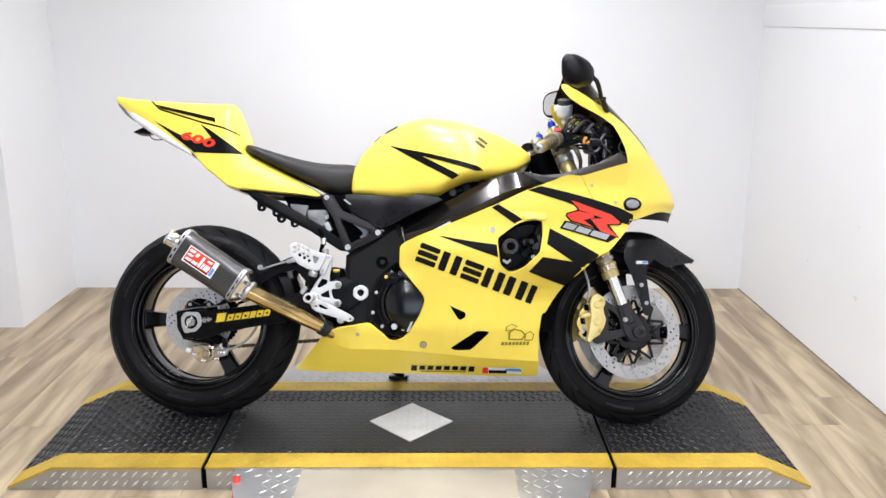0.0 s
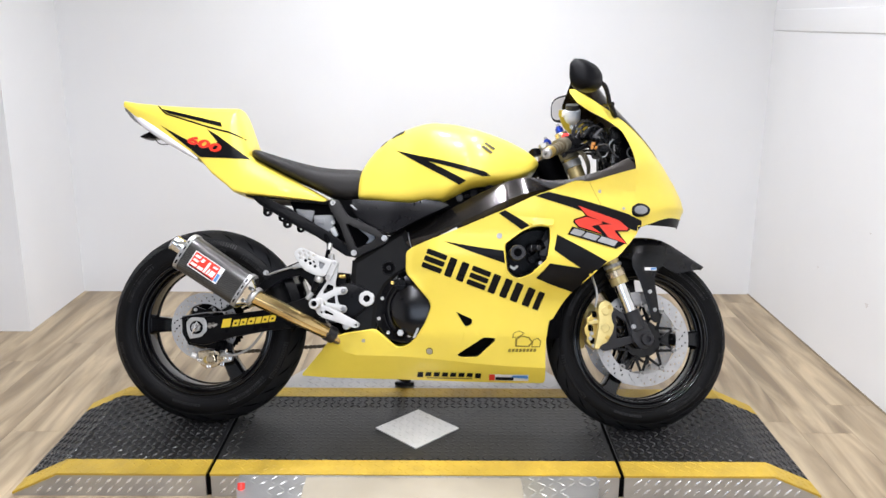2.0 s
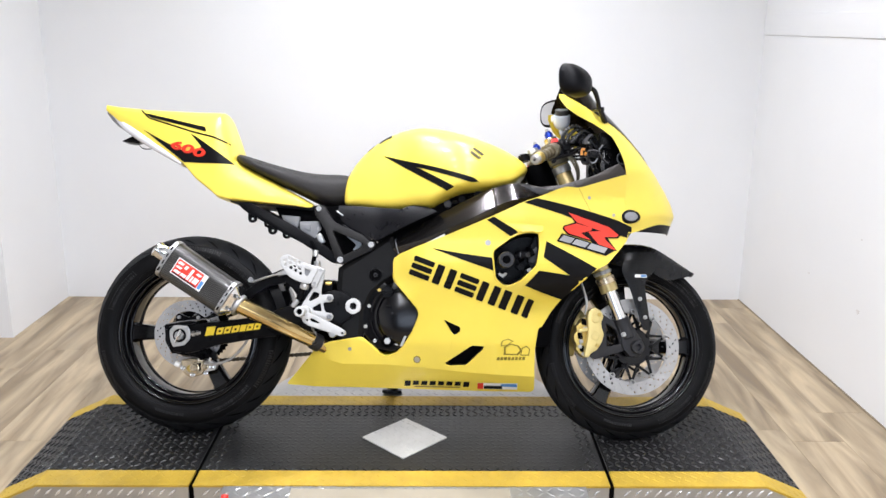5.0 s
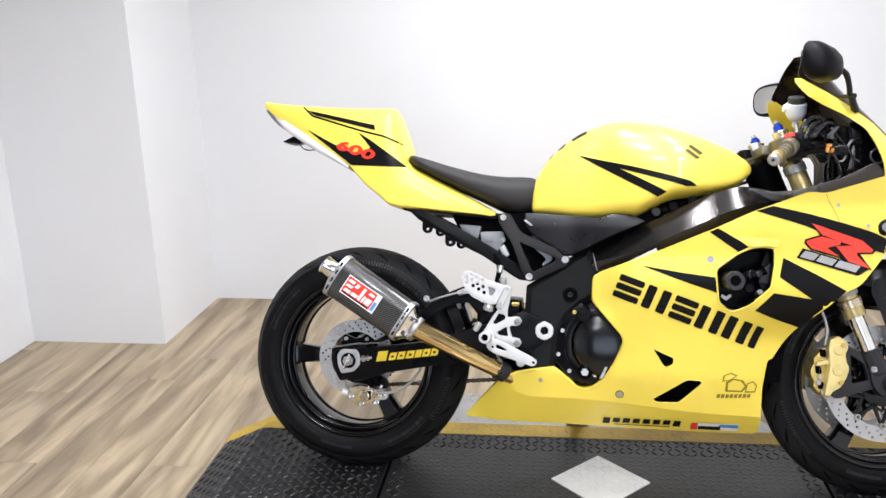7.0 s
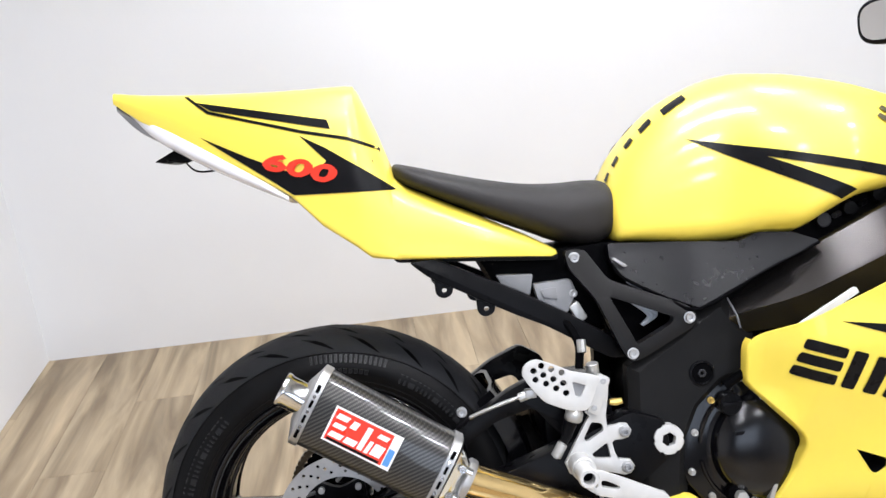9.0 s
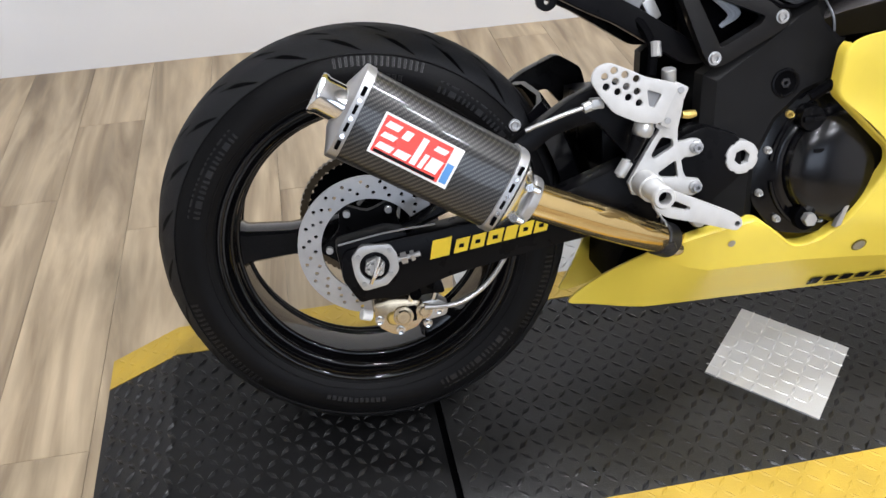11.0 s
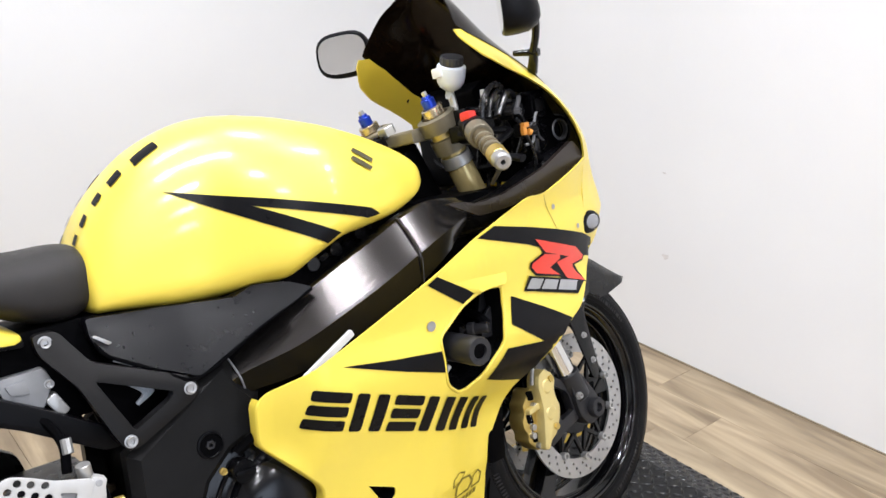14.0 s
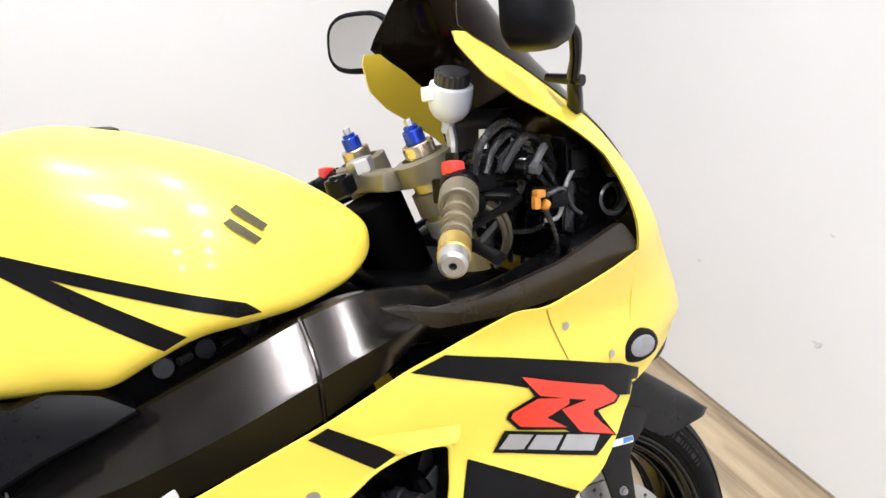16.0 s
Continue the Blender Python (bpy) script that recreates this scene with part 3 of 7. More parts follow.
def wheel(name, c, R, half, r_rim, label, move=None, turn=0.0):
    """A three-spoke cast wheel: the rim is the part, tyre, tread, hub and spokes hang under it."""
    rim_prof = [(r_rim + 0.006, -half * 0.86), (r_rim + 0.006, -half * 0.80), (r_rim - 0.004, -half * 0.74), (r_rim - 0.009, -half * 0.5), (r_rim - 0.012, 0)]
    rim_prof += [(r, -h) for r, h in reversed(rim_prof[:-1])]
    rim_prof += [(r_rim - 0.005, half * 0.88), (r_rim - 0.015, half * 0.74), (r_rim - 0.021, half * 0.4), (r_rim - 0.023, 0), (r_rim - 0.021, -half * 0.4), (r_rim - 0.015, -half * 0.74), (r_rim - 0.005, -half * 0.88)]
    rim = part(name, lathe(rim_prof, c, 72), RIM, bike, label, move=move)
    for r, h in ((r_rim + 0.002, half * 0.87), (r_rim - 0.013, half * 0.72), (r_rim - 0.020, half * 0.42)):
        for s in (-1, 1):
            part("rim_lip", lathe([(r + 0.0045 * math.cos(b), s * h + 0.0045 * math.sin(b)) for b in (2 * math.pi * i / 8 for i in range(8))], c, 72), RIM, rim, move=move, smooth=80)
    d = R - r_rim
    tp = [(r_rim - 0.006, -half * 0.8), (r_rim + 0.08 * d, -half * 0.87), (r_rim + 0.25 * d, -half * 0.98), (r_rim + 0.45 * d, -half), (r_rim + 0.66 * d, -half * 0.90), (r_rim + 0.84 * d, -half * 0.64), (r_rim + 0.96 * d, -half * 0.3), (R, 0)]
    part("tyre", lathe(tp + [(r, -h) for r, h in reversed(tp[:-1])], c, 96), RUBBER, rim, move=move)
    out = [(r + 0.0010, h * 1.004) for r, h in tp[4:]]
    out += [(r, -h) for r, h in reversed(out[:-1])]
    part("tread", lathe(out + [(r - 0.003, h * 0.97) for r, h in reversed(out)], c, 96), RUBBER_WORN, rim, "scrubbed grey tread", move=move)
    # tread cuts
    rr, hh = [r for r, _ in out[:5]], [-h for _, h in out[:5]]
    cuts = bmesh.new()
    n = 24
    for i in range(n):
        for s, low in ((-1, 0.54), (-1, 0.14), (1, 0.54), (1, 0.14)):
            vs = []
            for k in range(7):
                t = k / 6
                h = half * (low + 0.32 * t)
                r = float(np.interp(h, hh[::-1], rr[::-1])) + 0.0006
                w = 0.0060 * math.sin(math.pi * min(max(t, 0.08), 0.92)) + 0.0008
                a = 2 * math.pi * (i + 0.25 * (s > 0) + 0.5 * (low > 0.3)) / n - 0.18 * t
                vs.append([cuts.verts.new(c + Vector((r * math.cos(a + e * w / r), s * h, r * math.sin(a + e * w / r)))) for e in (-1, 1)])
            for p, q in zip(vs, vs[1:]):
                cuts.faces.new((p[0], p[1], q[1], q[0]))
    part("tread_cut", cuts, DARK, rim, move=move, smooth=0)["kind"] = "stuff"
    # raised sidewall marks as plain bars, and a band of short ribs by the shoulder
    tr, tw = [r for r, _ in tp[:5]], [-h for _, h in tp[:5]]

    def wall_bar(bm, a0, a1, r0, r1, up=0.0009):
        quad = [(a0, r0), (a1, r0), (a1, r1), (a0, r1)]
        low = [bm.verts.new(c + Vector((r * math.cos(a), -float(np.interp(r, tr, tw)), r * math.sin(a)))) for a, r in quad]
        top = [bm.verts.new(c + Vector((r * math.cos(a), -float(np.interp(r, tr, tw)) - up, r * math.sin(a)))) for a, r in ((a0 + 0.002, r0 + 0.0006), (a1 - 0.002, r0 + 0.0006), (a1 - 0.002, r1 - 0.0006), (a0 + 0.002, r1 - 0.0006))]
        bm.faces.new(top)
        for i in range(4):
            bm.faces.new((low[i], low[(i + 1) % 4], top[(i + 1) % 4], top[i]))

    marks = bmesh.new()
    for a0, count, rad, tall, pitch in ((-1.22, 9, 0.40, 0.017, 0.062), (-1.95, 11, 0.36, 0.008, 0.034), (0.55, 9, 0.40, 0.017, 0.062), (1.30, 8, 0.36, 0.008, 0.034), (2.3, 9, 0.40, 0.017, 0.062)):
        r0 = r_rim + rad * d - tall / 2
        for k in range(count):
            a = a0 + k * pitch
            if tall > 0.01 and k % 3 != 1:
                wall_bar(marks, a, a + pitch * 0.25, r0, r0 + tall)
                wall_bar(marks, a + pitch * 0.52, a + pitch * 0.78, r0, r0 + tall)
            else:
                wall_bar(marks, a, a + pitch * 0.72, r0, r0 + tall)
    for a0, a1 in ((3.35, 3.95), (5.65, 6.15), (1.2, 1.7)):
        for k in range(int((a1 - a0) / 0.030)):
            a = a0 + k * 0.030
            wall_bar(marks, a, a + 0.014, r_rim + 0.50 * d, r_rim + 0.63 * d, 0.0012)
    bmesh.ops.recalc_face_normals(marks, faces=marks.faces)
    part("sidewall_mark", marks, RUBBER_MARK, rim, move=move, smooth=0)["kind"] = "stuff"
    for rad, w in ((0.10, 0.0016), (0.20, 0.0010), (0.655, 0.0012)):
        rr0 = r_rim + rad * d
        for sgn in (-1, 1):
            h0 = sgn * float(np.interp(rr0, tr, tw))
            part("sidewall_ring", lathe([(rr0 + w * math.cos(b), h0 + w * math.sin(b)) for b in (2 * math.pi * i / 6 for i in range(6))], c, 80), RUBBER, rim, move=move, smooth=80)
    part("hub", lathe([(0.018, -0.062), (0.05, -0.062), (0.055, -0.05), (0.047, -0.03), (0.047, 0.03), (0.055, 0.05), (0.05, 0.062), (0.018, 0.062)], c, 40), RIM, rim, move=move)
    for k in range(3):
        a = turn + 2 * math.pi * k / 3
        e, f = Vector((math.cos(a), 0, math.sin(a))), Vector((-math.sin(a), 0, math.cos(a)))
        rings = []
        for r, w, t in ((0.035, 0.036, 0.030), (0.07, 0.026, 0.030), (0.12, 0.022, 0.030), (r_rim - 0.035, 0.027, 0.032), (r_rim - 0.015, 0.040, 0.036)):
            rings.append([c + e * r + f * (w * x) + Vector((0, t * y, 0)) for x, y in ((-1, -0.6), (-0.75, -1), (0.75, -1), (1, -0.6), (1, 0.6), (0.75, 1), (-0.75, 1), (-1, 0.6))])
        part("spoke", skin(rings), RIM, rim, move=move, smooth=50)
    return rim


rear_wheel = wheel("rear_wheel", RW, 0.3190, 0.094, 0.220, "gloss black three-spoke rear wheel", turn=math.pi)
front_wheel = wheel("front_wheel", FW, 0.2995, 0.064, 0.220, "gloss black three-spoke front wheel", STEER, turn=0.0)


def brake_disc(c, r0, r1, y, rows, n, parent, move=None):
    holes = []
    for k, rad in enumerate(rows):
        holes += [circle(c.x + rad * math.cos(a), c.z + rad * math.sin(a), 0.0032, 8) for a in (2 * math.pi * (i + k * 0.34) / n for i in range(n))]
    bm = slab(circle(c.x, c.z, r1, 96), y - 0.0025, y + 0.0025, 0, holes + [circle(c.x, c.z, r0, 64)])
    return part("brake_disc", bm, STEEL, parent, "drilled steel brake disc", move=move, smooth=30)


brake_disc(RW, 0.074, 0.109, -0.078, (0.083, 0.092, 0.100), 22, rear_wheel)
for s in (-1, 1):
    d = brake_disc(FW, 0.113, 0.153, s * 0.068, (0.124, 0.134, 0.144), 26, front_wheel, STEER)
    for k in range(10):
        a = 2 * math.pi * k / 10 + 0.3
        tip = FW + Vector((0.112 * math.cos(a), 0, 0.112 * math.sin(a)))
        arm = []
        for e in (-0.42, 0.42):
            foot = FW + Vector((0.056 * math.cos(a + e), 0, 0.056 * math.sin(a + e)))
            n = (tip - foot).cross(Vector((0, 1, 0))).normalized()
            arm.append(slab([(q.x, q.z) for q in (foot - n * 0.0052, tip - n * 0.0034, tip + n * 0.0034, foot + n * 0.0052)], s * 0.060, s * 0.067, 0.001))
        part("carrier_arm", merge(*arm), GLOSS_BLACK, d, move=STEER)
        part("bobbin", lathe([(0.0040, 0.002), (0.0050, 0.0), (0.0076, 0.0), (0.0086, 0.002), (0.0086, 0.014), (0.0040, 0.014)], tip + Vector((0, s * 0.068 - 0.010, 0)), 14), ALU, d, move=STEER)
    part("carrier_ring", lathe([(0.034, s * 0.058), (0.061, s * 0.058), (0.061, s * 0.067), (0.034, s * 0.067)], FW, 40), GLOSS_BLACK, d, move=STEER)
for k in range(6):
    a = 2 * math.pi * k / 6
    part("disc_bolt", barrel(RW + Vector((0.062 * math.cos(a), -0.074, 0.062 * math.sin(a))), RW + Vector((0.062 * math.cos(a), -0.084, 0.062 * math.sin(a))), 0.0055, 12), STEEL, rear_wheel)
part("disc_carrier", slab(rounded([(RW.x + (0.080 if i % 2 else 0.052) * math.cos(2 * math.pi * i / 12 + math.pi / 6), RW.z + (0.080 if i % 2 else 0.052) * math.sin(2 * math.pi * i / 12 + math.pi / 6)) for i in range(12)], 0.01, 2), -0.076, -0.064, 0), SATIN_BLACK, rear_wheel)

# sprocket and chain on the far side
spr = part("sprocket", slab([(RW.x + (0.098 if i % 2 else 0.091) * math.cos(2 * math.pi * i / 86), RW.z + (0.098 if i % 2 else 0.091) * math.sin(2 * math.pi * i / 86)) for i in range(86)], 0.082, 0.088, 0, [circle(RW.x, RW.z, 0.06, 32)]), DARK, rear_wheel)
loop = [(RW.x + 0.101 * math.cos(a), RW.z + 0.101 * math.sin(a)) for a in np.linspace(math.pi / 2 - 0.1, 3 * math.pi / 2 + 0.15, 36)]
loop += [(RW.x + t * 0.52, RW.z - 0.101 + t * 0.045) for t in np.linspace(0.03, 1, 34)]
loop += [(RW.x + t * 0.52, RW.z + 0.101 + t * 0.010) for t in np.linspace(1, 0.03, 34)]
links = []
for (x0, z0), (x1, z1) in zip(loop, loop[1:]):
    if math.hypot(x1 - x0, z1 - z0) < 0.05:
        a = math.atan2(z1 - z0, x1 - x0)
        reach = math.hypot(x1 - x0, z1 - z0)
        q = [(x0 + math.cos(a) * i - math.sin(a) * j, z0 + math.sin(a) * i + math.cos(a) * j) for i, j in ((-0.005, -0.004), (-0.002, -0.0068), (reach * 0.5, -0.0045), (reach + 0.002, -0.0068), (reach + 0.005, -0.004), (reach + 0.005, 0.004), (reach + 0.002, 0.0068), (reach * 0.5, 0.0045), (-0.002, 0.0068), (-0.005, 0.004))]
        odd = len(links) % 2
        links.append(slab(q, 0.077 + 0.002 * odd, 0.093 - 0.002 * odd, 0))
part("chain", merge(*links), CHAIN, bike, "dark oily drive chain", smooth=0)["kind"] = "stuff"

# --- fairing surface: half-width of the bodywork at a place in the side view ---
WZ = [(0.15, 0.112), (0.18, 0.130), (0.262, 0.182), (0.30, 0.191), (0.36, 0.204), (0.43, 0.222), (0.50, 0.25), (0.56, 0.266), (0.62, 0.266), (0.70, 0.284), (0.76, 0.287), (0.80, 0.310), (0.84, 0.340), (0.90, 0.329), (0.965, 0.284), (1.03, 0.232), (1.083, 0.180), (1.11, 0.166), (1.14, 0.150), (1.17, 0.124), (1.188, 0.092), (1.20, 0.040), (1.22, 0.020)]
XF = [(0.4, 1.05), (0.58, 0.9), (0.62, 0.852), (0.66, 0.846), (0.7, 0.858), (0.75, 0.85), (0.8, 0.824), (0.85, 0.79), (0.88, 0.764), (0.94, 0.714), (1.0, 0.664), (1.065, 0.61), (1.13, 0.565), (1.165, 0.543), (1.20, 0.520)]


def smooth01(a, b, x):
    t = min(max((x - a) / (b - a), 0), 1)
    return t * t * (3 - 2 * t)


def on(table, t):
    return float(np.interp(t, [a for a, _ in table], [b for _, b in table]))


def power(z):
    return 2.1 + 0.9 * smooth01(0.8, 1.0, z)


CREASE = [(-0.420, 0.305), (-0.294, 0.275), (-0.239, 0.248), (-0.204, 0.238), (-0.058, 0.237), (0.050, 0.230), (0.175, 0.218), (0.420, 0.202)]


def half_width(x, z):
    zc = on(CREASE, x)
    if z < zc:
        w = 0.072 + (0.144 - 0.072) * (z - 0.150) / (zc - 0.150)
    elif z < 0.31:
        w = 0.144 + (on(WZ, 0.31) - 0.144) * (z - zc) / (0.31 - zc)
    else:
        w = sum(on(WZ, z + e) for e in (-0.008, 0, 0.008)) / 3
    if z > zc:
        w -= 0.30 * min(z - zc, 0.09) * smooth01(0.10, -0.10, x) * smooth01(0.46, 0.36, z)
    w *= 1 - 0.26 * smooth01(0.24, 0.42, x) * smooth01(0.52, 0.40, z)
    w *= 1 - 0.60 * smooth01(-0.27, -0.40, x)
    w *= 1 - 0.24 * smooth01(0.05, -0.05, x) * smooth01(0.42, 0.50, z)
    s = max(0.0, (x - 0.30) / (on(XF, z) - 0.30))
    return w * max(0.0, 1 - s ** power(z)) ** (1 / power(z))


def follow(bm, off=0.0):
    for v in bm.verts:
        v.co.y = -half_width(v.co.x, v.co.z) - off
    return bm


def creased(bm):
    """Cuts a flat sheet along the crease low on the fairing."""
    for (x0, z0), (x1, z1) in zip(CREASE, CREASE[1:]):
        bmesh.ops.bisect_plane(bm, geom=bm.verts[:] + bm.edges[:] + bm.faces[:], dist=1e-5, plane_co=(x0, 0, z0), plane_no=(z1 - z0, 0, x0 - x1))
    return bm


def sharpen(ob, where):
    """Keeps the edges sharp whose both ends meet a test."""
    for e in ob.data.edges:
        if all(where(ob.data.vertices[i].co) for i in e.vertices):
            e.use_edge_sharp = True
    return ob


def body_panel(name, outline, holes, label, r=0.012, mats=YELLOW, thick=0.005, off=0.0):
    for side in (False, True):
        bm = follow(creased(gridded(flat(rounded(outline, r), holes), 0.02)), off)
        ob = part(name, thicken(bm, thick), mats, bike, label, smooth=40, mirror=side)
        sharpen(ob, lambda v: abs(v.z - on(CREASE, v.x)) < 2e-4)


def shell(name, outline, depth, label, mat, thick=0.03, holes=(), r=0.012, step=0.012, mirror=True, smooth=50):
    """A cast or moulded piece whose outer face bulges by depth(x, z)."""
    for side in ((False, True) if mirror else (False,)):
        bm = gridded(flat(rounded(outline, r), holes), step)
        for v in bm.verts:
            v.co.y = -depth(v.co.x, v.co.z)
        ob = part(name, thicken(bm, thick), mat, bike, label, smooth=smooth, mirror=side)
    return ob


DUCT = rounded([(0.258, 0.592), (0.313, 0.634), (0.342, 0.646), (0.368, 0.650), (0.398, 0.647), (0.400, 0.604), (0.392, 0.547), (0.345, 0.502), (0.311, 0.487), (0.292, 0.487), (0.268, 0.508), (0.263, 0.539)], 0.010, 3)
VENT_A = rounded([(0.111, 0.385), (0.166, 0.361), (0.166, 0.345), (0.149, 0.334), (0.140, 0.338)], 0.006, 3)
VENT_B = rounded([(0.116, 0.246), (0.201, 0.305), (0.239, 0.303), (0.238, 0.293), (0.184, 0.239), (0.130, 0.237)], 0.008, 3)
CUTOUT = [(-0.030, 0.578), (-0.042, 0.562), (-0.043, 0.502), (0.033, 0.416), (0.039, 0.396), (0.021, 0.347), (-0.006, 0.302), (-0.032, 0.274), (-0.057, 0.265), (-0.079, 0.267), (-0.101, 0.288), (-0.142, 0.321), (-0.238, 0.305), (-0.285, 0.286)]
SIDE = [(0.121, 0.637), (0.257, 0.695), (0.347, 0.738), (0.389, 0.753), (0.473, 0.786), (0.513, 0.782), (0.668, 0.832), (0.674, 0.760), (0.674, 0.634), (0.607, 0.557), (0.571, 0.539), (0.471, 0.446), (0.442, 0.404),
        (0.411, 0.350), (0.398, 0.296), (0.400, 0.220), (0.404, 0.150), (0.10, 0.154), (-0.148, 0.158), (-0.400, 0.158)] + CUTOUT[::-1]
body_panel("side_fairing", SIDE, (DUCT, VENT_A, VENT_B), "glossy yellow side fairing with black stripes and vents", 0.016)
side_panel = bike.children[-2]

# nose and cowl: rows of the same surface, closed at the middle
INNER = [(0.60, 0.660), (0.835, 0.660), (0.870, 0.652), (0.909, 0.636), (0.947, 0.617), (0.978, 0.574), (1.009, 0.518), (1.039, 0.482), (1.083, 0.460), (1.11, 0.475), (1.14, 0.486), (1.17, 0.495), (1.20, 0.512)]
GLASS = [(0.85, 1.0), (0.87, 0.90), (0.90, 0.66), (0.94, 0.50), (0.97, 0.43), (1.00, 0.36), (1.036, 0.31), (1.065, 0.22), (1.085, 0.12), (1.10, 0.02), (1.2, 0.0)]


def cowl_row(z, a, b, n, grow=0.0):
    """Points on the cowl at height z between two fractions of the quarter turn from its inner edge to the nose."""
    p = power(z)
    w = sum(on(WZ, z + e) for e in (-0.02, 0, 0.02)) / 3 + grow
    xf = on(XF, z) + grow
    s0 = max(0.02, (on(INNER, z) - 0.30) / (xf - 0.30))
    f0 = math.asin(min(0.999, s0 ** (p / 2)))
    pts = []
    for i in range(n + 1):
        f = f0 + (math.pi / 2 - f0) * (a + (b - a) * i / n)
        pts.append(Vector((0.30 + (xf - 0.30) * math.sin(f) ** (2 / p), -w * max(0.0, math.cos(f)) ** (2 / p), z)))
    return pts


for side in (False, True):
    zs = list(np.linspace(0.652, 1.090, 34))
    rows = [cowl_row(z, 0, 1 if z < 0.86 else on(GLASS, z), 14) for z in zs]
    for row in rows:
        for p in row:
            p.z += 0.036 * smooth01(0.66, 0.80, p.x) * max(0.0, 1 - (p.z - 0.652) / 0.09)
    bm = skin(rows, closed=False)
    if sum(f.normal.y for f in bm.faces) > 0:
        bmesh.ops.reverse_faces(bm, faces=bm.faces)
    cowl = part("nose_cowl", thicken(bm, 0.005), YELLOW, bike, "glossy yellow nose cowl", smooth=45, mirror=side)
    if not side:
        cowl_right = cowl
    rows = [cowl_row(z, max(0.0, on(GLASS, z) - 0.02), 1.0, 14, 0.0025) for z in [*np.linspace(0.872, 1.15, 22), 1.162, 1.172, 1.180, 1.186, 1.190, 1.193]]
    bm = skin(rows, closed=False)
    if sum(f.normal.y for f in bm.faces) > 0:
        bmesh.ops.reverse_faces(bm, faces=bm.faces)
    part("windscreen", thicken(bm, 0.003), SMOKE, bike, "dark smoked windscreen", smooth=60, mirror=side)
    if side:
        continue
    rows = [cowl_row(z, 0.03, 1 if z < 0.86 else min(1, on(GLASS, z) + 0.05), 10, -0.009) for z in np.linspace(0.66, 1.09, 16)]
    part("cowl_lining", skin(rows, closed=False), PLASTIC_BLACK, bike, mirror=side)


from mathutils.bvhtree import BVHTree


def tree_of(*obs):
    verts, faces = [], []
    for o in obs:
        n = len(verts)
        verts += [v.co.copy() for v in o.data.vertices]
        faces += [[n + i for i in p.vertices] for p in o.data.polygons]
    return BVHTree.FromPolygons(verts, faces)


def settle(bm, tree, off=0.0012):
    """Lays a flat shape from the right side onto a surface."""
    for v in bm.verts:
        hit, nor, _, _ = tree.ray_cast(Vector((v.co.x, -1, v.co.z)), Vector((0, 1, 0)))
        if hit is None:
            hit, nor, _, _ = tree.find_nearest(Vector((v.co.x, -0.2, v.co.z)))
        if nor.y > 0:
            nor = -nor
        v.co = hit + nor * off
    return bm


def decal(name, outline, tree, mat, parent=bike, label="", off=0.0014, step=0.01, r=0.0, both=False, holes=()):
    shape = rounded(outline, r, 3) if r else [Vector(p) for p in outline]
    for side in ((False, True) if both else (False,)):
        bm = settle(gridded(flat(shape, holes), step), tree, off)
        ob = part(name, bm, mat, parent, label, smooth=60, mirror=side)
    return ob


SKIN = tree_of(side_panel, cowl_right)
S = dict(tree=SKIN, mat=DECAL_BLACK)
decal("stripe", [(0.077, 0.597), (0.170, 0.582), (0.257, 0.571), (0.2625, 0.533), (0.171, 0.563)], **S)
decal("stripe", [(0.240, 0.684), (0.260, 0.6935), (0.337, 0.6495), (0.311, 0.636)], **S)
decal("stripe", [(0.349, 0.737), (0.389, 0.750), (0.470, 0.733), (0.550, 0.714), (0.640, 0.690), (0.684, 0.672), (0.684, 0.636), (0.600, 0.656), (0.462, 0.704)], **S)
decal("stripe", [(0.419, 0.623), (0.500, 0.583), (0.574, 0.544), (0.530, 0.500), (0.473, 0.449), (0.410, 0.470), (0.358, 0.490), (0.399, 0.535), (0.492, 0.522), (0.411, 0.575)], **S)
decal("panel_seam", [(0.513, 0.781), (0.5145, 0.7812), (0.5515, 0.7150), (0.5500, 0.7146)], SKIN, SEAM, off=0.0010, step=0.01)
OUTLINE = [(0.478, 0.713), (0.614, 0.672), (0.647, 0.645), (0.639, 0.637), (0.607, 0.636), (0.638, 0.596), (0.575, 0.612), (0.553, 0.626), (0.483, 0.644), (0.466, 0.661), (0.469, 0.670), (0.503, 0.681)]
decal("red_mark", OUTLINE, SKIN, DECAL_BLACK, off=0.0024, label="black outline of a mark")
decal("red_mark", [(0.482, 0.709), (0.610, 0.670), (0.640, 0.647), (0.635, 0.641), (0.598, 0.640), (0.598, 0.634), (0.633, 0.599), (0.579, 0.616), (0.544, 0.655), (0.584, 0.657), (0.509, 0.681)], SKIN, DECAL_RED, off=0.0036, label="red angular mark")
decal("red_mark", [(0.507, 0.678), (0.555, 0.667), (0.555, 0.659), (0.523, 0.650), (0.555, 0.629), (0.485, 0.648), (0.471, 0.662), (0.473, 0.668)], SKIN, DECAL_RED, off=0.0036)
decal("silver_mark", [(0.464, 0.648), (0.634, 0.601), (0.600, 0.582), (0.450, 0.624)], SKIN, DECAL_BLACK, off=0.0030)
for x0, w in ((0.470, 0.034), (0.509, 0.040), (0.555, 0.052)):
    z0 = 0.643 - 0.275 * (x0 - 0.469)
    decal("silver_mark", [(x0, z0), (x0 + w, z0 - 0.275 * w), (x0 + w - 0.013, z0 - 0.275 * w - 0.0155), (x0 - 0.013, z0 - 0.0155)], SKIN, DECAL_SILVER, off=0.0042, step=0.03)
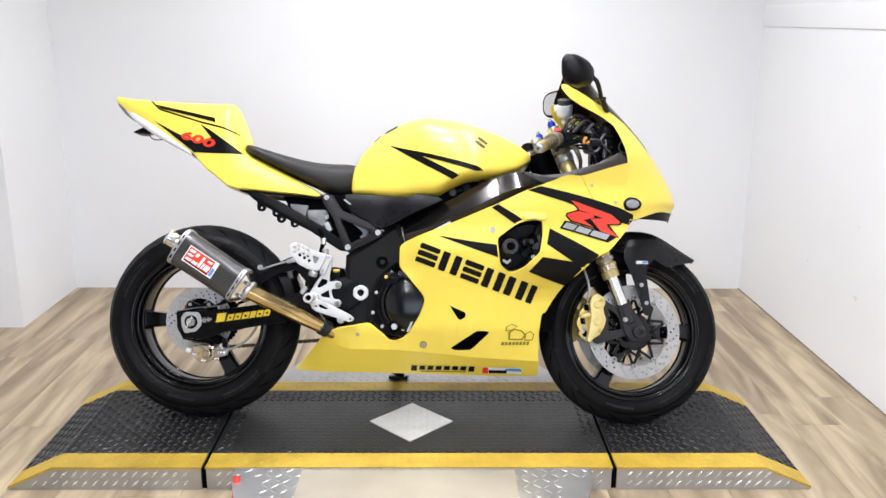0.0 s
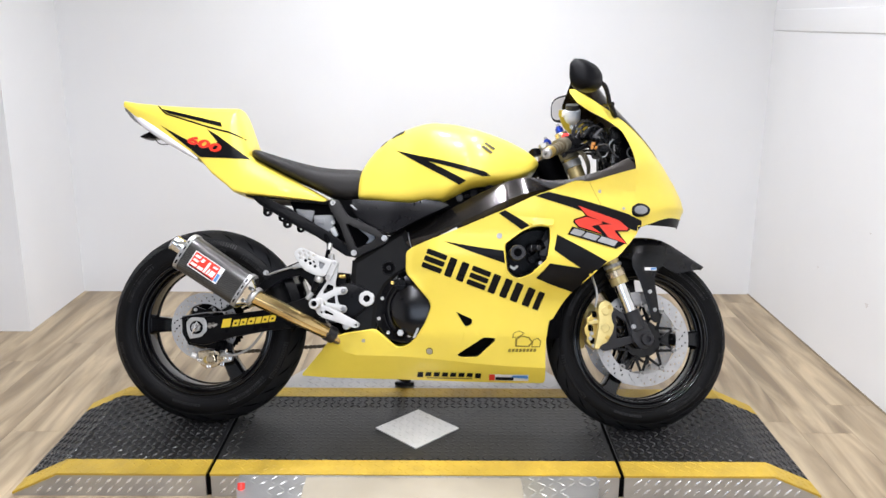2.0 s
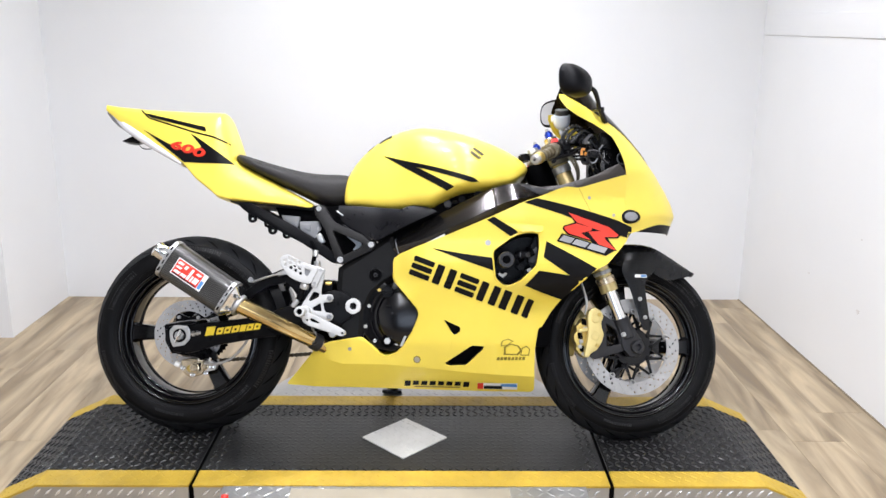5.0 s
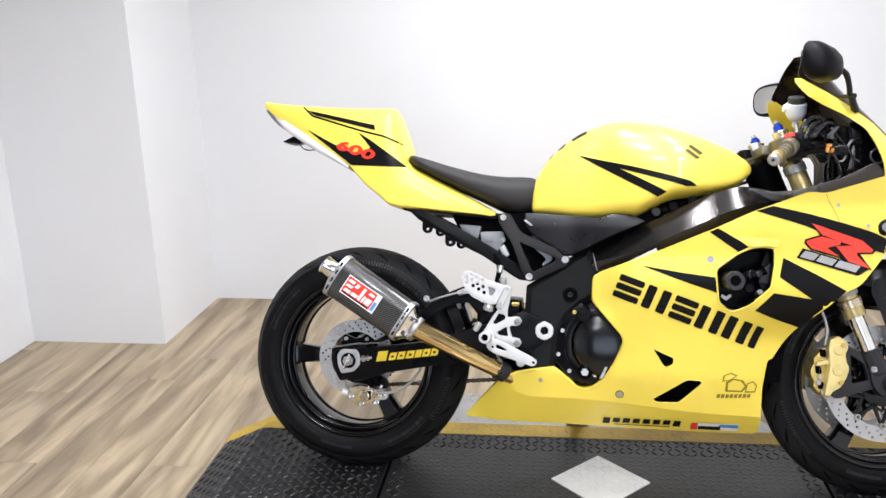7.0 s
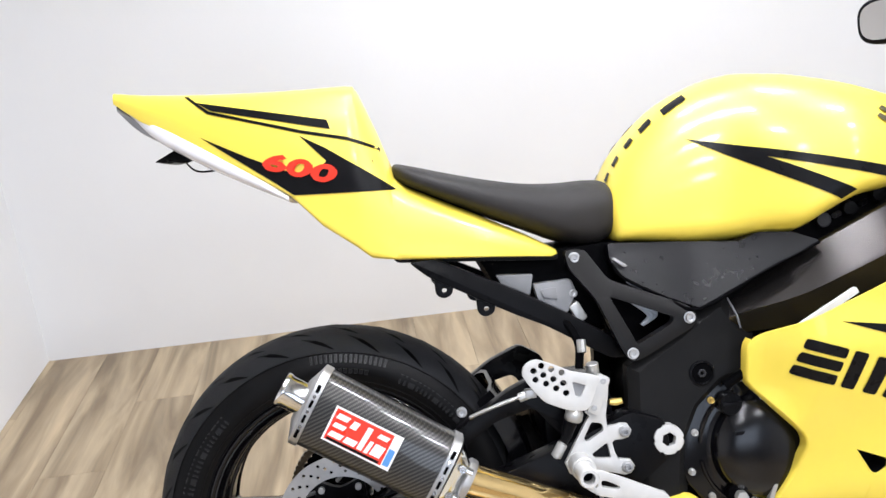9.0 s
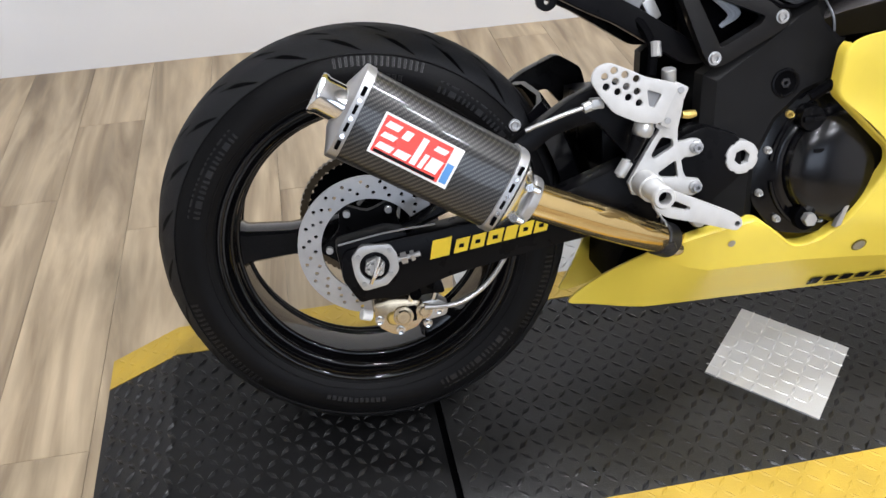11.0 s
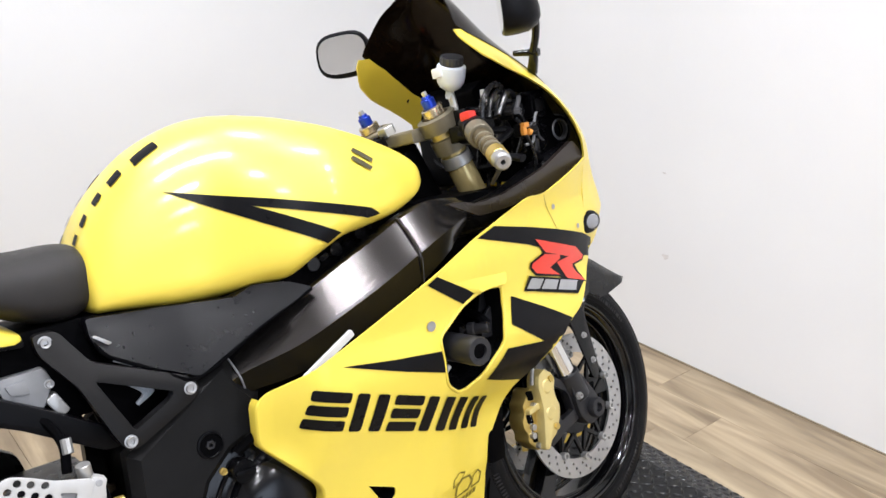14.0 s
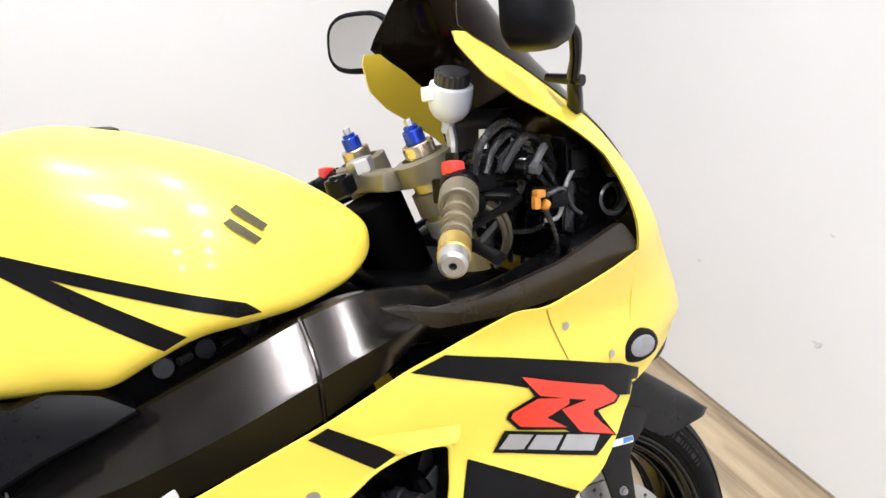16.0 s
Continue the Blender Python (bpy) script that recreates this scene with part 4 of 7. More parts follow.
# the large maker's mark as six plain slanted blocks
ALONG, UPWARD = Vector((0.940, -0.341)), Vector((0.36, 0.93))
X0 = Vector((0.006, 0.520))
for k, (a, w) in enumerate(((0.000, 0.064), (0.074, 0.064), (0.147, 0.060), (0.216, 0.064), (0.289, 0.068), (0.366, 0.026))):
    h = 0.060

    def at(i, j):
        return X0 + ALONG * (a + i) + UPWARD * j
    if k in (0, 2):
        bars = [(0, w, 0, 0.27), (0, w, 0.365, 0.635), (0, w, 0.73, 1)]
    elif k == 5:
        bars = [(0, w * 0.8, 0, 1)]
    else:
        bars = [(0, w * 0.36, 0, 1), (w * 0.60, w * 0.96, 0, 1)]
    for i0, i1, j0, j1 in bars:
        decal("maker_block", rounded([at(i0, h * j0), at(i1, h * j0), at(i1, h * j1), at(i0, h * j1)], 0.004, 2), SKIN, DECAL_BLACK, off=0.0016, step=0.01)
decal("round_plug", circle(0.244, 0.616, 0.0085, 16), SKIN, STEEL, off=0.002)
for x, z in ((0.032, 0.256), (0.546, 0.755), (0.623, 0.706)):
    decal("fastener", circle(x, z, 0.009 if x < 0.3 else 0.005, 14), SKIN, STEEL, off=0.002)
decal("fastener", circle(-0.177, 0.286, 0.006, 12), SKIN, STEEL, off=0.002)
decal("fastener_rim", circle(0.032, 0.256, 0.0115, 16), SKIN, DECAL_OLIVE, off=0.001)
# small sponsor marks as plain bars
for i in range(8):
    x = -0.010 + i * 0.0265
    z = 0.1685 if i in (0, 7) else 0.1725
    decal("sponsor_bar", [(x, z), (x + 0.019, z), (x + 0.021, 0.1865), (x + 0.003, 0.1865)], SKIN, DECAL_BLACK, step=0.05, off=0.003)
decal("sponsor_bar", [(0.022, 0.1650), (0.168, 0.1650), (0.168, 0.1685), (0.022, 0.1685)], SKIN, DECAL_OLIVE, step=0.05, off=0.003)
for i in range(8):
    x = 0.278 + i * 0.0115
    decal("sponsor_bar", [(x, 0.258), (x + 0.0085, 0.258), (x + 0.010, 0.268), (x + 0.0015, 0.268)], SKIN, DECAL_OLIVE, step=0.05)
for ring in ([(0.300, 0.275), (0.345, 0.273), (0.358, 0.288), (0.345, 0.305), (0.318, 0.311), (0.300, 0.300)],
             [(0.352, 0.272), (0.380, 0.272), (0.384, 0.292), (0.372, 0.303), (0.356, 0.296)], [(0.290, 0.302), (0.312, 0.306), (0.330, 0.318), (0.312, 0.326), (0.292, 0.318)]):
    mid = (sum(p[0] for p in ring) / len(ring), sum(p[1] for p in ring) / len(ring))
    inner = [(mid[0] + 0.78 * (p[0] - mid[0]), mid[1] + 0.78 * (p[1] - mid[1])) for p in ring]
    decal("sponsor_outline", ring, SKIN, DECAL_OLIVE, off=0.0008, step=0.05, holes=[inner])
decal("sponsor_label", [(0.222, 0.164), (0.348, 0.161), (0.348, 0.183), (0.222, 0.185)], SKIN, DECAL_WHITE, label="white and blue sticker", off=0.0034)
decal("sponsor_label", [(0.222, 0.164), (0.240, 0.164), (0.240, 0.185), (0.222, 0.185)], SKIN, DECAL_RED, off=0.0044)
decal("sponsor_label", [(0.242, 0.165), (0.30, 0.164), (0.30, 0.175), (0.242, 0.176)], SKIN, DECAL_BLACK, off=0.0044)
decal("sponsor_label", [(0.290, 0.174), (0.348, 0.170), (0.344, 0.181), (0.298, 0.182)], SKIN, DECAL_BLUE, off=0.0044)

def pocket(name, loop, deep, shrink, mat):
    """The inner wall of an opening in the fairing, closed by a floor."""
    mid = sum((Vector(q) for q in loop), Vector((0, 0))) / len(loop)
    rings = []
    for d, k in ((0.001, 1.0), (0.006, 0.995), (deep * 0.5, (1 + shrink) / 2), (deep, shrink)):
        ring = [mid + (Vector(q) - mid) * k for q in loop]
        rings.append([Vector((q.x, -half_width(*q) + 0.0 + d, q.y)) for q in ring])
    bm = skin(rings, caps=False)
    bm.faces.new([bm.verts.new(p) for p in rings[-1]])
    bmesh.ops.remove_doubles(bm, verts=bm.verts, dist=1e-5)
    return part(name, bm, mat, bike, smooth=50)


def edge_bead(loop, r, mat):
    """A rounded rim along an opening."""
    return part("opening_rim", sweep([(q[0], -half_width(*q) + 0.001, q[1]) for q in (*loop, loop[0])], r, 8, 1), mat, bike)


edge_bead(DUCT, 0.0030, YELLOW)
edge_bead(VENT_A, 0.0016, YELLOW)
edge_bead(VENT_B, 0.0016, YELLOW)
pocket("duct_wall", DUCT, 0.085, 0.86, SATIN_BLACK)
pocket("vent_wall", VENT_A, 0.040, 0.9, PLASTIC_BLACK)
pocket("vent_wall", VENT_B, 0.050, 0.9, PLASTIC_BLACK)
# a raised hood over the duct
HOOD = [[(0.290, 0.676), (0.320, 0.674), (0.360, 0.671), (0.408, 0.668)], [(0.318, 0.660), (0.340, 0.655), (0.368, 0.656), (0.407, 0.655)], [(0.335, 0.6475), (0.345, 0.6495), (0.370, 0.6515), (0.402, 0.649)]]
rows = []
for line, out in zip((HOOD[0], HOOD[1], HOOD[2], HOOD[2]), ((0.0, 0.0, 0.0, 0.0), (0.001, 0.005, 0.006, 0.003), (0.002, 0.009, 0.010, 0.005), (-0.004, -0.004, -0.004, -0.004))):
    rows.append([Vector((x, -half_width(x, z) - o - 0.0008, z)) for (x, z), o in zip(line, out)])
bm = skin(rows, closed=False)
if sum(f.normal.y for f in bm.faces) > 0:
    bmesh.ops.reverse_faces(bm, faces=bm.faces)
part("duct_hood", bm, YELLOW, bike, smooth=25)
# the fairing's edge turns in round the engine
fold = rounded(CUTOUT, 0.010, 4)[4:-4]
lip = []
deepest = min(range(1, len(fold) - 1), key=lambda i: fold[i].y if fold[i].x > -0.12 else 1.0)
into = 1 if fold[deepest + 1].x > fold[deepest - 1].x else -1
for i, q in enumerate(fold):
    t = (fold[min(i + 1, len(fold) - 1)] - fold[max(i - 1, 0)]).normalized()
    n = Vector((-t.y, t.x)) * into
    y = -half_width(*q)
    lip.append([Vector((q.x + n.x * d, y + e, q.y + n.y * d)) for d, e in ((-0.001, -0.0008), (0.0014, 0.0012), (0.0026, 0.005), (0.0030, 0.022))])
bm = skin(lip, closed=False)
part("fairing_lip", bm, YELLOW, bike, smooth=60)
part("duct_plate", slab(rounded([(0.374, 0.590), (0.396, 0.612), (0.401, 0.590), (0.390, 0.556), (0.366, 0.560)], 0.005, 2), -0.232, -0.226, 0.002), FOOT_GREY, bike)
part("duct_peg", merge(lathe([(0.0005, 0.0), (0.0075, 0.0), (0.0095, 0.002), (0.0095, 0.050), (0.0005, 0.050)], (0.366, -0.258, 0.582), 18, (-0.55, 0.80, -0.06)), lathe([(0.0095, 0.0), (0.0125, 0.002), (0.0125, 0.012), (0.0095, 0.014)], (0.352, -0.238, 0.5805), 18, (-0.55, 0.80, -0.06))), FOOT_GREY, bike, "dark rubber peg inside the duct")
slider = part("frame_slider", lathe([(0.012, 0.003), (0.013, 0), (0.022, 0), (0.024, 0.004), (0.024, 0.110), (0.012, 0.110)], (0.298, -0.314, 0.564), 28), FOOT_GREY, bike, "dark grey frame slider puck")
part("slider_socket", lathe([(0.0005, 0.004), (0.0125, 0.004), (0.0125, 0.02), (0.0005, 0.02)], (0.298, -0.314, 0.564), 20), DARK, slider)
for x, z in ((0.338, 0.585), (0.370, 0.600)):
    part("duct_fitting", sweep([(x, -0.20, z), (x + 0.004, -0.225, z - 0.006), (x + 0.01, -0.235, z - 0.02)], 0.009, 8), DARK, bike)
part("duct_casting", slab(rounded([(0.370, 0.556), (0.382, 0.538), (0.405, 0.536), (0.408, 0.645), (0.388, 0.642), (0.374, 0.600)], 0.006), -0.222, -0.212, 0.003, [circle(0.390, 0.598, 0.006, 14)]), PLASTIC_BLACK, bike, "black cast bracket in the duct")
part("duct_fitting", merge(barrel((0.345, -0.206, 0.545), (0.345, -0.236, 0.545), 0.011, 14), barrel((0.366, -0.206, 0.532), (0.366, -0.226, 0.532), 0.008, 12)), SATIN_BLACK, bike)
# small white shape painting a bright glint deep in the duct
part("duct_clip", slab(rounded([(0.278, 0.522), (0.292, 0.512), (0.306, 0.524), (0.301, 0.530), (0.292, 0.522), (0.281, 0.529)], 0.002, 2), -0.216, -0.212, 0.0008), DECAL_WHITE, bike, "white clip-like shape for a glint in the duct")
part("duct_bolt", bolt(0.372, 0.536, -0.228, 0.006), STEEL, bike)
part("vent_bolt", bolt(0.158, 0.361, -0.152, 0.006), STEEL, bike)
# signal cover on the nose
lamp_c = settle(flat(circle(0.676, 0.704, 0.004, 6)), SKIN, 0.0)
lc = sum((v.co for v in lamp_c.verts), Vector()) / len(lamp_c.verts)
lamp_c.free()
cover_mesh = lathe([(0.0005, -0.007), (0.015, -0.007), (0.019, -0.0055), (0.0225, -0.001), (0.023, 0.012), (0.0005, 0.012)], lc, 28, (-0.35, 1, 0))
for v in cover_mesh.verts:
    v.co.x = lc.x + (v.co.x - lc.x) * 1.6
    v.co.z = lc.z + (v.co.z - lc.z) * 0.95
signal = part("signal_cover", cover_mesh, PLASTIC_BLACK, bike, "black oval signal cover")
inner = lathe([(0.0005, -0.0095), (0.0115, -0.0090), (0.0145, -0.0065), (0.0005, -0.0065)], lc, 20, (-0.35, 1, 0))
for v in inner.verts:
    v.co.x = lc.x + (v.co.x - lc.x) * 1.6
part("signal_lens", inner, LENS_GREY, signal)


# --- tank, seat and tail as rounded bodies along the machine ---
def hull(stations, p_top=2.5, p_low=3.5, n=24, low=0.28):
    """Rings through (x, top, bottom, half-width); the widest line lies low above the bottom."""
    rings = []
    for x, zt, zb, w in stations:
        zm = zb + (zt - zb) * low
        ring = []
        for i in range(2 * n):
            a = 2 * math.pi * i / (2 * n)
            c, s = math.cos(a), math.sin(a)
            p = p_top if s >= 0 else p_low
            y = w * math.copysign(abs(c) ** (2 / p), c)
            z = zm + ((zt - zm) if s >= 0 else (zm - zb)) * math.copysign(abs(s) ** (2 / p), s)
            ring.append(Vector((x, y, z)))
        rings.append(ring)
    return skin(rings)


def dense(stations, k=5):
    """More stations along a smooth line through the given ones."""
    pts = [Vector((a, b, c)) for a, b, c, _ in stations]
    ws = [Vector((a, d, 0)) for a, _, _, d in stations]
    return [(p.x, p.y, p.z, max(0.002, w.y)) for p, w in zip(spline(pts, k), spline(ws, k))]


tank = part("fuel_tank", hull(dense([(-0.214, 0.810, 0.748, 0.08), (-0.206, 0.838, 0.736, 0.108), (-0.180, 0.884, 0.732, 0.120), (-0.140, 0.928, 0.726, 0.130), (-0.090, 0.966, 0.718, 0.142), (-0.030, 0.992, 0.717, 0.158), (0.020, 1.002, 0.722, 0.184), (0.065, 1.000, 0.724, 0.205), (0.110, 0.993, 0.748, 0.218),
                                     (0.155, 0.982, 0.770, 0.226), (0.206, 0.967, 0.779, 0.222), (0.260, 0.947, 0.787, 0.206), (0.305, 0.926, 0.800, 0.184), (0.332, 0.910, 0.814, 0.170), (0.354, 0.894, 0.832, 0.147), (0.368, 0.882, 0.848, 0.112), (0.374, 0.876, 0.856, 0.07)]), low=0.22), YELLOW, bike, "glossy yellow fuel tank with black arrow stripes", smooth=60)
TANK = tree_of(tank)
decal("stripe", [(-0.088, 0.895), (0.060, 0.856), (0.200, 0.817), (0.216, 0.805), (0.190, 0.803), (0.022, 0.853), (0.140, 0.790), (0.118, 0.777), (0.030, 0.826)], TANK, DECAL_BLACK, off=0.0016, step=0.01)
EM = Vector((0.208, 0.893))
for s in (1, -1):
    decal("emblem", [EM + Vector(q) + s * Vector((0.0045, 0.0060)) for q in ((-0.019, 0.009), (-0.011, 0.0135), (0.019, -0.009), (0.011, -0.0135))], TANK, EMBLEM, off=0.003, step=0.005, label="grey metal emblem bar")


def saddle(x0, x1, y0, y1, mat, off=0.002):
    """A patch laid on the tank from above and behind."""
    bm = bmesh.new()
    vs = [[bm.verts.new((x0 + (x1 - x0) * i / 6, y0 + (y1 - y0) * j / 4, 1.2)) for j in range(5)] for i in range(7)]
    for i in range(6):
        for j in range(4):
            bm.faces.new((vs[i][j], vs[i + 1][j], vs[i + 1][j + 1], vs[i][j + 1]))
    for v in bm.verts:
        hit, nor, _, _ = TANK.ray_cast(v.co, Vector((0, 0, -1)))
        if hit is None:
            hit, nor, _, _ = TANK.find_nearest(v.co)
        v.co = hit + nor * off
    return part("tank_pad", bm, mat, bike, smooth=60)


for x0, x1, w in ((-0.204, -0.197, 0.014), (-0.190, -0.180, 0.020), (-0.168, -0.155, 0.026), (-0.142, -0.122, 0.032), (-0.104, -0.064, 0.042)):
    for s in (-1, 1):
        saddle(x0, x1, s * (0.036 + w), s * (0.026 + w * 0.72), DECAL_BLACK)
cap = part("fuel_cap", lathe([(0.0005, 0.005), (0.035, 0.005), (0.043, 0.002), (0.046, -0.004), (0.0005, -0.004)], (0.062, 0, 0.9935), 36, (-0.02, 0, 1)), SATIN_BLACK, bike, "black fuel cap")

seat = part("rider_seat", hull(dense([(-0.557, 0.886, 0.868, 0.06), (-0.548, 0.895, 0.862, 0.095), (-0.520, 0.889, 0.848, 0.118), (-0.454, 0.872, 0.818, 0.128), (-0.361, 0.853, 0.775, 0.125), (-0.290, 0.846, 0.742, 0.118), (-0.240, 0.846, 0.733, 0.108), (-0.210, 0.842, 0.745, 0.098), (-0.197, 0.828, 0.765, 0.085)]), p_top=2.6, p_low=3, low=0.42), SEAT, bike, "black vinyl rider seat", smooth=60)
tail = part("tail_cowl", hull([(-1.010, 1.056, 1.036, 0.022), (-0.962, 1.048, 1.000, 0.050), (-0.880, 1.041, 0.953, 0.078), (-0.822, 1.038, 0.918, 0.096), (-0.760, 1.036, 0.881, 0.112), (-0.719, 1.035, 0.855, 0.121), (-0.672, 1.035, 0.808, 0.130), (-0.620, 1.035, 0.772, 0.138), (-0.606, 1.033, 0.760, 0.140), (-0.598, 1.020, 0.754, 0.140), (-0.575, 0.958, 0.750, 0.142), (-0.552, 0.884, 0.747, 0.142)], p_top=3.0, p_low=6, low=0.05), YELLOW, bike, "glossy yellow solo tail with black and red marks", smooth=40)
wing = part("tail_side", hull([(-0.558, 0.880, 0.747, 0.1425), (-0.534, 0.857, 0.745, 0.143), (-0.432, 0.808, 0.737, 0.140), (-0.360, 0.769, 0.731, 0.132), (-0.322, 0.746, 0.727, 0.122), (-0.312, 0.739, 0.730, 0.112)], p_top=4.0, p_low=6, low=0.10), YELLOW, bike, smooth=40)
TAIL = tree_of(tail, wing)
T = dict(tree=TAIL, mat=DECAL_BLACK)
decal("stripe", [(-0.862, 1.020), (-0.649, 0.972), (-0.644, 0.956), (-0.836, 1.003)], **T)
decal("stripe", [(-0.884, 1.033), (-0.878, 1.033), (-0.840, 1.003), (-0.692, 0.959), (-0.618, 0.941), (-0.556, 0.914), (-0.556, 0.909), (-0.620, 0.936), (-0.694, 0.954), (-0.843, 0.999)], **T)
decal("stripe", [(-0.695, 0.950), (-0.655, 0.927), (-0.591, 0.882), (-0.549, 0.851), (-0.712, 0.857), (-0.858, 0.962), (-0.780, 0.922), (-0.699, 0.886), (-0.670, 0.892), (-0.655, 0.906)], **T)
txt = bpy.data.curves.new("size_mark", "FONT")
txt.body, txt.size, txt.shear, txt.offset = "600", 0.058, 0.15, 0.0
tob = new("size_mark", txt)
tm = bpy.data.meshes.new_from_object(tob)
bpy.data.objects.remove(tob)
a = radians(-17)
copies = []
for k, (dx, dz) in enumerate(((0, 0), (0.003, 0), (-0.003, 0), (0, 0.0022), (0, -0.0022))):
    bm = bmesh.new()
    bm.from_mesh(tm)
    for v in bm.verts:
        x, z = v.co.x * 1.36 + dx, v.co.y * 0.62 + dz
        v.co = Vector((-0.762 + math.cos(a) * x - math.sin(a) * z, 0, 0.905 + math.sin(a) * x + math.cos(a) * z))
    copies.append(settle(gridded(bm, 0.006), TAIL, 0.0036 + 0.0003 * k))
part("size_mark", merge(*copies), DECAL_RED, bike, "red number on the tail", smooth=0)
# lens strip along the tail's lower edge
part("tail_lens", hull(dense([(-0.985, 1.036, 1.006, 0.030), (-0.930, 1.000, 0.958, 0.064), (-0.860, 0.958, 0.914, 0.090), (-0.780, 0.905, 0.872, 0.111), (-0.722, 0.860, 0.846, 0.121)], 3), low=0.5), CLEAR, bike, "clear tail light strip")
part("tail_light", hull(dense([(-1.006, 1.036, 1.022, 0.02), (-0.965, 1.010, 0.980, 0.042), (-0.900, 0.972, 0.944, 0.058), (-0.81, 0.925, 0.905, 0.07)], 3), low=0.5), LENS_GREY, bike, "grey tail light lens")
brk = [slab(rounded([(-0.952, 0.932), (-0.915, 0.950), (-0.893, 0.945), (-0.892, 0.934), (-0.925, 0.928)], 0.004, 2), -0.03, 0.03, 0.001), sweep([(-0.93, -0.03, 0.936), (-0.895, -0.03, 0.93), (-0.875, -0.02, 0.952), (-0.86, -0.02, 0.945)], 0.0035, 6), sweep([(-0.91, 0.0, 0.935), (-0.885, -0.01, 0.912), (-0.83, -0.02, 0.910), (-0.765, -0.03, 0.890)], 0.0018, 6)]
part("plate_bracket", merge(*brk), SATIN_BLACK, bike, "black number plate bracket with wires")

# --- frame, subframe, engine ---
# the spar: an upper face leaning in, a crease, and a lower face
SPAR_TOP = [(-0.13, 0.604), (-0.06, 0.640), (0.066, 0.695), (0.171, 0.748), (0.260, 0.790), (0.320, 0.808), (0.390, 0.802), (0.470, 0.790)]
SPAR_LOW = [(-0.13, 0.520), (-0.06, 0.560), (-0.02, 0.572), (0.02, 0.574), (0.06, 0.582), (0.18, 0.632), (0.30, 0.692), (0.40, 0.742), (0.47, 0.762)]
SPAR_OUT = [(-0.13, 0.138), (-0.07, 0.146), (-0.03, 0.153), (0.0, 0.165), (0.1, 0.203), (0.2, 0.228), (0.27, 0.236), (0.33, 0.232), (0.40, 0.200), (0.47, 0.150)]


def eased(table, x):
    return sum(on(table, x + e) for e in (-0.02, -0.01, 0, 0.01, 0.02)) / 5


for side in (False, True):
    rings = []
    for x in np.linspace(-0.13, 0.47, 40):
        zt, zb, out = eased(SPAR_TOP, x), eased(SPAR_LOW, x), eased(SPAR_OUT, x)
        zc = zb + 0.45 * (zt - zb)
        lean = 0.034
        rings.append([Vector((x, -y, z)) for y, z in ((out - 0.07, zt - 0.004), (out - lean - 0.006, zt), (out - lean, zt - 0.003), (out - 0.004, zc + 0.006), (out, zc), (out - 0.0015, zc - 0.006), (out - 0.012, zb + 0.003), (out - 0.016, zb), (out - 0.07, zb + 0.004))])
    part("frame_spar", skin(rings), FRAME_BLACK, bike, "dark satin aluminium frame spar", smooth=28, mirror=side)


x = 0.262
zt, zb, out = eased(SPAR_TOP, x), eased(SPAR_LOW, x), eased(SPAR_OUT, x)
zc = zb + 0.45 * (zt - zb)
part("spar_weld", sweep([(x - 0.004, -(out - 0.036), zt - 0.001), (x + 0.002, -(out - 0.012), zc + 0.5 * (zt - zc)), (x + 0.006, -out, zc), (x + 0.012, -(out - 0.014), zb + 0.002)], 0.0030, 8), FRAME_BLACK, bike)


def cover_depth(x, z):
    return on([(-0.227, 0.136), (-0.10, 0.158), (0.09, 0.206)], x) - 0.20 * (z - 0.665) - 6.0 * max(0.0, z - 0.695) ** 2


shell("side_cover", [(-0.227, 0.738), (-0.123, 0.731), (-0.026, 0.723), (0.006, 0.735), (0.055, 0.730), (0.090, 0.714), (-0.008, 0.671), (-0.100, 0.624), (-0.150, 0.647), (-0.212, 0.684), (-0.229, 0.712)], cover_depth, "satin black plastic side cover", COVER, 0.03, r=0.006)
part("cover_gasket", sweep([(x, -cover_depth(x, z) + 0.002, z) for x, z in ((-0.226, 0.706), (-0.212, 0.682), (-0.150, 0.645), (-0.102, 0.622), (-0.008, 0.669), (0.088, 0.712))], 0.0030, 6, 3), DARK, bike)
for x0, z0, x1, z1 in ((-0.207, 0.674, -0.184, 0.661), (-0.178, 0.657, -0.160, 0.647)):
    part("heat_shield_edge", sweep([(x0, -cover_depth(x0, z0) + 0.005, z0), (x1, -cover_depth(x1, z1) + 0.005, z1)], 0.0016, 6), LENS_GREY, bike)


def chamfered(outline, y_face, y_edge, y_back, d):
    """A thick plate whose face is set in from its edge by a flat slope."""
    pts = [Vector(p) for p in outline]
    n = len(pts)
    turn = 1 if sum(pts[i].x * pts[(i + 1) % n].y - pts[(i + 1) % n].x * pts[i].y for i in range(n)) > 0 else -1
    inner = []
    for i in range(n):
        e0, e1 = (pts[i] - pts[i - 1]).normalized(), (pts[(i + 1) % n] - pts[i]).normalized()
        m = Vector((-e0.y - e1.y, e0.x + e1.x)) * turn
        inner.append(pts[i] + m * (d / max(0.6, m.length_squared / 2)))
    return skin([[Vector((p.x, y, p.y)) for p in ring] for ring, y in ((pts, y_back), (pts, y_edge), (inner, y_face))])


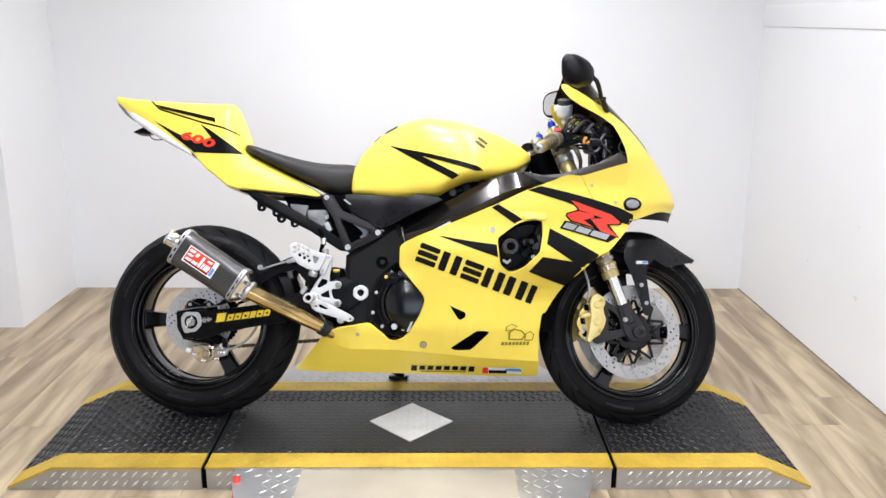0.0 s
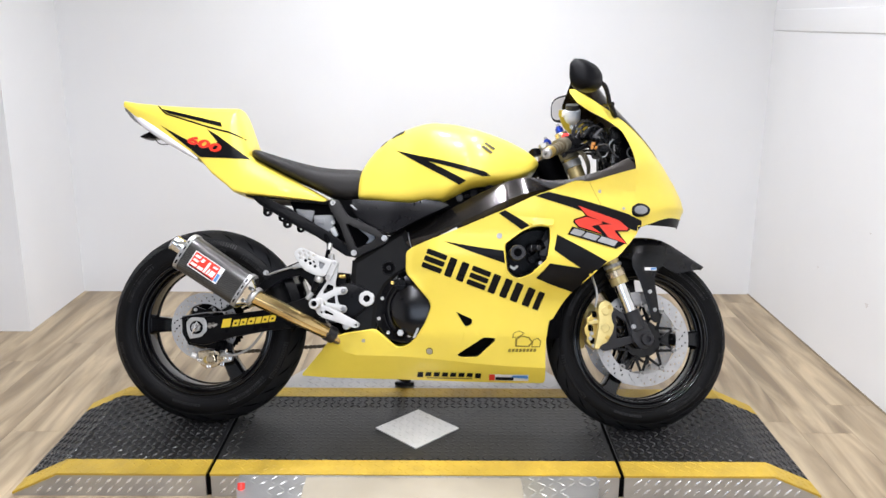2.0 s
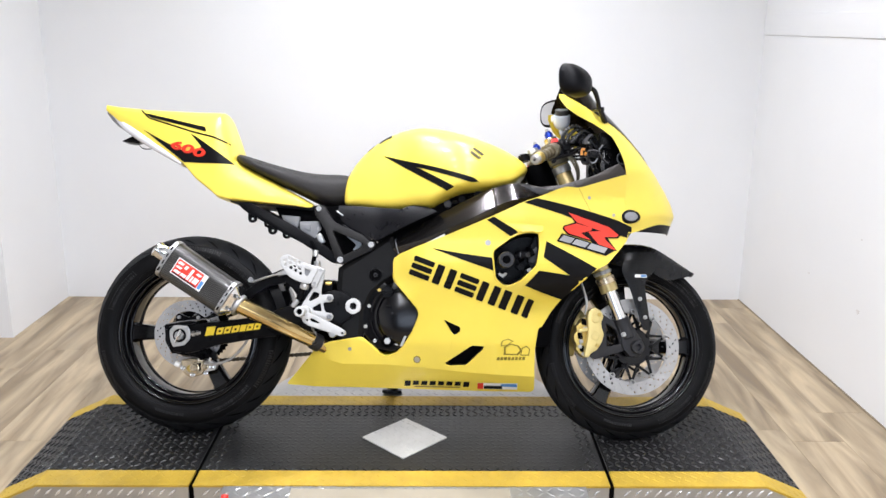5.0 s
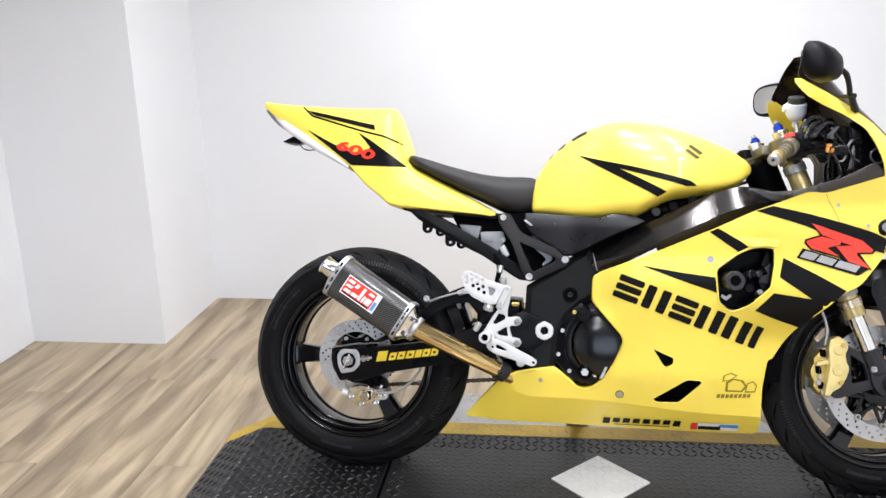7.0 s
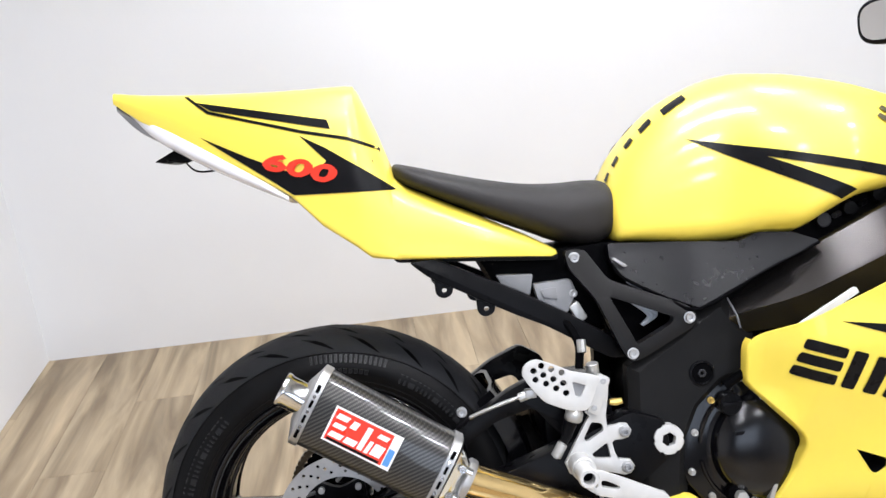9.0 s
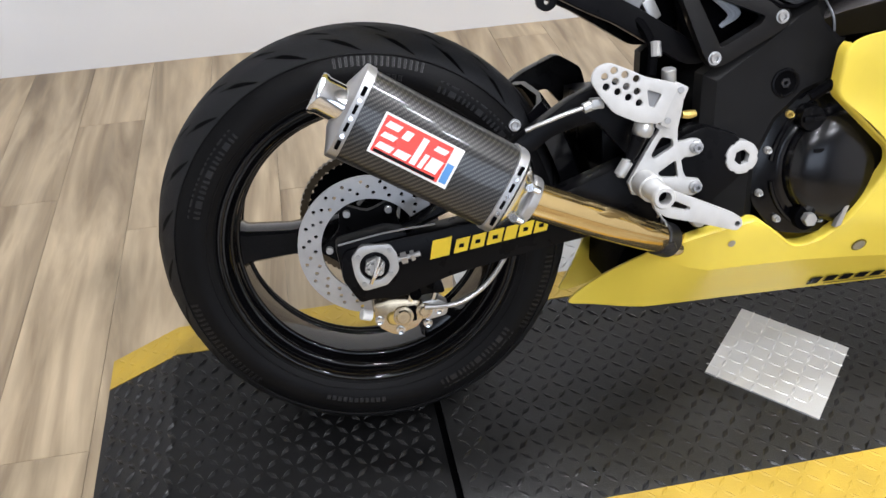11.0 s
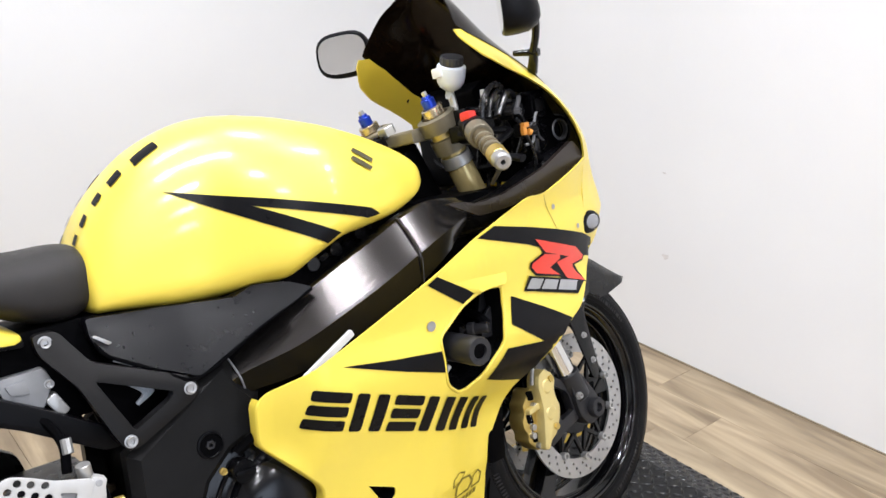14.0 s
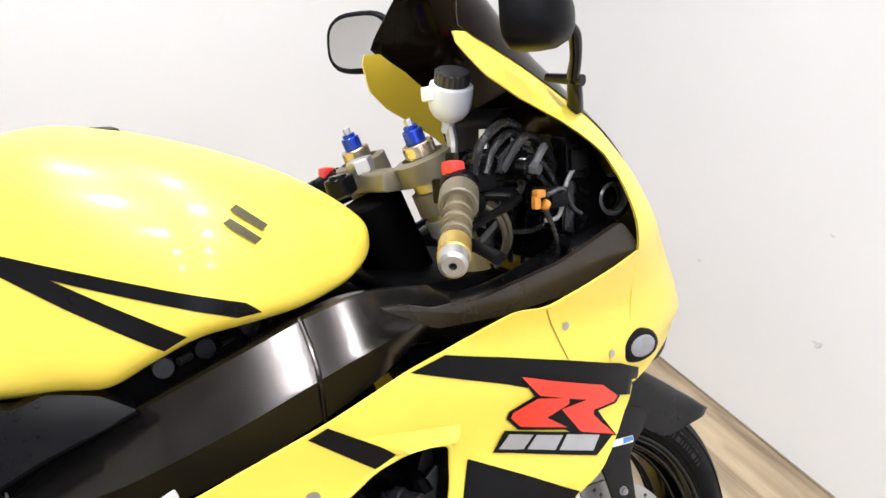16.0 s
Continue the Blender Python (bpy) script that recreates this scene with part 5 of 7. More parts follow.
PIVOT_PLATE = [(-0.220, 0.537), (-0.165, 0.573), (-0.105, 0.613), (-0.075, 0.634), (-0.052, 0.640), (-0.034, 0.600), (-0.008, 0.570), (-0.014, 0.545), (-0.022, 0.505), (-0.066, 0.490), (-0.105, 0.455), (-0.132, 0.400), (-0.140, 0.300), (-0.218, 0.300), (-0.226, 0.42)]
for s in (-1, 1):
    part("pivot_plate", chamfered(PIVOT_PLATE, s * 0.152, s * 0.140, s * 0.112, 0.017), PLATE_GREY, bike, "dark cast pivot plate", smooth=20)
part("weld_band", sweep([(-0.046, -0.124, 0.642), (-0.038, -0.152, 0.606), (-0.031, -0.148, 0.582)], 0.0018, 6), LENS_GREY, bike)
part("foil_strip", slab(rounded([(0.028, 0.586), (0.118, 0.634), (0.114, 0.643), (0.024, 0.596)], 0.002, 2), -0.246, -0.238, 0.0), FOAM, bike, "white foam edge strip")
nut = part("pivot_nut", slab([(-0.169 + (0.0245 if i % 6 else 0.0226) * math.cos(math.pi * i / 18), 0.418 + (0.0245 if i % 6 else 0.0226) * math.sin(math.pi * i / 18)) for i in range(36)], -0.168, -0.145, 0.0025, [circle(-0.169, 0.418, 0.0118, 6, turn=0.3)]), REARSET, bike, "silver swingarm pivot nut with a hexagon socket", smooth=30)
part("nut_socket", slab(circle(-0.169, 0.418, 0.014, 12), -0.156, -0.150, 0), DARK, nut)
part("pivot_ring", lathe([(0.0165, 0.012), (0.0165, -0.001), (0.0180, -0.003), (0.0205, -0.0025), (0.0215, 0.001), (0.0215, 0.012)], (-0.102, -0.152, 0.516), 28), SATIN_BLACK, bike)
part("pivot_ring", lathe([(0.0005, 0.0), (0.0165, 0.0), (0.0165, 0.004), (0.0005, 0.004)], (-0.102, -0.1525, 0.516), 20), DARK, bike)
part("boss_bolt", slab(circle(-0.102, 0.516, 0.0075, 6), -0.1550, -0.151, 0.0015, [circle(-0.102, 0.516, 0.0032, 6)]), FOOT_GREY, bike)
for s in (-1, 1):
    yoke = slab(rounded([(-0.303, 0.735), (-0.271, 0.735), (-0.238, 0.682), (-0.114, 0.628), (-0.102, 0.609), (-0.112, 0.594), (-0.202, 0.550), (-0.218, 0.549), (-0.230, 0.569), (-0.262, 0.653), (-0.300, 0.708)], 0.010), s * 0.162, s * 0.142, 0.0022, [rounded([(-0.241, 0.656), (-0.141, 0.613), (-0.147, 0.603), (-0.204, 0.575)], 0.005, 3)])
    for v in yoke.verts:
        v.co.y -= s * 0.28 * max(0, v.co.z - 0.62)
    part("subframe_bracket", yoke, BRACKET, bike, "dark triangular subframe bracket")
    part("subframe_rail", slab(rounded([(-0.543, 0.742), (-0.504, 0.744), (-0.381, 0.678), (-0.306, 0.633), (-0.222, 0.578), (-0.214, 0.550), (-0.242, 0.552), (-0.341, 0.615), (-0.390, 0.640), (-0.449, 0.675), (-0.515, 0.715)], 0.008), s * 0.128, s * 0.100, 0.004), SATIN_BLACK, bike, "black subframe rail with bolt lugs")
    for x, z in ((-0.494, 0.690), (-0.433, 0.653)):
        part("lug", slab(rounded([(x - 0.012, z + 0.030), (x + 0.020, z + 0.030), (x + 0.014, z - 0.008), (x, z - 0.014), (x - 0.012, z - 0.006)], 0.008), s * 0.118, s * 0.108, 0.002, [circle(x + 0.002, z + 0.000, 0.004, 10)]), SATIN_BLACK, bike)
for x, z, y in ((-0.288, 0.722, -0.132), (-0.117, 0.610, -0.161), (-0.213, 0.562, -0.161)):
    part("bracket_bolt", bolt(x, z, y, 0.0085), STEEL, bike)
part("cover_edge", slab(rounded([(-0.232, 0.716), (-0.226, 0.717), (-0.206, 0.702), (-0.212, 0.700)], 0.002, 2), -0.150, -0.140, 0.001), STEEL, bike, "bright heat-shield edge")
part("inner_tray", slab(rounded([(-0.262, 0.690), (-0.130, 0.640), (-0.110, 0.600), (-0.200, 0.560), (-0.232, 0.575)], 0.01), -0.098, -0.085, 0.003), DARK, bike)
# made-up pale strands where the bright wall shows through the bracket
for k in range(3):
    part("white_wire", sweep([(-0.215 + 0.012 * k, -0.104, 0.652 - 0.006 * k), (-0.190 + 0.010 * k, -0.112, 0.634 - 0.004 * k), (-0.168 + 0.006 * k, -0.108, 0.612), (-0.178, -0.10, 0.596)], 0.0034, 8), CUP, bike, "pale strand in place of the white wall seen through the gap")
part("battery_box", slab(rounded([(-0.44, 0.735), (-0.06, 0.742), (-0.06, 0.625), (-0.20, 0.655), (-0.225, 0.60), (-0.30, 0.60), (-0.40, 0.655)], 0.01), -0.085, 0.095, 0.006), DARK, bike)
part("under_tray", slab(rounded([(-0.58, 0.765), (-0.31, 0.735), (-0.31, 0.720), (-0.56, 0.742)], 0.006), -0.11, 0.11, 0.003), PLASTIC_BLACK, bike)
part("relay", slab(rounded([(-0.355, 0.684), (-0.292, 0.686), (-0.284, 0.664), (-0.302, 0.630), (-0.350, 0.658)], 0.004, 2), -0.108, -0.086, 0.003), RELAY_GREY, bike, "grey plastic relay")
part("relay", slab(rounded([(-0.415, 0.705), (-0.352, 0.700), (-0.360, 0.665), (-0.395, 0.668)], 0.004, 2), -0.100, -0.086, 0.003), RELAY_GREY, bike, "grey electronics box")
part("relay_bolt", bolt(-0.290, 0.662, -0.108, 0.006), STEEL, bike)
part("relay_face", slab(rounded([(-0.345, 0.674), (-0.318, 0.676), (-0.316, 0.656), (-0.340, 0.660)], 0.003, 2), -0.1115, -0.107, 0.001), RELAY_GREY, bike)
part("relay", slab(rounded([(-0.300, 0.640), (-0.285, 0.650), (-0.270, 0.620), (-0.285, 0.612)], 0.004, 2), -0.112, -0.09, 0.002), ALU, bike)
# airbox and throttle bodies between tank and spar
part("airbox", slab(rounded([(-0.05, 0.72), (0.06, 0.735), (0.12, 0.78), (0.36, 0.80), (0.40, 0.70), (0.10, 0.58), (-0.08, 0.60)], 0.02), -0.135, 0.135, 0.01), DARK, bike)
for x, z in ((0.120, 0.742), (0.165, 0.757), (0.215, 0.775)):
    part("injector", merge(barrel((x, -0.150, z), (x, -0.128, z), 0.012, 14), barrel((x + 0.016, -0.15, z + 0.005), (x + 0.03, -0.14, z + 0.008), 0.005, 8)), SATIN_BLACK if x != 0.120 else FOOT_GREY, bike)
part("sump", slab(rounded([(-0.34, 0.40), (-0.14, 0.34), (-0.10, 0.185), (-0.330, 0.188), (-0.318, 0.235), (-0.285, 0.30)], 0.012), -0.06, 0.12, 0.01), DARK, bike)
part("engine", slab(rounded([(-0.19, 0.50), (0.05, 0.60), (0.36, 0.70), (0.40, 0.55), (0.33, 0.42), (0.33, 0.30), (0.20, 0.275), (-0.14, 0.275), (-0.20, 0.33)], 0.03), -0.125, 0.135, 0.02), DARK, bike, "black engine block")
case = part("clutch_case", slab(rounded([(-0.138, 0.440), (-0.104, 0.488), (-0.040, 0.516), (0.030, 0.500), (0.070, 0.400), (0.030, 0.300), (-0.040, 0.276), (-0.105, 0.288), (-0.146, 0.345)], 0.022), -0.146, -0.116, 0.006), GLOSS_BLACK, bike, "gloss black clutch case")
CLUTCH = (-0.008, -0.146, 0.387)
dome = [(0.0005, -0.036)] + [(0.086 * math.sin(b) ** 0.85, -0.010 - 0.026 * math.cos(b)) for b in (0.14 * k for k in range(1, 12))] + [(0.0885, -0.008), (0.0895, -0.003), (0.0925, -0.001), (0.0960, 0.000), (0.0975, 0.003), (0.0975, 0.02), (0.0005, 0.02)]
part("clutch_cover", lathe(dome, CLUTCH, 64), CLUTCH_BLACK, case, "gloss black domed clutch cover", smooth=40)
for a0, a1 in ((2.0, 3.0), (3.3, 4.2)):
    part("cover_rib", sweep([(CLUTCH[0] + 0.107 * math.cos(a), CLUTCH[1] - 0.003, CLUTCH[2] + 0.107 * math.sin(a)) for a in np.linspace(a0, a1, 9)], 0.0034, 6), GLOSS_BLACK, case)
for x, z, mat in ((-0.090, 0.469, GOLD), (-0.121, 0.419, ALU), (-0.131, 0.355, ALU), (-0.036, 0.500, ALU), (-0.101, 0.311, ALU), (0.030, 0.470, ALU), (-0.033, 0.303, ALU)):
    part("cover_bolt", bolt(x, z, -0.150, 0.0050), mat, case)
cap = part("oil_cap", merge(barrel((-0.064, -0.148, 0.464), (-0.064, -0.168, 0.464), 0.0185, 20), box(-0.080, -0.048, -0.174, -0.166, 0.460, 0.468, 0.002)), SATIN_BLACK, case, "black oil filler cap")
part("drain_boss", barrel((-0.060, -0.148, 0.312), (-0.060, -0.164, 0.312), 0.020, 18), DARK, case)
part("drain_bolt", barrel((-0.060, -0.163, 0.312), (-0.060, -0.176, 0.312), 0.0105, 6), ALU, case)
part("cover_arrow", slab([(-0.022, 0.296), (-0.012, 0.298), (0.000, 0.330), (0.008, 0.332), (0.002, 0.346), (-0.010, 0.336), (-0.008, 0.328)], -0.176, -0.166, 0.001), ALU, case)
part("raised_mark", box(-0.064, -0.036, -0.1775, -0.168, 0.415, 0.421, 0.0008), SATIN_BLACK, case)
part("hose", sweep([(-0.07, -0.165, 0.495), (-0.035, -0.175, 0.515), (-0.01, -0.18, 0.500)], 0.008, 8), DARK, bike)
part("hose_clip", barrel((-0.045, -0.172, 0.512), (-0.030, -0.180, 0.506), 0.006, 10), GOLD, bike)

# --- swingarm and rear brake ---
for s in (-1, 1):
    arm = part("swingarm", slab(rounded([(-0.752, 0.345), (-0.700, 0.352), (-0.600, 0.362), (-0.474, 0.380), (-0.330, 0.430), (-0.225, 0.470), (-0.170, 0.450), (-0.165, 0.390), (-0.225, 0.345), (-0.473, 0.312), (-0.600, 0.288), (-0.680, 0.262), (-0.735, 0.268), (-0.758, 0.300)], 0.014), s * 0.164, s * 0.118, 0.006), SATIN_BLACK, bike, "black swingarm" if s < 0 else "")
    part("swingarm_brace", slab(rounded([(-0.690, 0.352), (-0.655, 0.356), (-0.560, 0.430), (-0.420, 0.520), (-0.360, 0.545), (-0.320, 0.520), (-0.300, 0.440), (-0.330, 0.430), (-0.380, 0.490), (-0.440, 0.475), (-0.560, 0.395)], 0.010), s * 0.150, s * 0.125, 0.004), SATIN_BLACK, arm)
part("swingarm_bridge", box(-0.36, -0.24, -0.11, 0.11, 0.40, 0.50, 0.02), SATIN_BLACK, bike)
hug = []
for a in np.linspace(radians(10), radians(36), 10):
    hug.append([Vector((RW.x + r * math.cos(a), y, RW.z + r * math.sin(a))) for y, r in ((-0.098, 0.300), (-0.090, 0.330), (-0.05, 0.340), (0.05, 0.340), (0.090, 0.330), (0.098, 0.300), (0.085, 0.322), (0.05, 0.333), (-0.05, 0.333), (-0.085, 0.322))])
part("rear_hugger", skin(hug), GLOSS_BLACK, bike, "gloss black rear hugger", smooth=50)
part("hugger_bolt", bolt(-0.495, 0.495, -0.150, 0.0075), STEEL, bike)
line = part("brake_pipe", sweep([(-0.484, -0.164, 0.489), (-0.450, -0.168, 0.501), (-0.420, -0.170, 0.510), (-0.388, -0.172, 0.518)], 0.0032, 8), STEEL, bike, "braided brake line")
part("line_block", merge(barrel((-0.404, -0.171, 0.513), (-0.384, -0.172, 0.519), 0.0075, 10), box(-0.394, -0.376, -0.180, -0.164, 0.512, 0.526, 0.003)), ALU, line)
AXLE = [(-0.032, 0.016), (-0.018, 0.032), (0.024, 0.031), (0.033, 0.016), (0.034, -0.010), (0.016, -0.030), (-0.019, -0.036), (-0.029, -0.014)]
adj = part("axle_block", slab(rounded([(RW.x + x, RW.z + z) for x, z in AXLE], 0.006), -0.168, -0.156, 0.003, [circle(RW.x, RW.z, 0.0215, 28)]), ALU, bike, "silver chain adjuster block")
part("axle_recess", lathe([(0.0005, 0.0025), (0.0205, 0.0025), (0.0215, -0.001), (0.0235, -0.003), (0.0255, -0.001), (0.0255, 0.004)], RW + Vector((0, -0.164, 0)), 32), STEEL, adj)
part("axle_nut", slab(circle(RW.x, RW.z, 0.0150, 6, turn=0.3), -0.176, -0.158, 0.002, [circle(RW.x, RW.z, 0.008, 16)]), ALU, adj, "castellated axle nut")
for k in range(6):
    a = 0.3 + math.pi * k / 3
    part("nut_tooth", slab([(RW.x + r * math.cos(b), RW.z + r * math.sin(b)) for r, b in ((0.008, a - 0.33), (0.0125, a - 0.33), (0.0125, a + 0.33), (0.008, a + 0.33))], -0.182, -0.1758, 0.0008), ALU, adj)
part("axle_tip", barrel((RW.x, -0.150, RW.z), (RW.x, -0.1795, RW.z), 0.0078, 16), STEEL, adj)
part("cotter_pin", merge(sweep([(RW.x - 0.008, -0.182, RW.z - 0.020), (RW.x, -0.1865, RW.z), (RW.x + 0.007, -0.182, RW.z + 0.019)], 0.0027, 8), sweep([(RW.x - 0.003, -0.184, RW.z - 0.012), (RW.x + 0.004, -0.1865, RW.z), (RW.x + 0.011, -0.183, RW.z + 0.012)], 0.0020, 8)), CHROME, adj)
for x, z in ((-0.022, 0.016), (0.023, 0.022), (0.022, -0.014), (-0.017, -0.025)):
    part("block_stud", barrel((RW.x + x, -0.166, RW.z + z), (RW.x + x, -0.1705, RW.z + z), 0.0036, 10), STEEL, adj)
part("adjuster_bolt", merge(barrel((RW.x + 0.030, -0.162, RW.z + 0.004), (RW.x + 0.066, -0.162, RW.z + 0.010), 0.0045, 10), barrel((RW.x + 0.038, -0.162, RW.z + 0.0052), (RW.x + 0.047, -0.162, RW.z + 0.0068), 0.0095, 6), barrel((RW.x + 0.052, -0.162, RW.z + 0.0075), (RW.x + 0.058, -0.162, RW.z + 0.0086), 0.0085, 6)), STEEL, adj)
part("arm_end", slab(rounded([(RW.x - 0.052, RW.z + 0.030), (RW.x - 0.046, RW.z + 0.036), (RW.x + 0.02, RW.z + 0.048), (RW.x + 0.05, RW.z + 0.042), (RW.x + 0.045, RW.z - 0.048), (RW.x - 0.026, RW.z - 0.058), (RW.x - 0.046, RW.z - 0.022)], 0.006), -0.158, -0.120, 0.004), SATIN_BLACK, bike, "black swingarm end")
part("arm_edge", sweep([(RW.x - 0.048, -0.158, RW.z + 0.034), (RW.x + 0.02, -0.161, RW.z + 0.046), (RW.x + 0.09, -0.165, RW.z + 0.052)], 0.0016, 6), LENS_GREY, bike)
LOWER = Matrix.Translation((0.003, 0, -0.013))
cal = part("rear_caliper", slab(rounded([(-0.722, 0.252), (-0.690, 0.258), (-0.650, 0.252), (-0.640, 0.226), (-0.655, 0.206), (-0.690, 0.196), (-0.715, 0.212)], 0.008), -0.120, -0.086, 0.006), PALE_GOLD, bike, "pale gold rear brake caliper", move=LOWER)
part("caliper_half", slab(rounded([(-0.716, 0.246), (-0.690, 0.250), (-0.664, 0.244), (-0.660, 0.216), (-0.690, 0.204), (-0.710, 0.214)], 0.007), -0.076, -0.056, 0.005), PALE_GOLD, cal, move=LOWER)
part("caliper_bridge", slab(rounded([(-0.648, 0.248), (-0.622, 0.250), (-0.606, 0.238), (-0.610, 0.222), (-0.640, 0.216)], 0.005), -0.122, -0.095, 0.004), ALU, cal, move=LOWER)
part("piston_cap", lathe([(0.0005, -0.003), (0.009, -0.003), (0.0115, 0), (0.0115, 0.006), (0.0005, 0.006)], (-0.690, -0.120, 0.226), 18), GOLD, cal, move=LOWER)
for nipple in (barrel((-0.664, -0.116, 0.250), (-0.660, -0.118, 0.264), 0.0045, 8), barrel((-0.628, -0.12, 0.250), (-0.624, -0.122, 0.262), 0.005, 8)):
    part("bleed_nipple", nipple, CHROME, cal, move=LOWER)
part("pad_slot", box(-0.676, -0.656, -0.1225, -0.119, 0.219, 0.243, 0.001), DARK, cal, move=LOWER)
for x, z, r in ((-0.676, 0.228, 0.0155), (-0.644, 0.233, 0.0125)):
    part("piston_housing", lathe([(0.0005, -0.005), (r - 0.006, -0.005), (r - 0.004, -0.002), (r, -0.001), (r + 0.002, 0.004), (r + 0.002, 0.012), (0.0005, 0.012)], (x, -0.122, z), 22), PALE_GOLD, cal, move=LOWER)
part("bleed_cap", barrel((-0.724, -0.122, 0.236), (-0.738, -0.126, 0.242), 0.0085, 12), DECAL_WHITE, cal, "white rubber cap", move=LOWER)
part("caliper_pin", merge(barrel((-0.655, -0.126, 0.262), (-0.655, -0.100, 0.262), 0.009, 12), barrel((-0.632, -0.124, 0.270), (-0.629, -0.124, 0.288), 0.0055, 8)), DARK, cal, move=LOWER)
part("caliper_arm", slab(rounded([(-0.755, 0.300), (-0.660, 0.285), (-0.610, 0.262), (-0.605, 0.240), (-0.66, 0.245), (-0.74, 0.258)], 0.008), -0.112, -0.090, 0.003), SATIN_BLACK, bike)
for x, z in ((-0.712, 0.226), (-0.682, 0.206), (-0.622, 0.232), (-0.640, 0.212)):
    part("caliper_bolt", bolt(x, z, -0.121, 0.0062), CHROME, cal, move=LOWER)
part("caliper_hose", sweep([(-0.640, -0.128, 0.228), (-0.590, -0.135, 0.232), (-0.545, -0.13, 0.255), (-0.510, -0.125, 0.300), (-0.505, -0.12, 0.330)], 0.004, 8), STEEL, bike, "braided rear brake hose")
part("chain_guard", slab(rounded([(-0.560, 0.235), (-0.475, 0.285), (-0.462, 0.275), (-0.490, 0.225)], 0.006), 0.06, 0.075, 0.002), ALU, bike)
# maker's mark on the swingarm as plain slanted bars
SW = tree_of(*[o for o in bike.children if o.name.startswith("swingarm") and not o.name.startswith("swingarm_b")])
for i, w in enumerate((0.028, 0.020, 0.020, 0.022, 0.018, 0.020, 0.020)):
    x = -0.630 + (0, 0.034, 0.058, 0.082, 0.107, 0.128, 0.151)[i]
    z = 0.318 + 0.14 * (x + 0.630)
    h = 0.028 if i == 0 else 0.021
    decal("swingarm_mark", [(x, z), (x + w, z + 0.14 * w), (x + w + 0.006, z + h + 0.14 * w), (x + 0.006, z + h)], SW, DECAL_YELLOW, step=0.05, off=0.002, holes=[] if i in (0, 4) else [[(x + w * 0.42, z + h * 0.38), (x + w * 0.78, z + h * 0.40), (x + w * 0.82, z + h * 0.68), (x + w * 0.46, z + h * 0.66)]])

# --- exhaust ---
M0, M1 = Vector((-0.533, -0.246, 0.435)), Vector((-0.725, -0.236, 0.557))
AX = (M1 - M0).normalized()
SIDEW = Vector((AX.z, 0, -AX.x)).normalized()
OUTW = AX.cross(SIDEW)
NOUT = OUTW if OUTW.y < 0 else -OUTW


def can_ring(t, hs, ho, p=3.2, n=40):
    c = M0 + (M1 - M0) * t
    pts = []
    for i in range(n):
        a = 2 * math.pi * i / n
        x, y = math.cos(a), math.sin(a)
        pts.append(c + SIDEW * hs * (1 + 0.06 * t) * math.copysign(abs(x) ** (2 / p), x) + OUTW * ho * math.copysign(abs(y) ** (2 / p), y))
    return pts


can = part("muffler", skin([can_ring(t, 0.0560, 0.044) for t in (0.0, 0.5, 1.0)]), CARBON, bike, "carbon fibre muffler can", smooth=50)
part("end_band", skin([can_ring(t, 0.0575 + d, 0.0455 + d) for t, d in ((0.945, 0), (0.947, 0.001), (1.0, 0.001), (1.004, 0), (1.02, -0.010), (1.055, -0.028))]), STEEL, can, "steel end cap with slotted band")
part("end_band", skin([can_ring(t, 0.0575 + d, 0.0455 + d) for t, d in ((-0.01, 0), (-0.006, 0.001), (0.048, 0.001), (0.052, 0))]), STEEL, can)
part("inlet_cap", skin([can_ring(t, h, h * 0.82) for t, h in ((-0.02, 0.054), (-0.06, 0.047), (-0.10, 0.034), (-0.14, 0.030))]), CHROME, can)
for t in (0.973, 0.021):
    for k in range(4):
        for sgn in (-1, 1):
            c = M0 + (M1 - M0) * t + OUTW * (0.0452 * sgn) + SIDEW * (-0.036 + 0.024 * k)
            part("band_slot", sweep([c - SIDEW * 0.006, c, c + SIDEW * 0.006], 0.0026, 8, 2), DARK, can)
        c = M0 + (M1 - M0) * t + NOUT * 0.0455 + SIDEW * (-0.024 + 0.024 * k)
        if k < 3:
            part("band_rivet", barrel(c - NOUT * 0.001, c + NOUT * 0.0035, 0.003, 8), CHROME, can)
tip = M1 + SIDEW * 0.004 + NOUT * 0.010
part("tailpipe", lathe([(0.023, -0.01), (0.0245, 0.0), (0.0245, 0.026), (0.0262, 0.029), (0.0266, 0.034), (0.0255, 0.036), (0.0215, 0.032), (0.0215, -0.01)], tip + AX * 0.008, 32, AX), CHROME, can, "polished tailpipe with a rolled lip")
part("tailpipe_bore", barrel(tip + AX * 0.022, tip + AX * 0.026, 0.020, 20), DARK, can)
# sticker on the can: red ground, white frame and plain white shapes


def can_patch(name, pts, mat, lift_by, label=""):
    """A patch on the flat outer face of the can; pts in (along, up) from its middle."""
    bm = bmesh.new()
    c = M0 + (M1 - M0) * 0.585 + NOUT * (0.0442 + lift_by)
    bm.faces.new([bm.verts.new(c - AX * x - SIDEW * (-z if SIDEW.z > 0 else z)) for x, z in pts])
    bmesh.ops.recalc_face_normals(bm, faces=bm.faces)
    return part(name, bm, mat, can, label, smooth=0)


def rect(x0, x1, z0, z1, sl=0.0):
    return [(x0, z0), (x1, z0), (x1 + sl, z1), (x0 + sl, z1)]


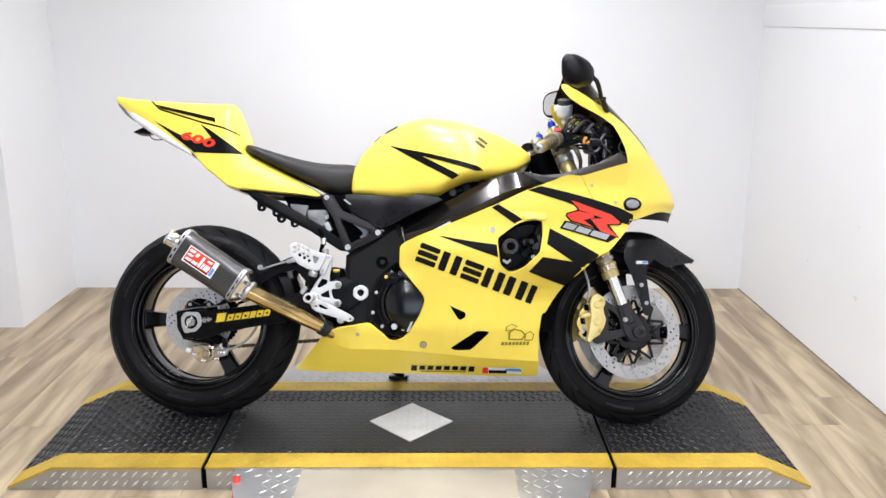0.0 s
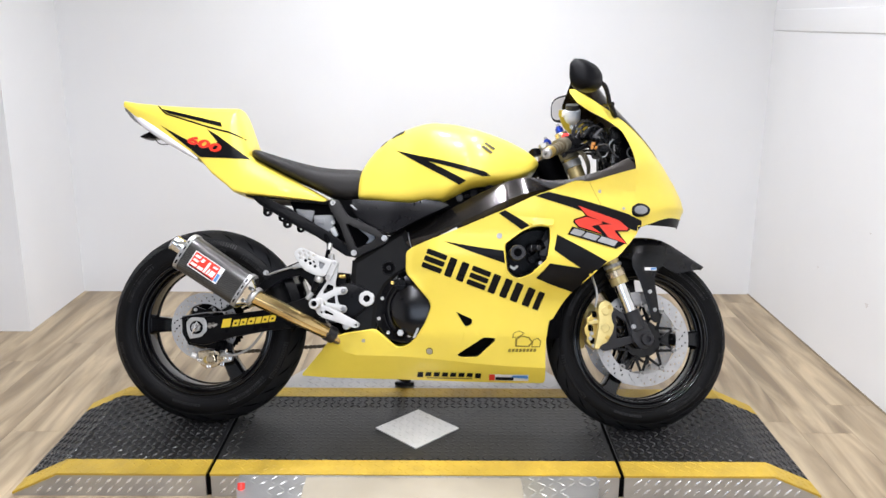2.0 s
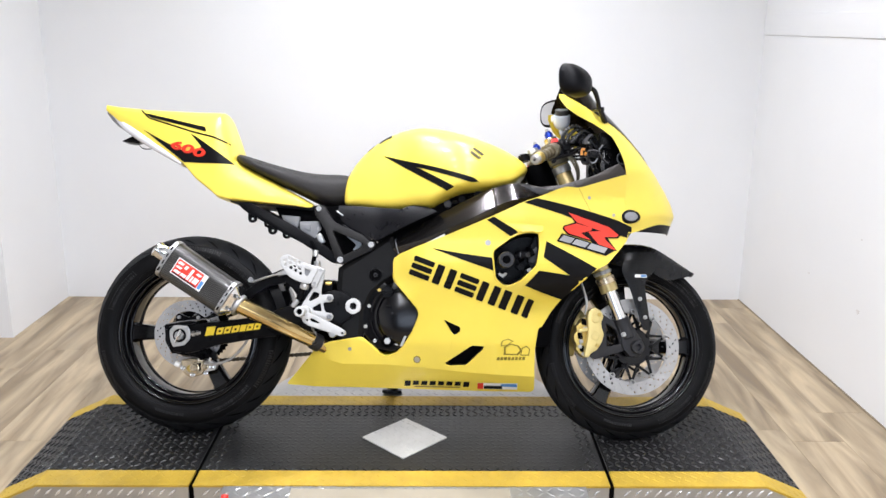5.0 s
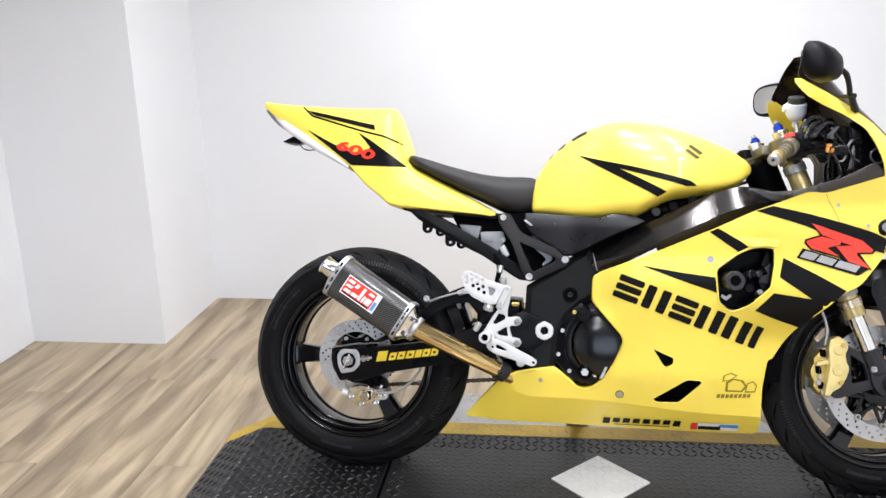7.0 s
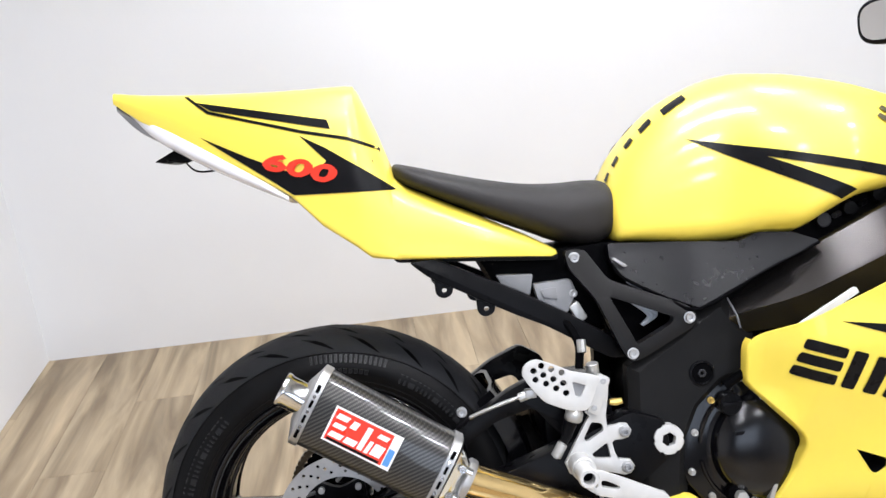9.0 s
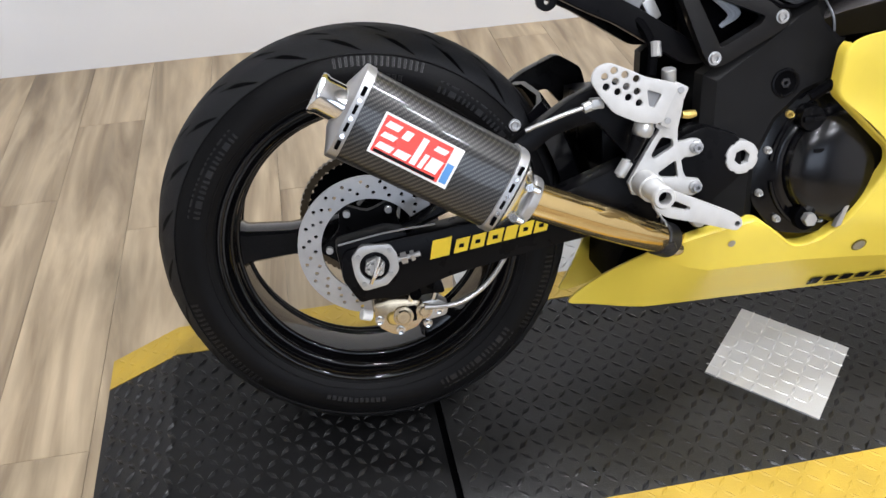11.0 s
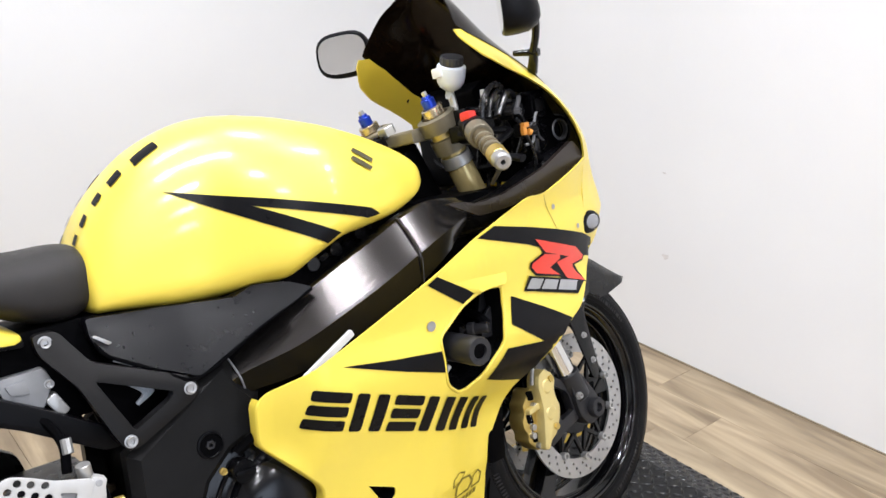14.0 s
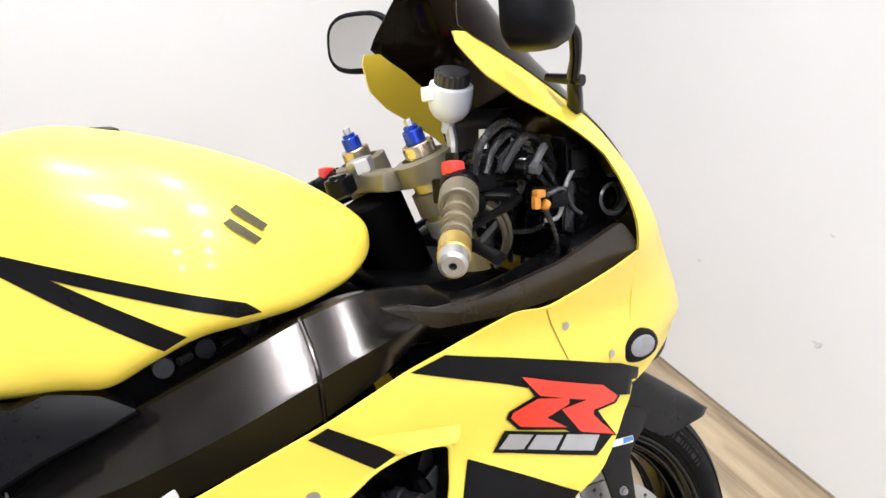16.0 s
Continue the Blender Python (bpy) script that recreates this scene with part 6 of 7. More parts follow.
can_patch("sticker", rect(-0.054, 0.054, -0.027, 0.027), DECAL_WHITE, 0.0006, "red and white sticker")
can_patch("sticker", rect(-0.051, 0.040, -0.024, 0.024), DECAL_RED, 0.0012)
can_patch("sticker", rect(0.0415, 0.051, -0.022, 0.004), DECAL_BLUE, 0.0012)
for x, z, w, h in ((-0.048, 0.012, 0.018, 0.007), (-0.048, 0.001, 0.018, 0.006), (-0.048, -0.011, 0.020, 0.007), (-0.024, 0.008, 0.010, 0.010), (-0.024, -0.011, 0.018, 0.008), (-0.002, -0.011, 0.008, 0.030), (0.009, -0.011, 0.006, 0.016), (0.018, 0.012, 0.016, 0.006), (0.018, -0.010, 0.016, 0.015)):
    can_patch("sticker", rect(x, x + w, z * 1.2 - 0.004, (z + h) * 1.2 - 0.004, 0.003), DECAL_WHITE, 0.0018)
can_patch("sticker", rect(-0.048, 0.036, -0.0235, -0.0195), DECAL_BLACK, 0.0018)
part("link_pipe", sweep([(-0.190, -0.080, 0.245), (-0.225, -0.110, 0.268), (-0.275, -0.155, 0.300), (-0.36, -0.200, 0.345), (-0.44, -0.226, 0.386), (-0.506, -0.244, 0.419)], [0.019, 0.0205, 0.022, 0.0235, 0.0245, 0.025], 20), GOLD_PIPE, bike, "heat-tinted gold link pipe")
for sgn in (-1, 1):
    q = M0 - AX * 0.018 + NOUT * 0.030 + SIDEW * (0.022 * sgn)
    part("flange_bolt", merge(barrel(q, q + NOUT * 0.010, 0.0065, 6), barrel(q + AX * 0.016, q - AX * 0.016, 0.005, 10)), CHROME, can)
part("pipe_flange", lathe([(0.0245, -0.006), (0.033, -0.006), (0.0345, -0.003), (0.0345, 0.005), (0.032, 0.008), (0.0245, 0.008)], M0 - AX * 0.034, 28, AX), STEEL, can, "welded steel flange")
part("pipe_clamp", merge(barrel((-0.296, -0.166, 0.312), (-0.272, -0.151, 0.298), 0.0265, 24), barrel((-0.288, -0.186, 0.300), (-0.276, -0.192, 0.306), 0.0055, 8)), FOOT_GREY, bike, "dark pipe clamp")

# --- rearset, pedal and guard ---
RSY = -0.172
guard_holes = [circle(x, z, 0.0050, 10) for x, z in ((-0.366, 0.564), (-0.351, 0.557), (-0.335, 0.550), (-0.379, 0.557), (-0.364, 0.549), (-0.349, 0.541), (-0.334, 0.533), (-0.377, 0.543), (-0.361, 0.535), (-0.346, 0.526), (-0.331, 0.517))]
part("heel_guard", slab(rounded([(-0.399, 0.553), (-0.392, 0.570), (-0.374, 0.576), (-0.346, 0.564), (-0.322, 0.551), (-0.296, 0.544), (-0.274, 0.537), (-0.299, 0.485), (-0.330, 0.489), (-0.366, 0.506), (-0.385, 0.530)], 0.008, 3), RSY - 0.018, RSY - 0.013, 0.001, guard_holes + [rounded([(-0.320, 0.534), (-0.299, 0.526), (-0.309, 0.508), (-0.317, 0.511)], 0.003, 2)]), REARSET, bike, "silver perforated heel guard")
part("guard_pocket", slab(rounded([(-0.324, 0.538), (-0.295, 0.528), (-0.307, 0.504), (-0.320, 0.508)], 0.003, 2), RSY - 0.013, RSY - 0.010, 0), RELAY_GREY, bike)
plate = [(-0.278, 0.541), (-0.258, 0.530), (-0.262, 0.500), (-0.268, 0.471), (-0.268, 0.452), (-0.256, 0.4525), (-0.246, 0.4545), (-0.235, 0.4525), (-0.229, 0.442), (-0.235, 0.4315), (-0.246, 0.4285), (-0.257, 0.429), (-0.262, 0.425), (-0.259, 0.409), (-0.254, 0.398), (-0.246, 0.3965), (-0.235, 0.3945), (-0.229, 0.384), (-0.235, 0.3735), (-0.246, 0.3705), (-0.256, 0.374), (-0.292, 0.384), (-0.316, 0.378), (-0.334, 0.382), (-0.340, 0.400), (-0.327, 0.422), (-0.308, 0.453), (-0.295, 0.472), (-0.301, 0.478)]
windows = [rounded(q, 0.004, 3) for q in ([(-0.292, 0.462), (-0.275, 0.457), (-0.274, 0.446), (-0.302, 0.431), (-0.307, 0.436)], [(-0.270, 0.426), (-0.266, 0.400), (-0.291, 0.403), (-0.297, 0.410)])]
rearset = part("rearset_bracket", slab(plate, RSY, RSY + 0.010, 0.0012, windows), REARSET, bike, "silver cut-out rearset bracket with slender arms")
part("rearset_clamp", slab(rounded([(-0.276, 0.540), (-0.258, 0.530), (-0.283, 0.474), (-0.299, 0.482)], 0.003, 2), RSY - 0.012, RSY - 0.001, 0.0015), REARSET, rearset)
for x, z, r in ((-0.241, 0.442, 0.0095), (-0.241, 0.384, 0.0095)):
    part("rearset_washer", lathe([(0.0005, -0.005), (r - 0.002, -0.005), (r, -0.003), (r, 0.001), (0.0005, 0.001)], (x, RSY - 0.001, z), 20), DECAL_SILVER, rearset)
    part("rearset_bolt", slab(circle(x, z, 0.0062, 14), RSY - 0.011, RSY - 0.005, 0.001, [circle(x, z, 0.003, 6)]), RELAY_GREY, rearset)
for x, z in ((-0.270, 0.528), (-0.288, 0.487)):
    part("rearset_bolt", barrel((x, RSY - 0.010, z), (x, RSY - 0.0135, z), 0.0048, 14), DECAL_SILVER, rearset)
pedal = part("brake_pedal", slab(rounded([(-0.309, 0.398), (-0.291, 0.395), (-0.260, 0.381), (-0.200, 0.352), (-0.189, 0.344), (-0.187, 0.333), (-0.197, 0.326), (-0.215, 0.332), (-0.260, 0.346), (-0.300, 0.358), (-0.316, 0.369), (-0.321, 0.385)], 0.004, 3), RSY - 0.044, RSY - 0.034, 0.0015, [rounded([(-0.294, 0.381), (-0.286, 0.380), (-0.264, 0.368), (-0.269, 0.364), (-0.294, 0.371)], 0.003, 2), circle(-0.195, 0.336, 0.0042, 12), circle(-0.303, 0.374, 0.0035, 10)]), REARSET, bike, "silver brake pedal with a slot")
part("pedal_toe", lathe([(0.005, 0.0), (0.0085, 0.0), (0.0085, 0.024), (0.005, 0.024)], (-0.195, RSY - 0.036, 0.336), 18), REARSET, pedal)
part("pedal_pivot", barrel((-0.317, RSY + 0.004, 0.398), (-0.317, RSY - 0.036, 0.398), 0.019, 24), REARSET, pedal)
peg = part("foot_peg", lathe([(0.0092, -0.002), (0.0140, -0.002), (0.0158, 0.001), (0.0158, 0.008), (0.0135, 0.011), (0.0135, 0.030), (0.0150, 0.033), (0.0150, 0.046), (0.0092, 0.046)], (-0.320, RSY - 0.086, 0.401), 28), REARSET, bike, "short silver foot peg mount")
part("peg_bore", barrel((-0.320, RSY - 0.070, 0.401), (-0.320, RSY - 0.060, 0.401), 0.0095, 18), DARK, peg)
cylinder = part("master_cylinder", lathe([(0.0005, -0.002), (0.012, -0.002), (0.0145, 0.002), (0.0145, 0.012), (0.011, 0.018), (0.0005, 0.018)], (-0.322, RSY - 0.004, 0.470), 22, (0.3, 0, 1)), ALU, bike, "silver rear master cylinder")
part("cylinder_boot", sweep([(-0.326, RSY - 0.004, 0.468), (-0.333, RSY - 0.004, 0.450), (-0.340, RSY - 0.004, 0.436)], [0.011, 0.009, 0.007], 14), SATIN_BLACK, cylinder, "black rubber boot")
part("push_rod", merge(barrel((-0.338, RSY - 0.004, 0.442), (-0.356, RSY - 0.004, 0.412), 0.0042, 10), barrel((-0.342, RSY - 0.004, 0.434), (-0.355, RSY - 0.004, 0.414), 0.0085, 12)), ALU, cylinder)
part("stand_bolt", lathe([(0.0005, -0.006), (0.0105, -0.006), (0.0125, -0.003), (0.0125, 0.006), (0.0005, 0.006)], (-0.231, -0.164, 0.331), 22), ALU, bike)
part("return_spring", sweep([(-0.298 + 0.0016 * k, -0.166 + 0.006 * math.cos(1.6 * k), 0.352 - 0.0022 * k + 0.004 * math.sin(1.6 * k)) for k in range(14)], 0.0018, 6, 2), STEEL, bike)
part("master_hose", sweep([(-0.300, RSY + 0.02, 0.545), (-0.296, RSY + 0.03, 0.585), (-0.312, RSY + 0.05, 0.62), (-0.345, RSY + 0.06, 0.64)], 0.007, 8), DARK, bike)
part("hose_union", merge(barrel((-0.283, RSY + 0.000, 0.556), (-0.281, RSY + 0.004, 0.530), 0.010, 12), barrel((-0.292, RSY + 0.028, 0.59), (-0.293, RSY + 0.022, 0.57), 0.008, 10)), ALU, bike)
part("brake_switch", sweep([(-0.258, -0.16, 0.488), (-0.248, -0.16, 0.487), (-0.238, -0.16, 0.488)], [0.005, 0.0065, 0.005], 8), GOLD, bike, "gold brake light switch")

# --- front end, turned a little to the left ---
def front(name, bm, mat, label="", parent=bike, smooth=35):
    return part(name, bm, mat, parent, label, move=STEER, smooth=smooth)


for s in (-1, 1):
    y = 0.097 * s
    ax = lambda t: Vector((0.446 + (0.690 - 0.446) * t, y, 0.928 + (0.315 - 0.928) * t))
    tube = front("fork_leg", lathe([(0.0005, 0), (0.025, 0), (0.026, 0.004), (0.026, 0.445), (0.029, 0.447), (0.029, 0.492), (0.0005, 0.492)], ax(0), 28, ax(1) - ax(0)), FORK_GOLD, "gold fork tube")
    front("fork_ring", lathe([(0.0265, 0), (0.0290, 0.002), (0.0290, 0.022), (0.0265, 0.024)], ax(0.095), 28, ax(1) - ax(0)), ALU, parent=tube)
    front("stanchion", barrel(ax(0.71), ax(0.90), 0.0205, 24), CHROME, parent=tube)
    front("fork_ring", lathe([(0.028, 0), (0.031, 0.002), (0.031, 0.022), (0.028, 0.024)], ax(0.672), 28, ax(1) - ax(0)), PALE_GOLD, parent=tube)
    front("fork_foot", merge(barrel(ax(0.885), ax(0.985), 0.027, 20), slab(rounded([(0.645, 0.385), (0.690, 0.375), (0.730, 0.315), (0.725, 0.270), (0.690, 0.262), (0.665, 0.290)], 0.012), y - 0.020, y + 0.020, 0.005), slab(rounded([(0.655, 0.365), (0.600, 0.400), (0.575, 0.392), (0.590, 0.290), (0.560, 0.268), (0.575, 0.255), (0.690, 0.290)], 0.008), y - 0.008, y + 0.008, 0.003, [rounded([(0.612, 0.372), (0.648, 0.348), (0.660, 0.305), (0.615, 0.295)], 0.006, 2)])), FOOT_GREY, "dark grey fork foot", tube)
    front("fork_ring", lathe([(0.028, 0), (0.0295, 0.002), (0.0295, 0.010), (0.028, 0.012)], ax(0.640), 28, ax(1) - ax(0)), DECAL_SILVER, parent=tube)
    cap_top = ax(0) - (ax(1) - ax(0)).normalized() * 0.034
    front("fork_cap", barrel(ax(0.005), cap_top, 0.0205, 24), PALE_GOLD, parent=tube)
    front("adjuster", merge(barrel(cap_top, cap_top + Vector((-0.006, 0, 0.016)), 0.0130, 12), barrel(cap_top + Vector((-0.006, 0, 0.016)), cap_top + Vector((-0.008, 0, 0.021)), 0.009, 10)), BLUE, "blue damping adjuster", tube)
    front("adjuster_tip", barrel(cap_top + Vector((-0.008, 0, 0.021)), cap_top + Vector((-0.011, 0, 0.029)), 0.0055, 6), ALU, parent=tube)
    cy = y + s * 0.012
    c = front("front_caliper", slab(rounded([(0.556, 0.410), (0.574, 0.420), (0.594, 0.408), (0.603, 0.390), (0.594, 0.372), (0.597, 0.352), (0.604, 0.336), (0.597, 0.312), (0.588, 0.298), (0.580, 0.284), (0.562, 0.276), (0.552, 0.260), (0.538, 0.264), (0.546, 0.300), (0.554, 0.345), (0.550, 0.388)], 0.007), s * 0.088, s * 0.122, 0.007), CALIPER_GOLD, "gold lobed brake caliper")
    front("caliper_body", slab(rounded([(0.552, 0.388), (0.538, 0.384), (0.530, 0.368), (0.519, 0.360), (0.521, 0.344), (0.511, 0.330), (0.513, 0.312), (0.521, 0.300), (0.517, 0.286), (0.530, 0.272), (0.544, 0.258), (0.552, 0.268), (0.556, 0.330)], 0.006), s * 0.060, s * 0.100, 0.005), GOLD, parent=c)
    front("caliper_bridge", slab(rounded([(0.556, 0.356), (0.524, 0.350), (0.522, 0.340), (0.556, 0.344)], 0.003, 2), s * 0.096, s * 0.112, 0.002), CALIPER_GOLD, parent=c)
    for x, z in ((0.544, 0.374), (0.532, 0.330), (0.538, 0.290)):
        front("pad_slot", slab(rounded([(x - 0.010, z + 0.010), (x + 0.006, z + 0.008), (x + 0.008, z - 0.012), (x - 0.008, z - 0.010)], 0.004, 2), s * 0.0985, s * 0.1015, 0), DARK, parent=c)
    for x, z in ((0.546, 0.352), (0.533, 0.312), (0.529, 0.296), (0.540, 0.272)):
        front("caliper_bolt", barrel((x, s * 0.099, z), (x, s * 0.109, z), 0.0062, 12), STEEL, parent=c)
    for x, z in ((0.575, 0.384), (0.573, 0.330)):
        front("piston_cap", lathe([(0.0005, -0.003), (0.012, -0.003), (0.0155, 0.0), (0.0155, 0.006), (0.0005, 0.006)], (x, s * 0.1215, z), 22, (0, -s, 0) if s > 0 else (0, 1, 0)), CALIPER_GOLD, parent=c)
    front("pad_pin", barrel((0.535, s * 0.098, 0.350), (0.533, s * 0.098, 0.290), 0.0036, 8), CHROME, parent=c)
    for x, z in ((0.586, 0.396), (0.580, 0.300)):
        front("caliper_bolt", barrel((x, s * 0.121, z), (x, s * 0.127, z), 0.007, 6), GOLD, parent=c)
    front("axle_end", merge(lathe([(0.010, -0.006), (0.019, -0.006), (0.021, -0.002), (0.021, 0.03), (0.010, 0.03)], (FW.x, s * 0.125, FW.z), 24, (0, -s, 0) if s > 0 else (0, 1, 0)), barrel((FW.x, s * 0.10, FW.z), (FW.x, s * 0.122, FW.z), 0.011, 6)), FOOT_GREY, parent=tube)
    front("pinch_bolt", bolt(0.665, 0.335, -0.122, 0.007) if s < 0 else bolt(0.665, 0.335, 0.09, 0.007), STEEL, parent=tube)
    front("brake_line", sweep([(0.545, s * 0.110, 0.395), (0.548, s * 0.115, 0.440), (0.535, s * 0.10, 0.50), (0.53, s * 0.05, 0.58)], 0.004, 8), STEEL, "braided front brake line")
    front("clip_on", lathe([(0.026, -0.016), (0.032, -0.014), (0.032, 0.014), (0.026, 0.016)], ax(0.062), 24, ax(1) - ax(0)), BRONZE, "bronze clip-on clamp")
    b1, dr = STEER.inverted() @ Vector((0.380, -0.338, 0.858)), STEER.inverted() @ Vector((0.447, -0.205, 0.908))
    b1.y, dr.y = abs(b1.y) * s, abs(dr.y) * s
    d = (b1 - dr).normalized()
    b0 = dr - d * 0.075
    front("handlebar", barrel(b0, b1, 0.011, 14), SATIN_BLACK)
    grip = front("grip", sweep([b1 - d * 0.125, b1 - d * 0.118, b1 - d * 0.06, b1 - d * 0.012, b1 - d * 0.008], [0.020, 0.0155, 0.0150, 0.0155, 0.017], 18), GRIP, "brown and yellow rubber grip")
    front("bar_end", lathe([(0.004, 0.010), (0.011, 0.010), (0.0145, 0.007), (0.0155, 0.0), (0.0155, -0.010), (0.004, -0.010)], b1 + d * 0.004, 24, d), STEEL, "silver bar end weight", grip)
    front("grip_sleeve", barrel(b1 - d * 0.034, b1 - d * 0.004, 0.0168, 20, 0.002), GOLD, parent=grip)
    for k in range(5):
        q = b1 - d * (0.050 + 0.013 * k)
        front("grip_ring", lathe([(0.0150, -0.003), (0.0166, -0.002), (0.0166, 0.002), (0.0150, 0.003)], q, 18, d), GRIP if k % 2 else BRONZE, parent=grip)
    front("throttle_drum", barrel(dr, b1 - d * 0.122, 0.0225, 20), BRONZE if s < 0 else SATIN_BLACK)
    sw = dr - d * 0.022
    front("switch_box", merge(barrel(dr - d * 0.045, dr - d * 0.004, 0.023, 16), box(sw.x + 0.004, sw.x + 0.040, sw.y - 0.016, sw.y + 0.016, sw.z - 0.008, sw.z + 0.026, 0.006)), SATIN_BLACK, "black switch housing")
    front("switch_button", box(sw.x - 0.018, sw.x + 0.002, sw.y - 0.013, sw.y + 0.013, sw.z + 0.012, sw.z + 0.030, 0.0075), RED, "red switch")
    front("lever", sweep([dr + Vector((0.030, -s * 0.02, -0.002)), dr + Vector((0.062, s * 0.02, -0.010)), b1 + Vector((0.062, -s * 0.08, 0.015)), b1 + Vector((0.052, s * 0.0, -0.005))], [0.009, 0.008, 0.006, 0.008], 10, squash=0.7), SATIN_BLACK, "black hand lever")
front("top_clamp", slab(rounded([(0.392, 0.900), (0.468, 0.904), (0.468, 0.930), (0.392, 0.926)], 0.006), -0.078, 0.078, 0.008), BRONZE, "bronze top fork clamp")
for s in (-1, 1):
    front("top_clamp_eye", lathe([(0.027, -0.016), (0.038, -0.013), (0.038, 0.013), (0.027, 0.016)], (0.446, s * 0.097, 0.930), 28, (0.38, 0, -0.92)), BRONZE)
front("steering_nut", barrel((0.402, 0, 0.926), (0.396, 0, 0.944), 0.018, 6), ALU)
front("ignition_lock", merge(barrel((0.372, 0, 0.90), (0.366, 0, 0.922), 0.020, 20), barrel((0.366, 0, 0.92), (0.365, 0, 0.925), 0.012, 16)), SATIN_BLACK)
front("lower_clamp", slab(rounded([(0.520, 0.690), (0.600, 0.690), (0.600, 0.640), (0.520, 0.640)], 0.01), -0.125, 0.125, 0.008), SATIN_BLACK)
part("steering_head", barrel((0.405, 0, 0.89), (0.50, 0, 0.66), 0.045, 24), DARK, bike)
# brake reservoir
RC = Vector((0.467, -0.120, 0.981))
RAX = (-0.007, -0.033, 0.068)
res = front("brake_reservoir", lathe([(0.0005, 0.004), (0.011, 0.004), (0.0195, 0.010), (0.0245, 0.018), (0.0264, 0.026), (0.0268, 0.046), (0.0262, 0.049), (0.0225, 0.051), (0.0005, 0.051)], RC, 32, RAX), CUP, "frosted white brake fluid reservoir")
up = Vector(RAX).normalized()
e1 = up.orthogonal().normalized()
e2 = up.cross(e1)
ribbed = [[RC + up * h + (e1 * math.cos(2 * math.pi * i / 60) + e2 * math.sin(2 * math.pi * i / 60)) * (r + (0.0009 if i % 3 == 0 else 0.0) * (0.05 < h < 0.067)) for i in range(60)] for h, r in ((0.049, 0.0200), (0.0505, 0.0208), (0.064, 0.0208), (0.0665, 0.0195), (0.067, 0.014))]
front("lid", skin(ribbed), LID_GREY, "ribbed black lid", res, smooth=25)
front("reservoir_clamp", box(RC.x - 0.034, RC.x - 0.020, RC.y - 0.020, RC.y + 0.004, RC.z + 0.026, RC.z + 0.044, 0.004), DECAL_WHITE, "white hose stub", res)
front("reservoir_neck", barrel(RC - up * 0.012, RC + up * 0.006, 0.0080, 14), CUP, parent=res)
front("reservoir_arm", sweep([RC + Vector((0, 0, 0.004)), RC + Vector((0.004, 0, -0.03)), RC + Vector((-0.01, -0.01, -0.06))], 0.007, 8), ALU, parent=res)
front("master_pump", merge(barrel((0.440, -0.160, 0.895), (0.435, -0.225, 0.885), 0.015, 16), box(0.43, 0.465, -0.175, -0.135, 0.885, 0.915, 0.005)), SATIN_BLACK)
for k in range(5):
    front("cable", sweep([(0.46, -0.14 + 0.02 * k, 0.90), (0.52 + 0.012 * k, -0.16 + 0.012 * k, 0.93 - 0.01 * k), (0.58, -0.15 + 0.03 * k, 0.88), (0.60, -0.10 + 0.03 * k, 0.79)], 0.0045, 8), CABLE, "black control cable")
# dash, loom and intake inside the cowl
part("dash", slab(rounded([(0.545, 0.985), (0.575, 1.005), (0.630, 0.930), (0.610, 0.900), (0.570, 0.905)], 0.008), -0.085, 0.085, 0.006), DARK, bike, "black instrument panel")
part("cowl_stay", merge(sweep([(0.62, -0.19, 0.90), (0.60, -0.10, 0.84), (0.60, 0.10, 0.84), (0.62, 0.19, 0.90)], 0.008, 8), sweep([(0.60, 0, 0.84), (0.55, 0, 0.80), (0.46, 0, 0.78)], 0.012, 8)), SATIN_BLACK, bike)
part("ram_duct", sweep([(0.40, -0.120, 0.745), (0.50, -0.165, 0.765), (0.60, -0.190, 0.808), (0.668, -0.185, 0.828)], [0.026, 0.030, 0.034, 0.034], 18), SATIN_BLACK, bike, "black ram-air duct")
part("ram_duct", sweep([(0.40, 0.120, 0.745), (0.50, 0.165, 0.765), (0.60, 0.190, 0.808), (0.668, 0.185, 0.828)], [0.026, 0.030, 0.034, 0.034], 18), SATIN_BLACK, bike)
part("inner_panel", slab(rounded([(0.335, 0.796), (0.400, 0.766), (0.480, 0.770), (0.560, 0.784), (0.662, 0.820), (0.658, 0.842), (0.640, 0.864), (0.560, 0.824), (0.458, 0.794), (0.40, 0.788), (0.36, 0.797)], 0.008), -0.238, -0.226, 0.003), INNER_BROWN, bike, "dark brown-black inner cowl panel")
part("inner_panel", slab(rounded([(0.335, 0.796), (0.400, 0.766), (0.480, 0.770), (0.560, 0.784), (0.662, 0.820), (0.658, 0.842), (0.640, 0.864), (0.560, 0.824), (0.458, 0.794), (0.40, 0.788), (0.36, 0.797)], 0.008), 0.226, 0.238, 0.003), PLASTIC_BLACK, bike)
part("bulkhead", slab(rounded([(0.60, 0.80), (0.64, 0.80), (0.66, 0.90), (0.62, 0.97), (0.60, 0.92)], 0.01), -0.19, 0.19, 0.004), DARK, bike)
ARCH = rounded([(0.616, 0.912), (0.650, 0.916), (0.684, 0.910), (0.692, 0.886), (0.680, 0.860), (0.624, 0.852)], 0.014)
part("headlamp_bracket", slab(ARCH, -0.186, -0.176, 0.003, [circle(0.661, 0.886, 0.0165, 24)]), CABLE, bike, "gloss black headlamp bracket")
part("bracket_ring", lathe([(0.0160, -0.008), (0.0185, -0.010), (0.0215, -0.008), (0.0225, 0.002), (0.0160, 0.002)], (0.661, -0.182, 0.886), 28), RELAY_DARK, bike)
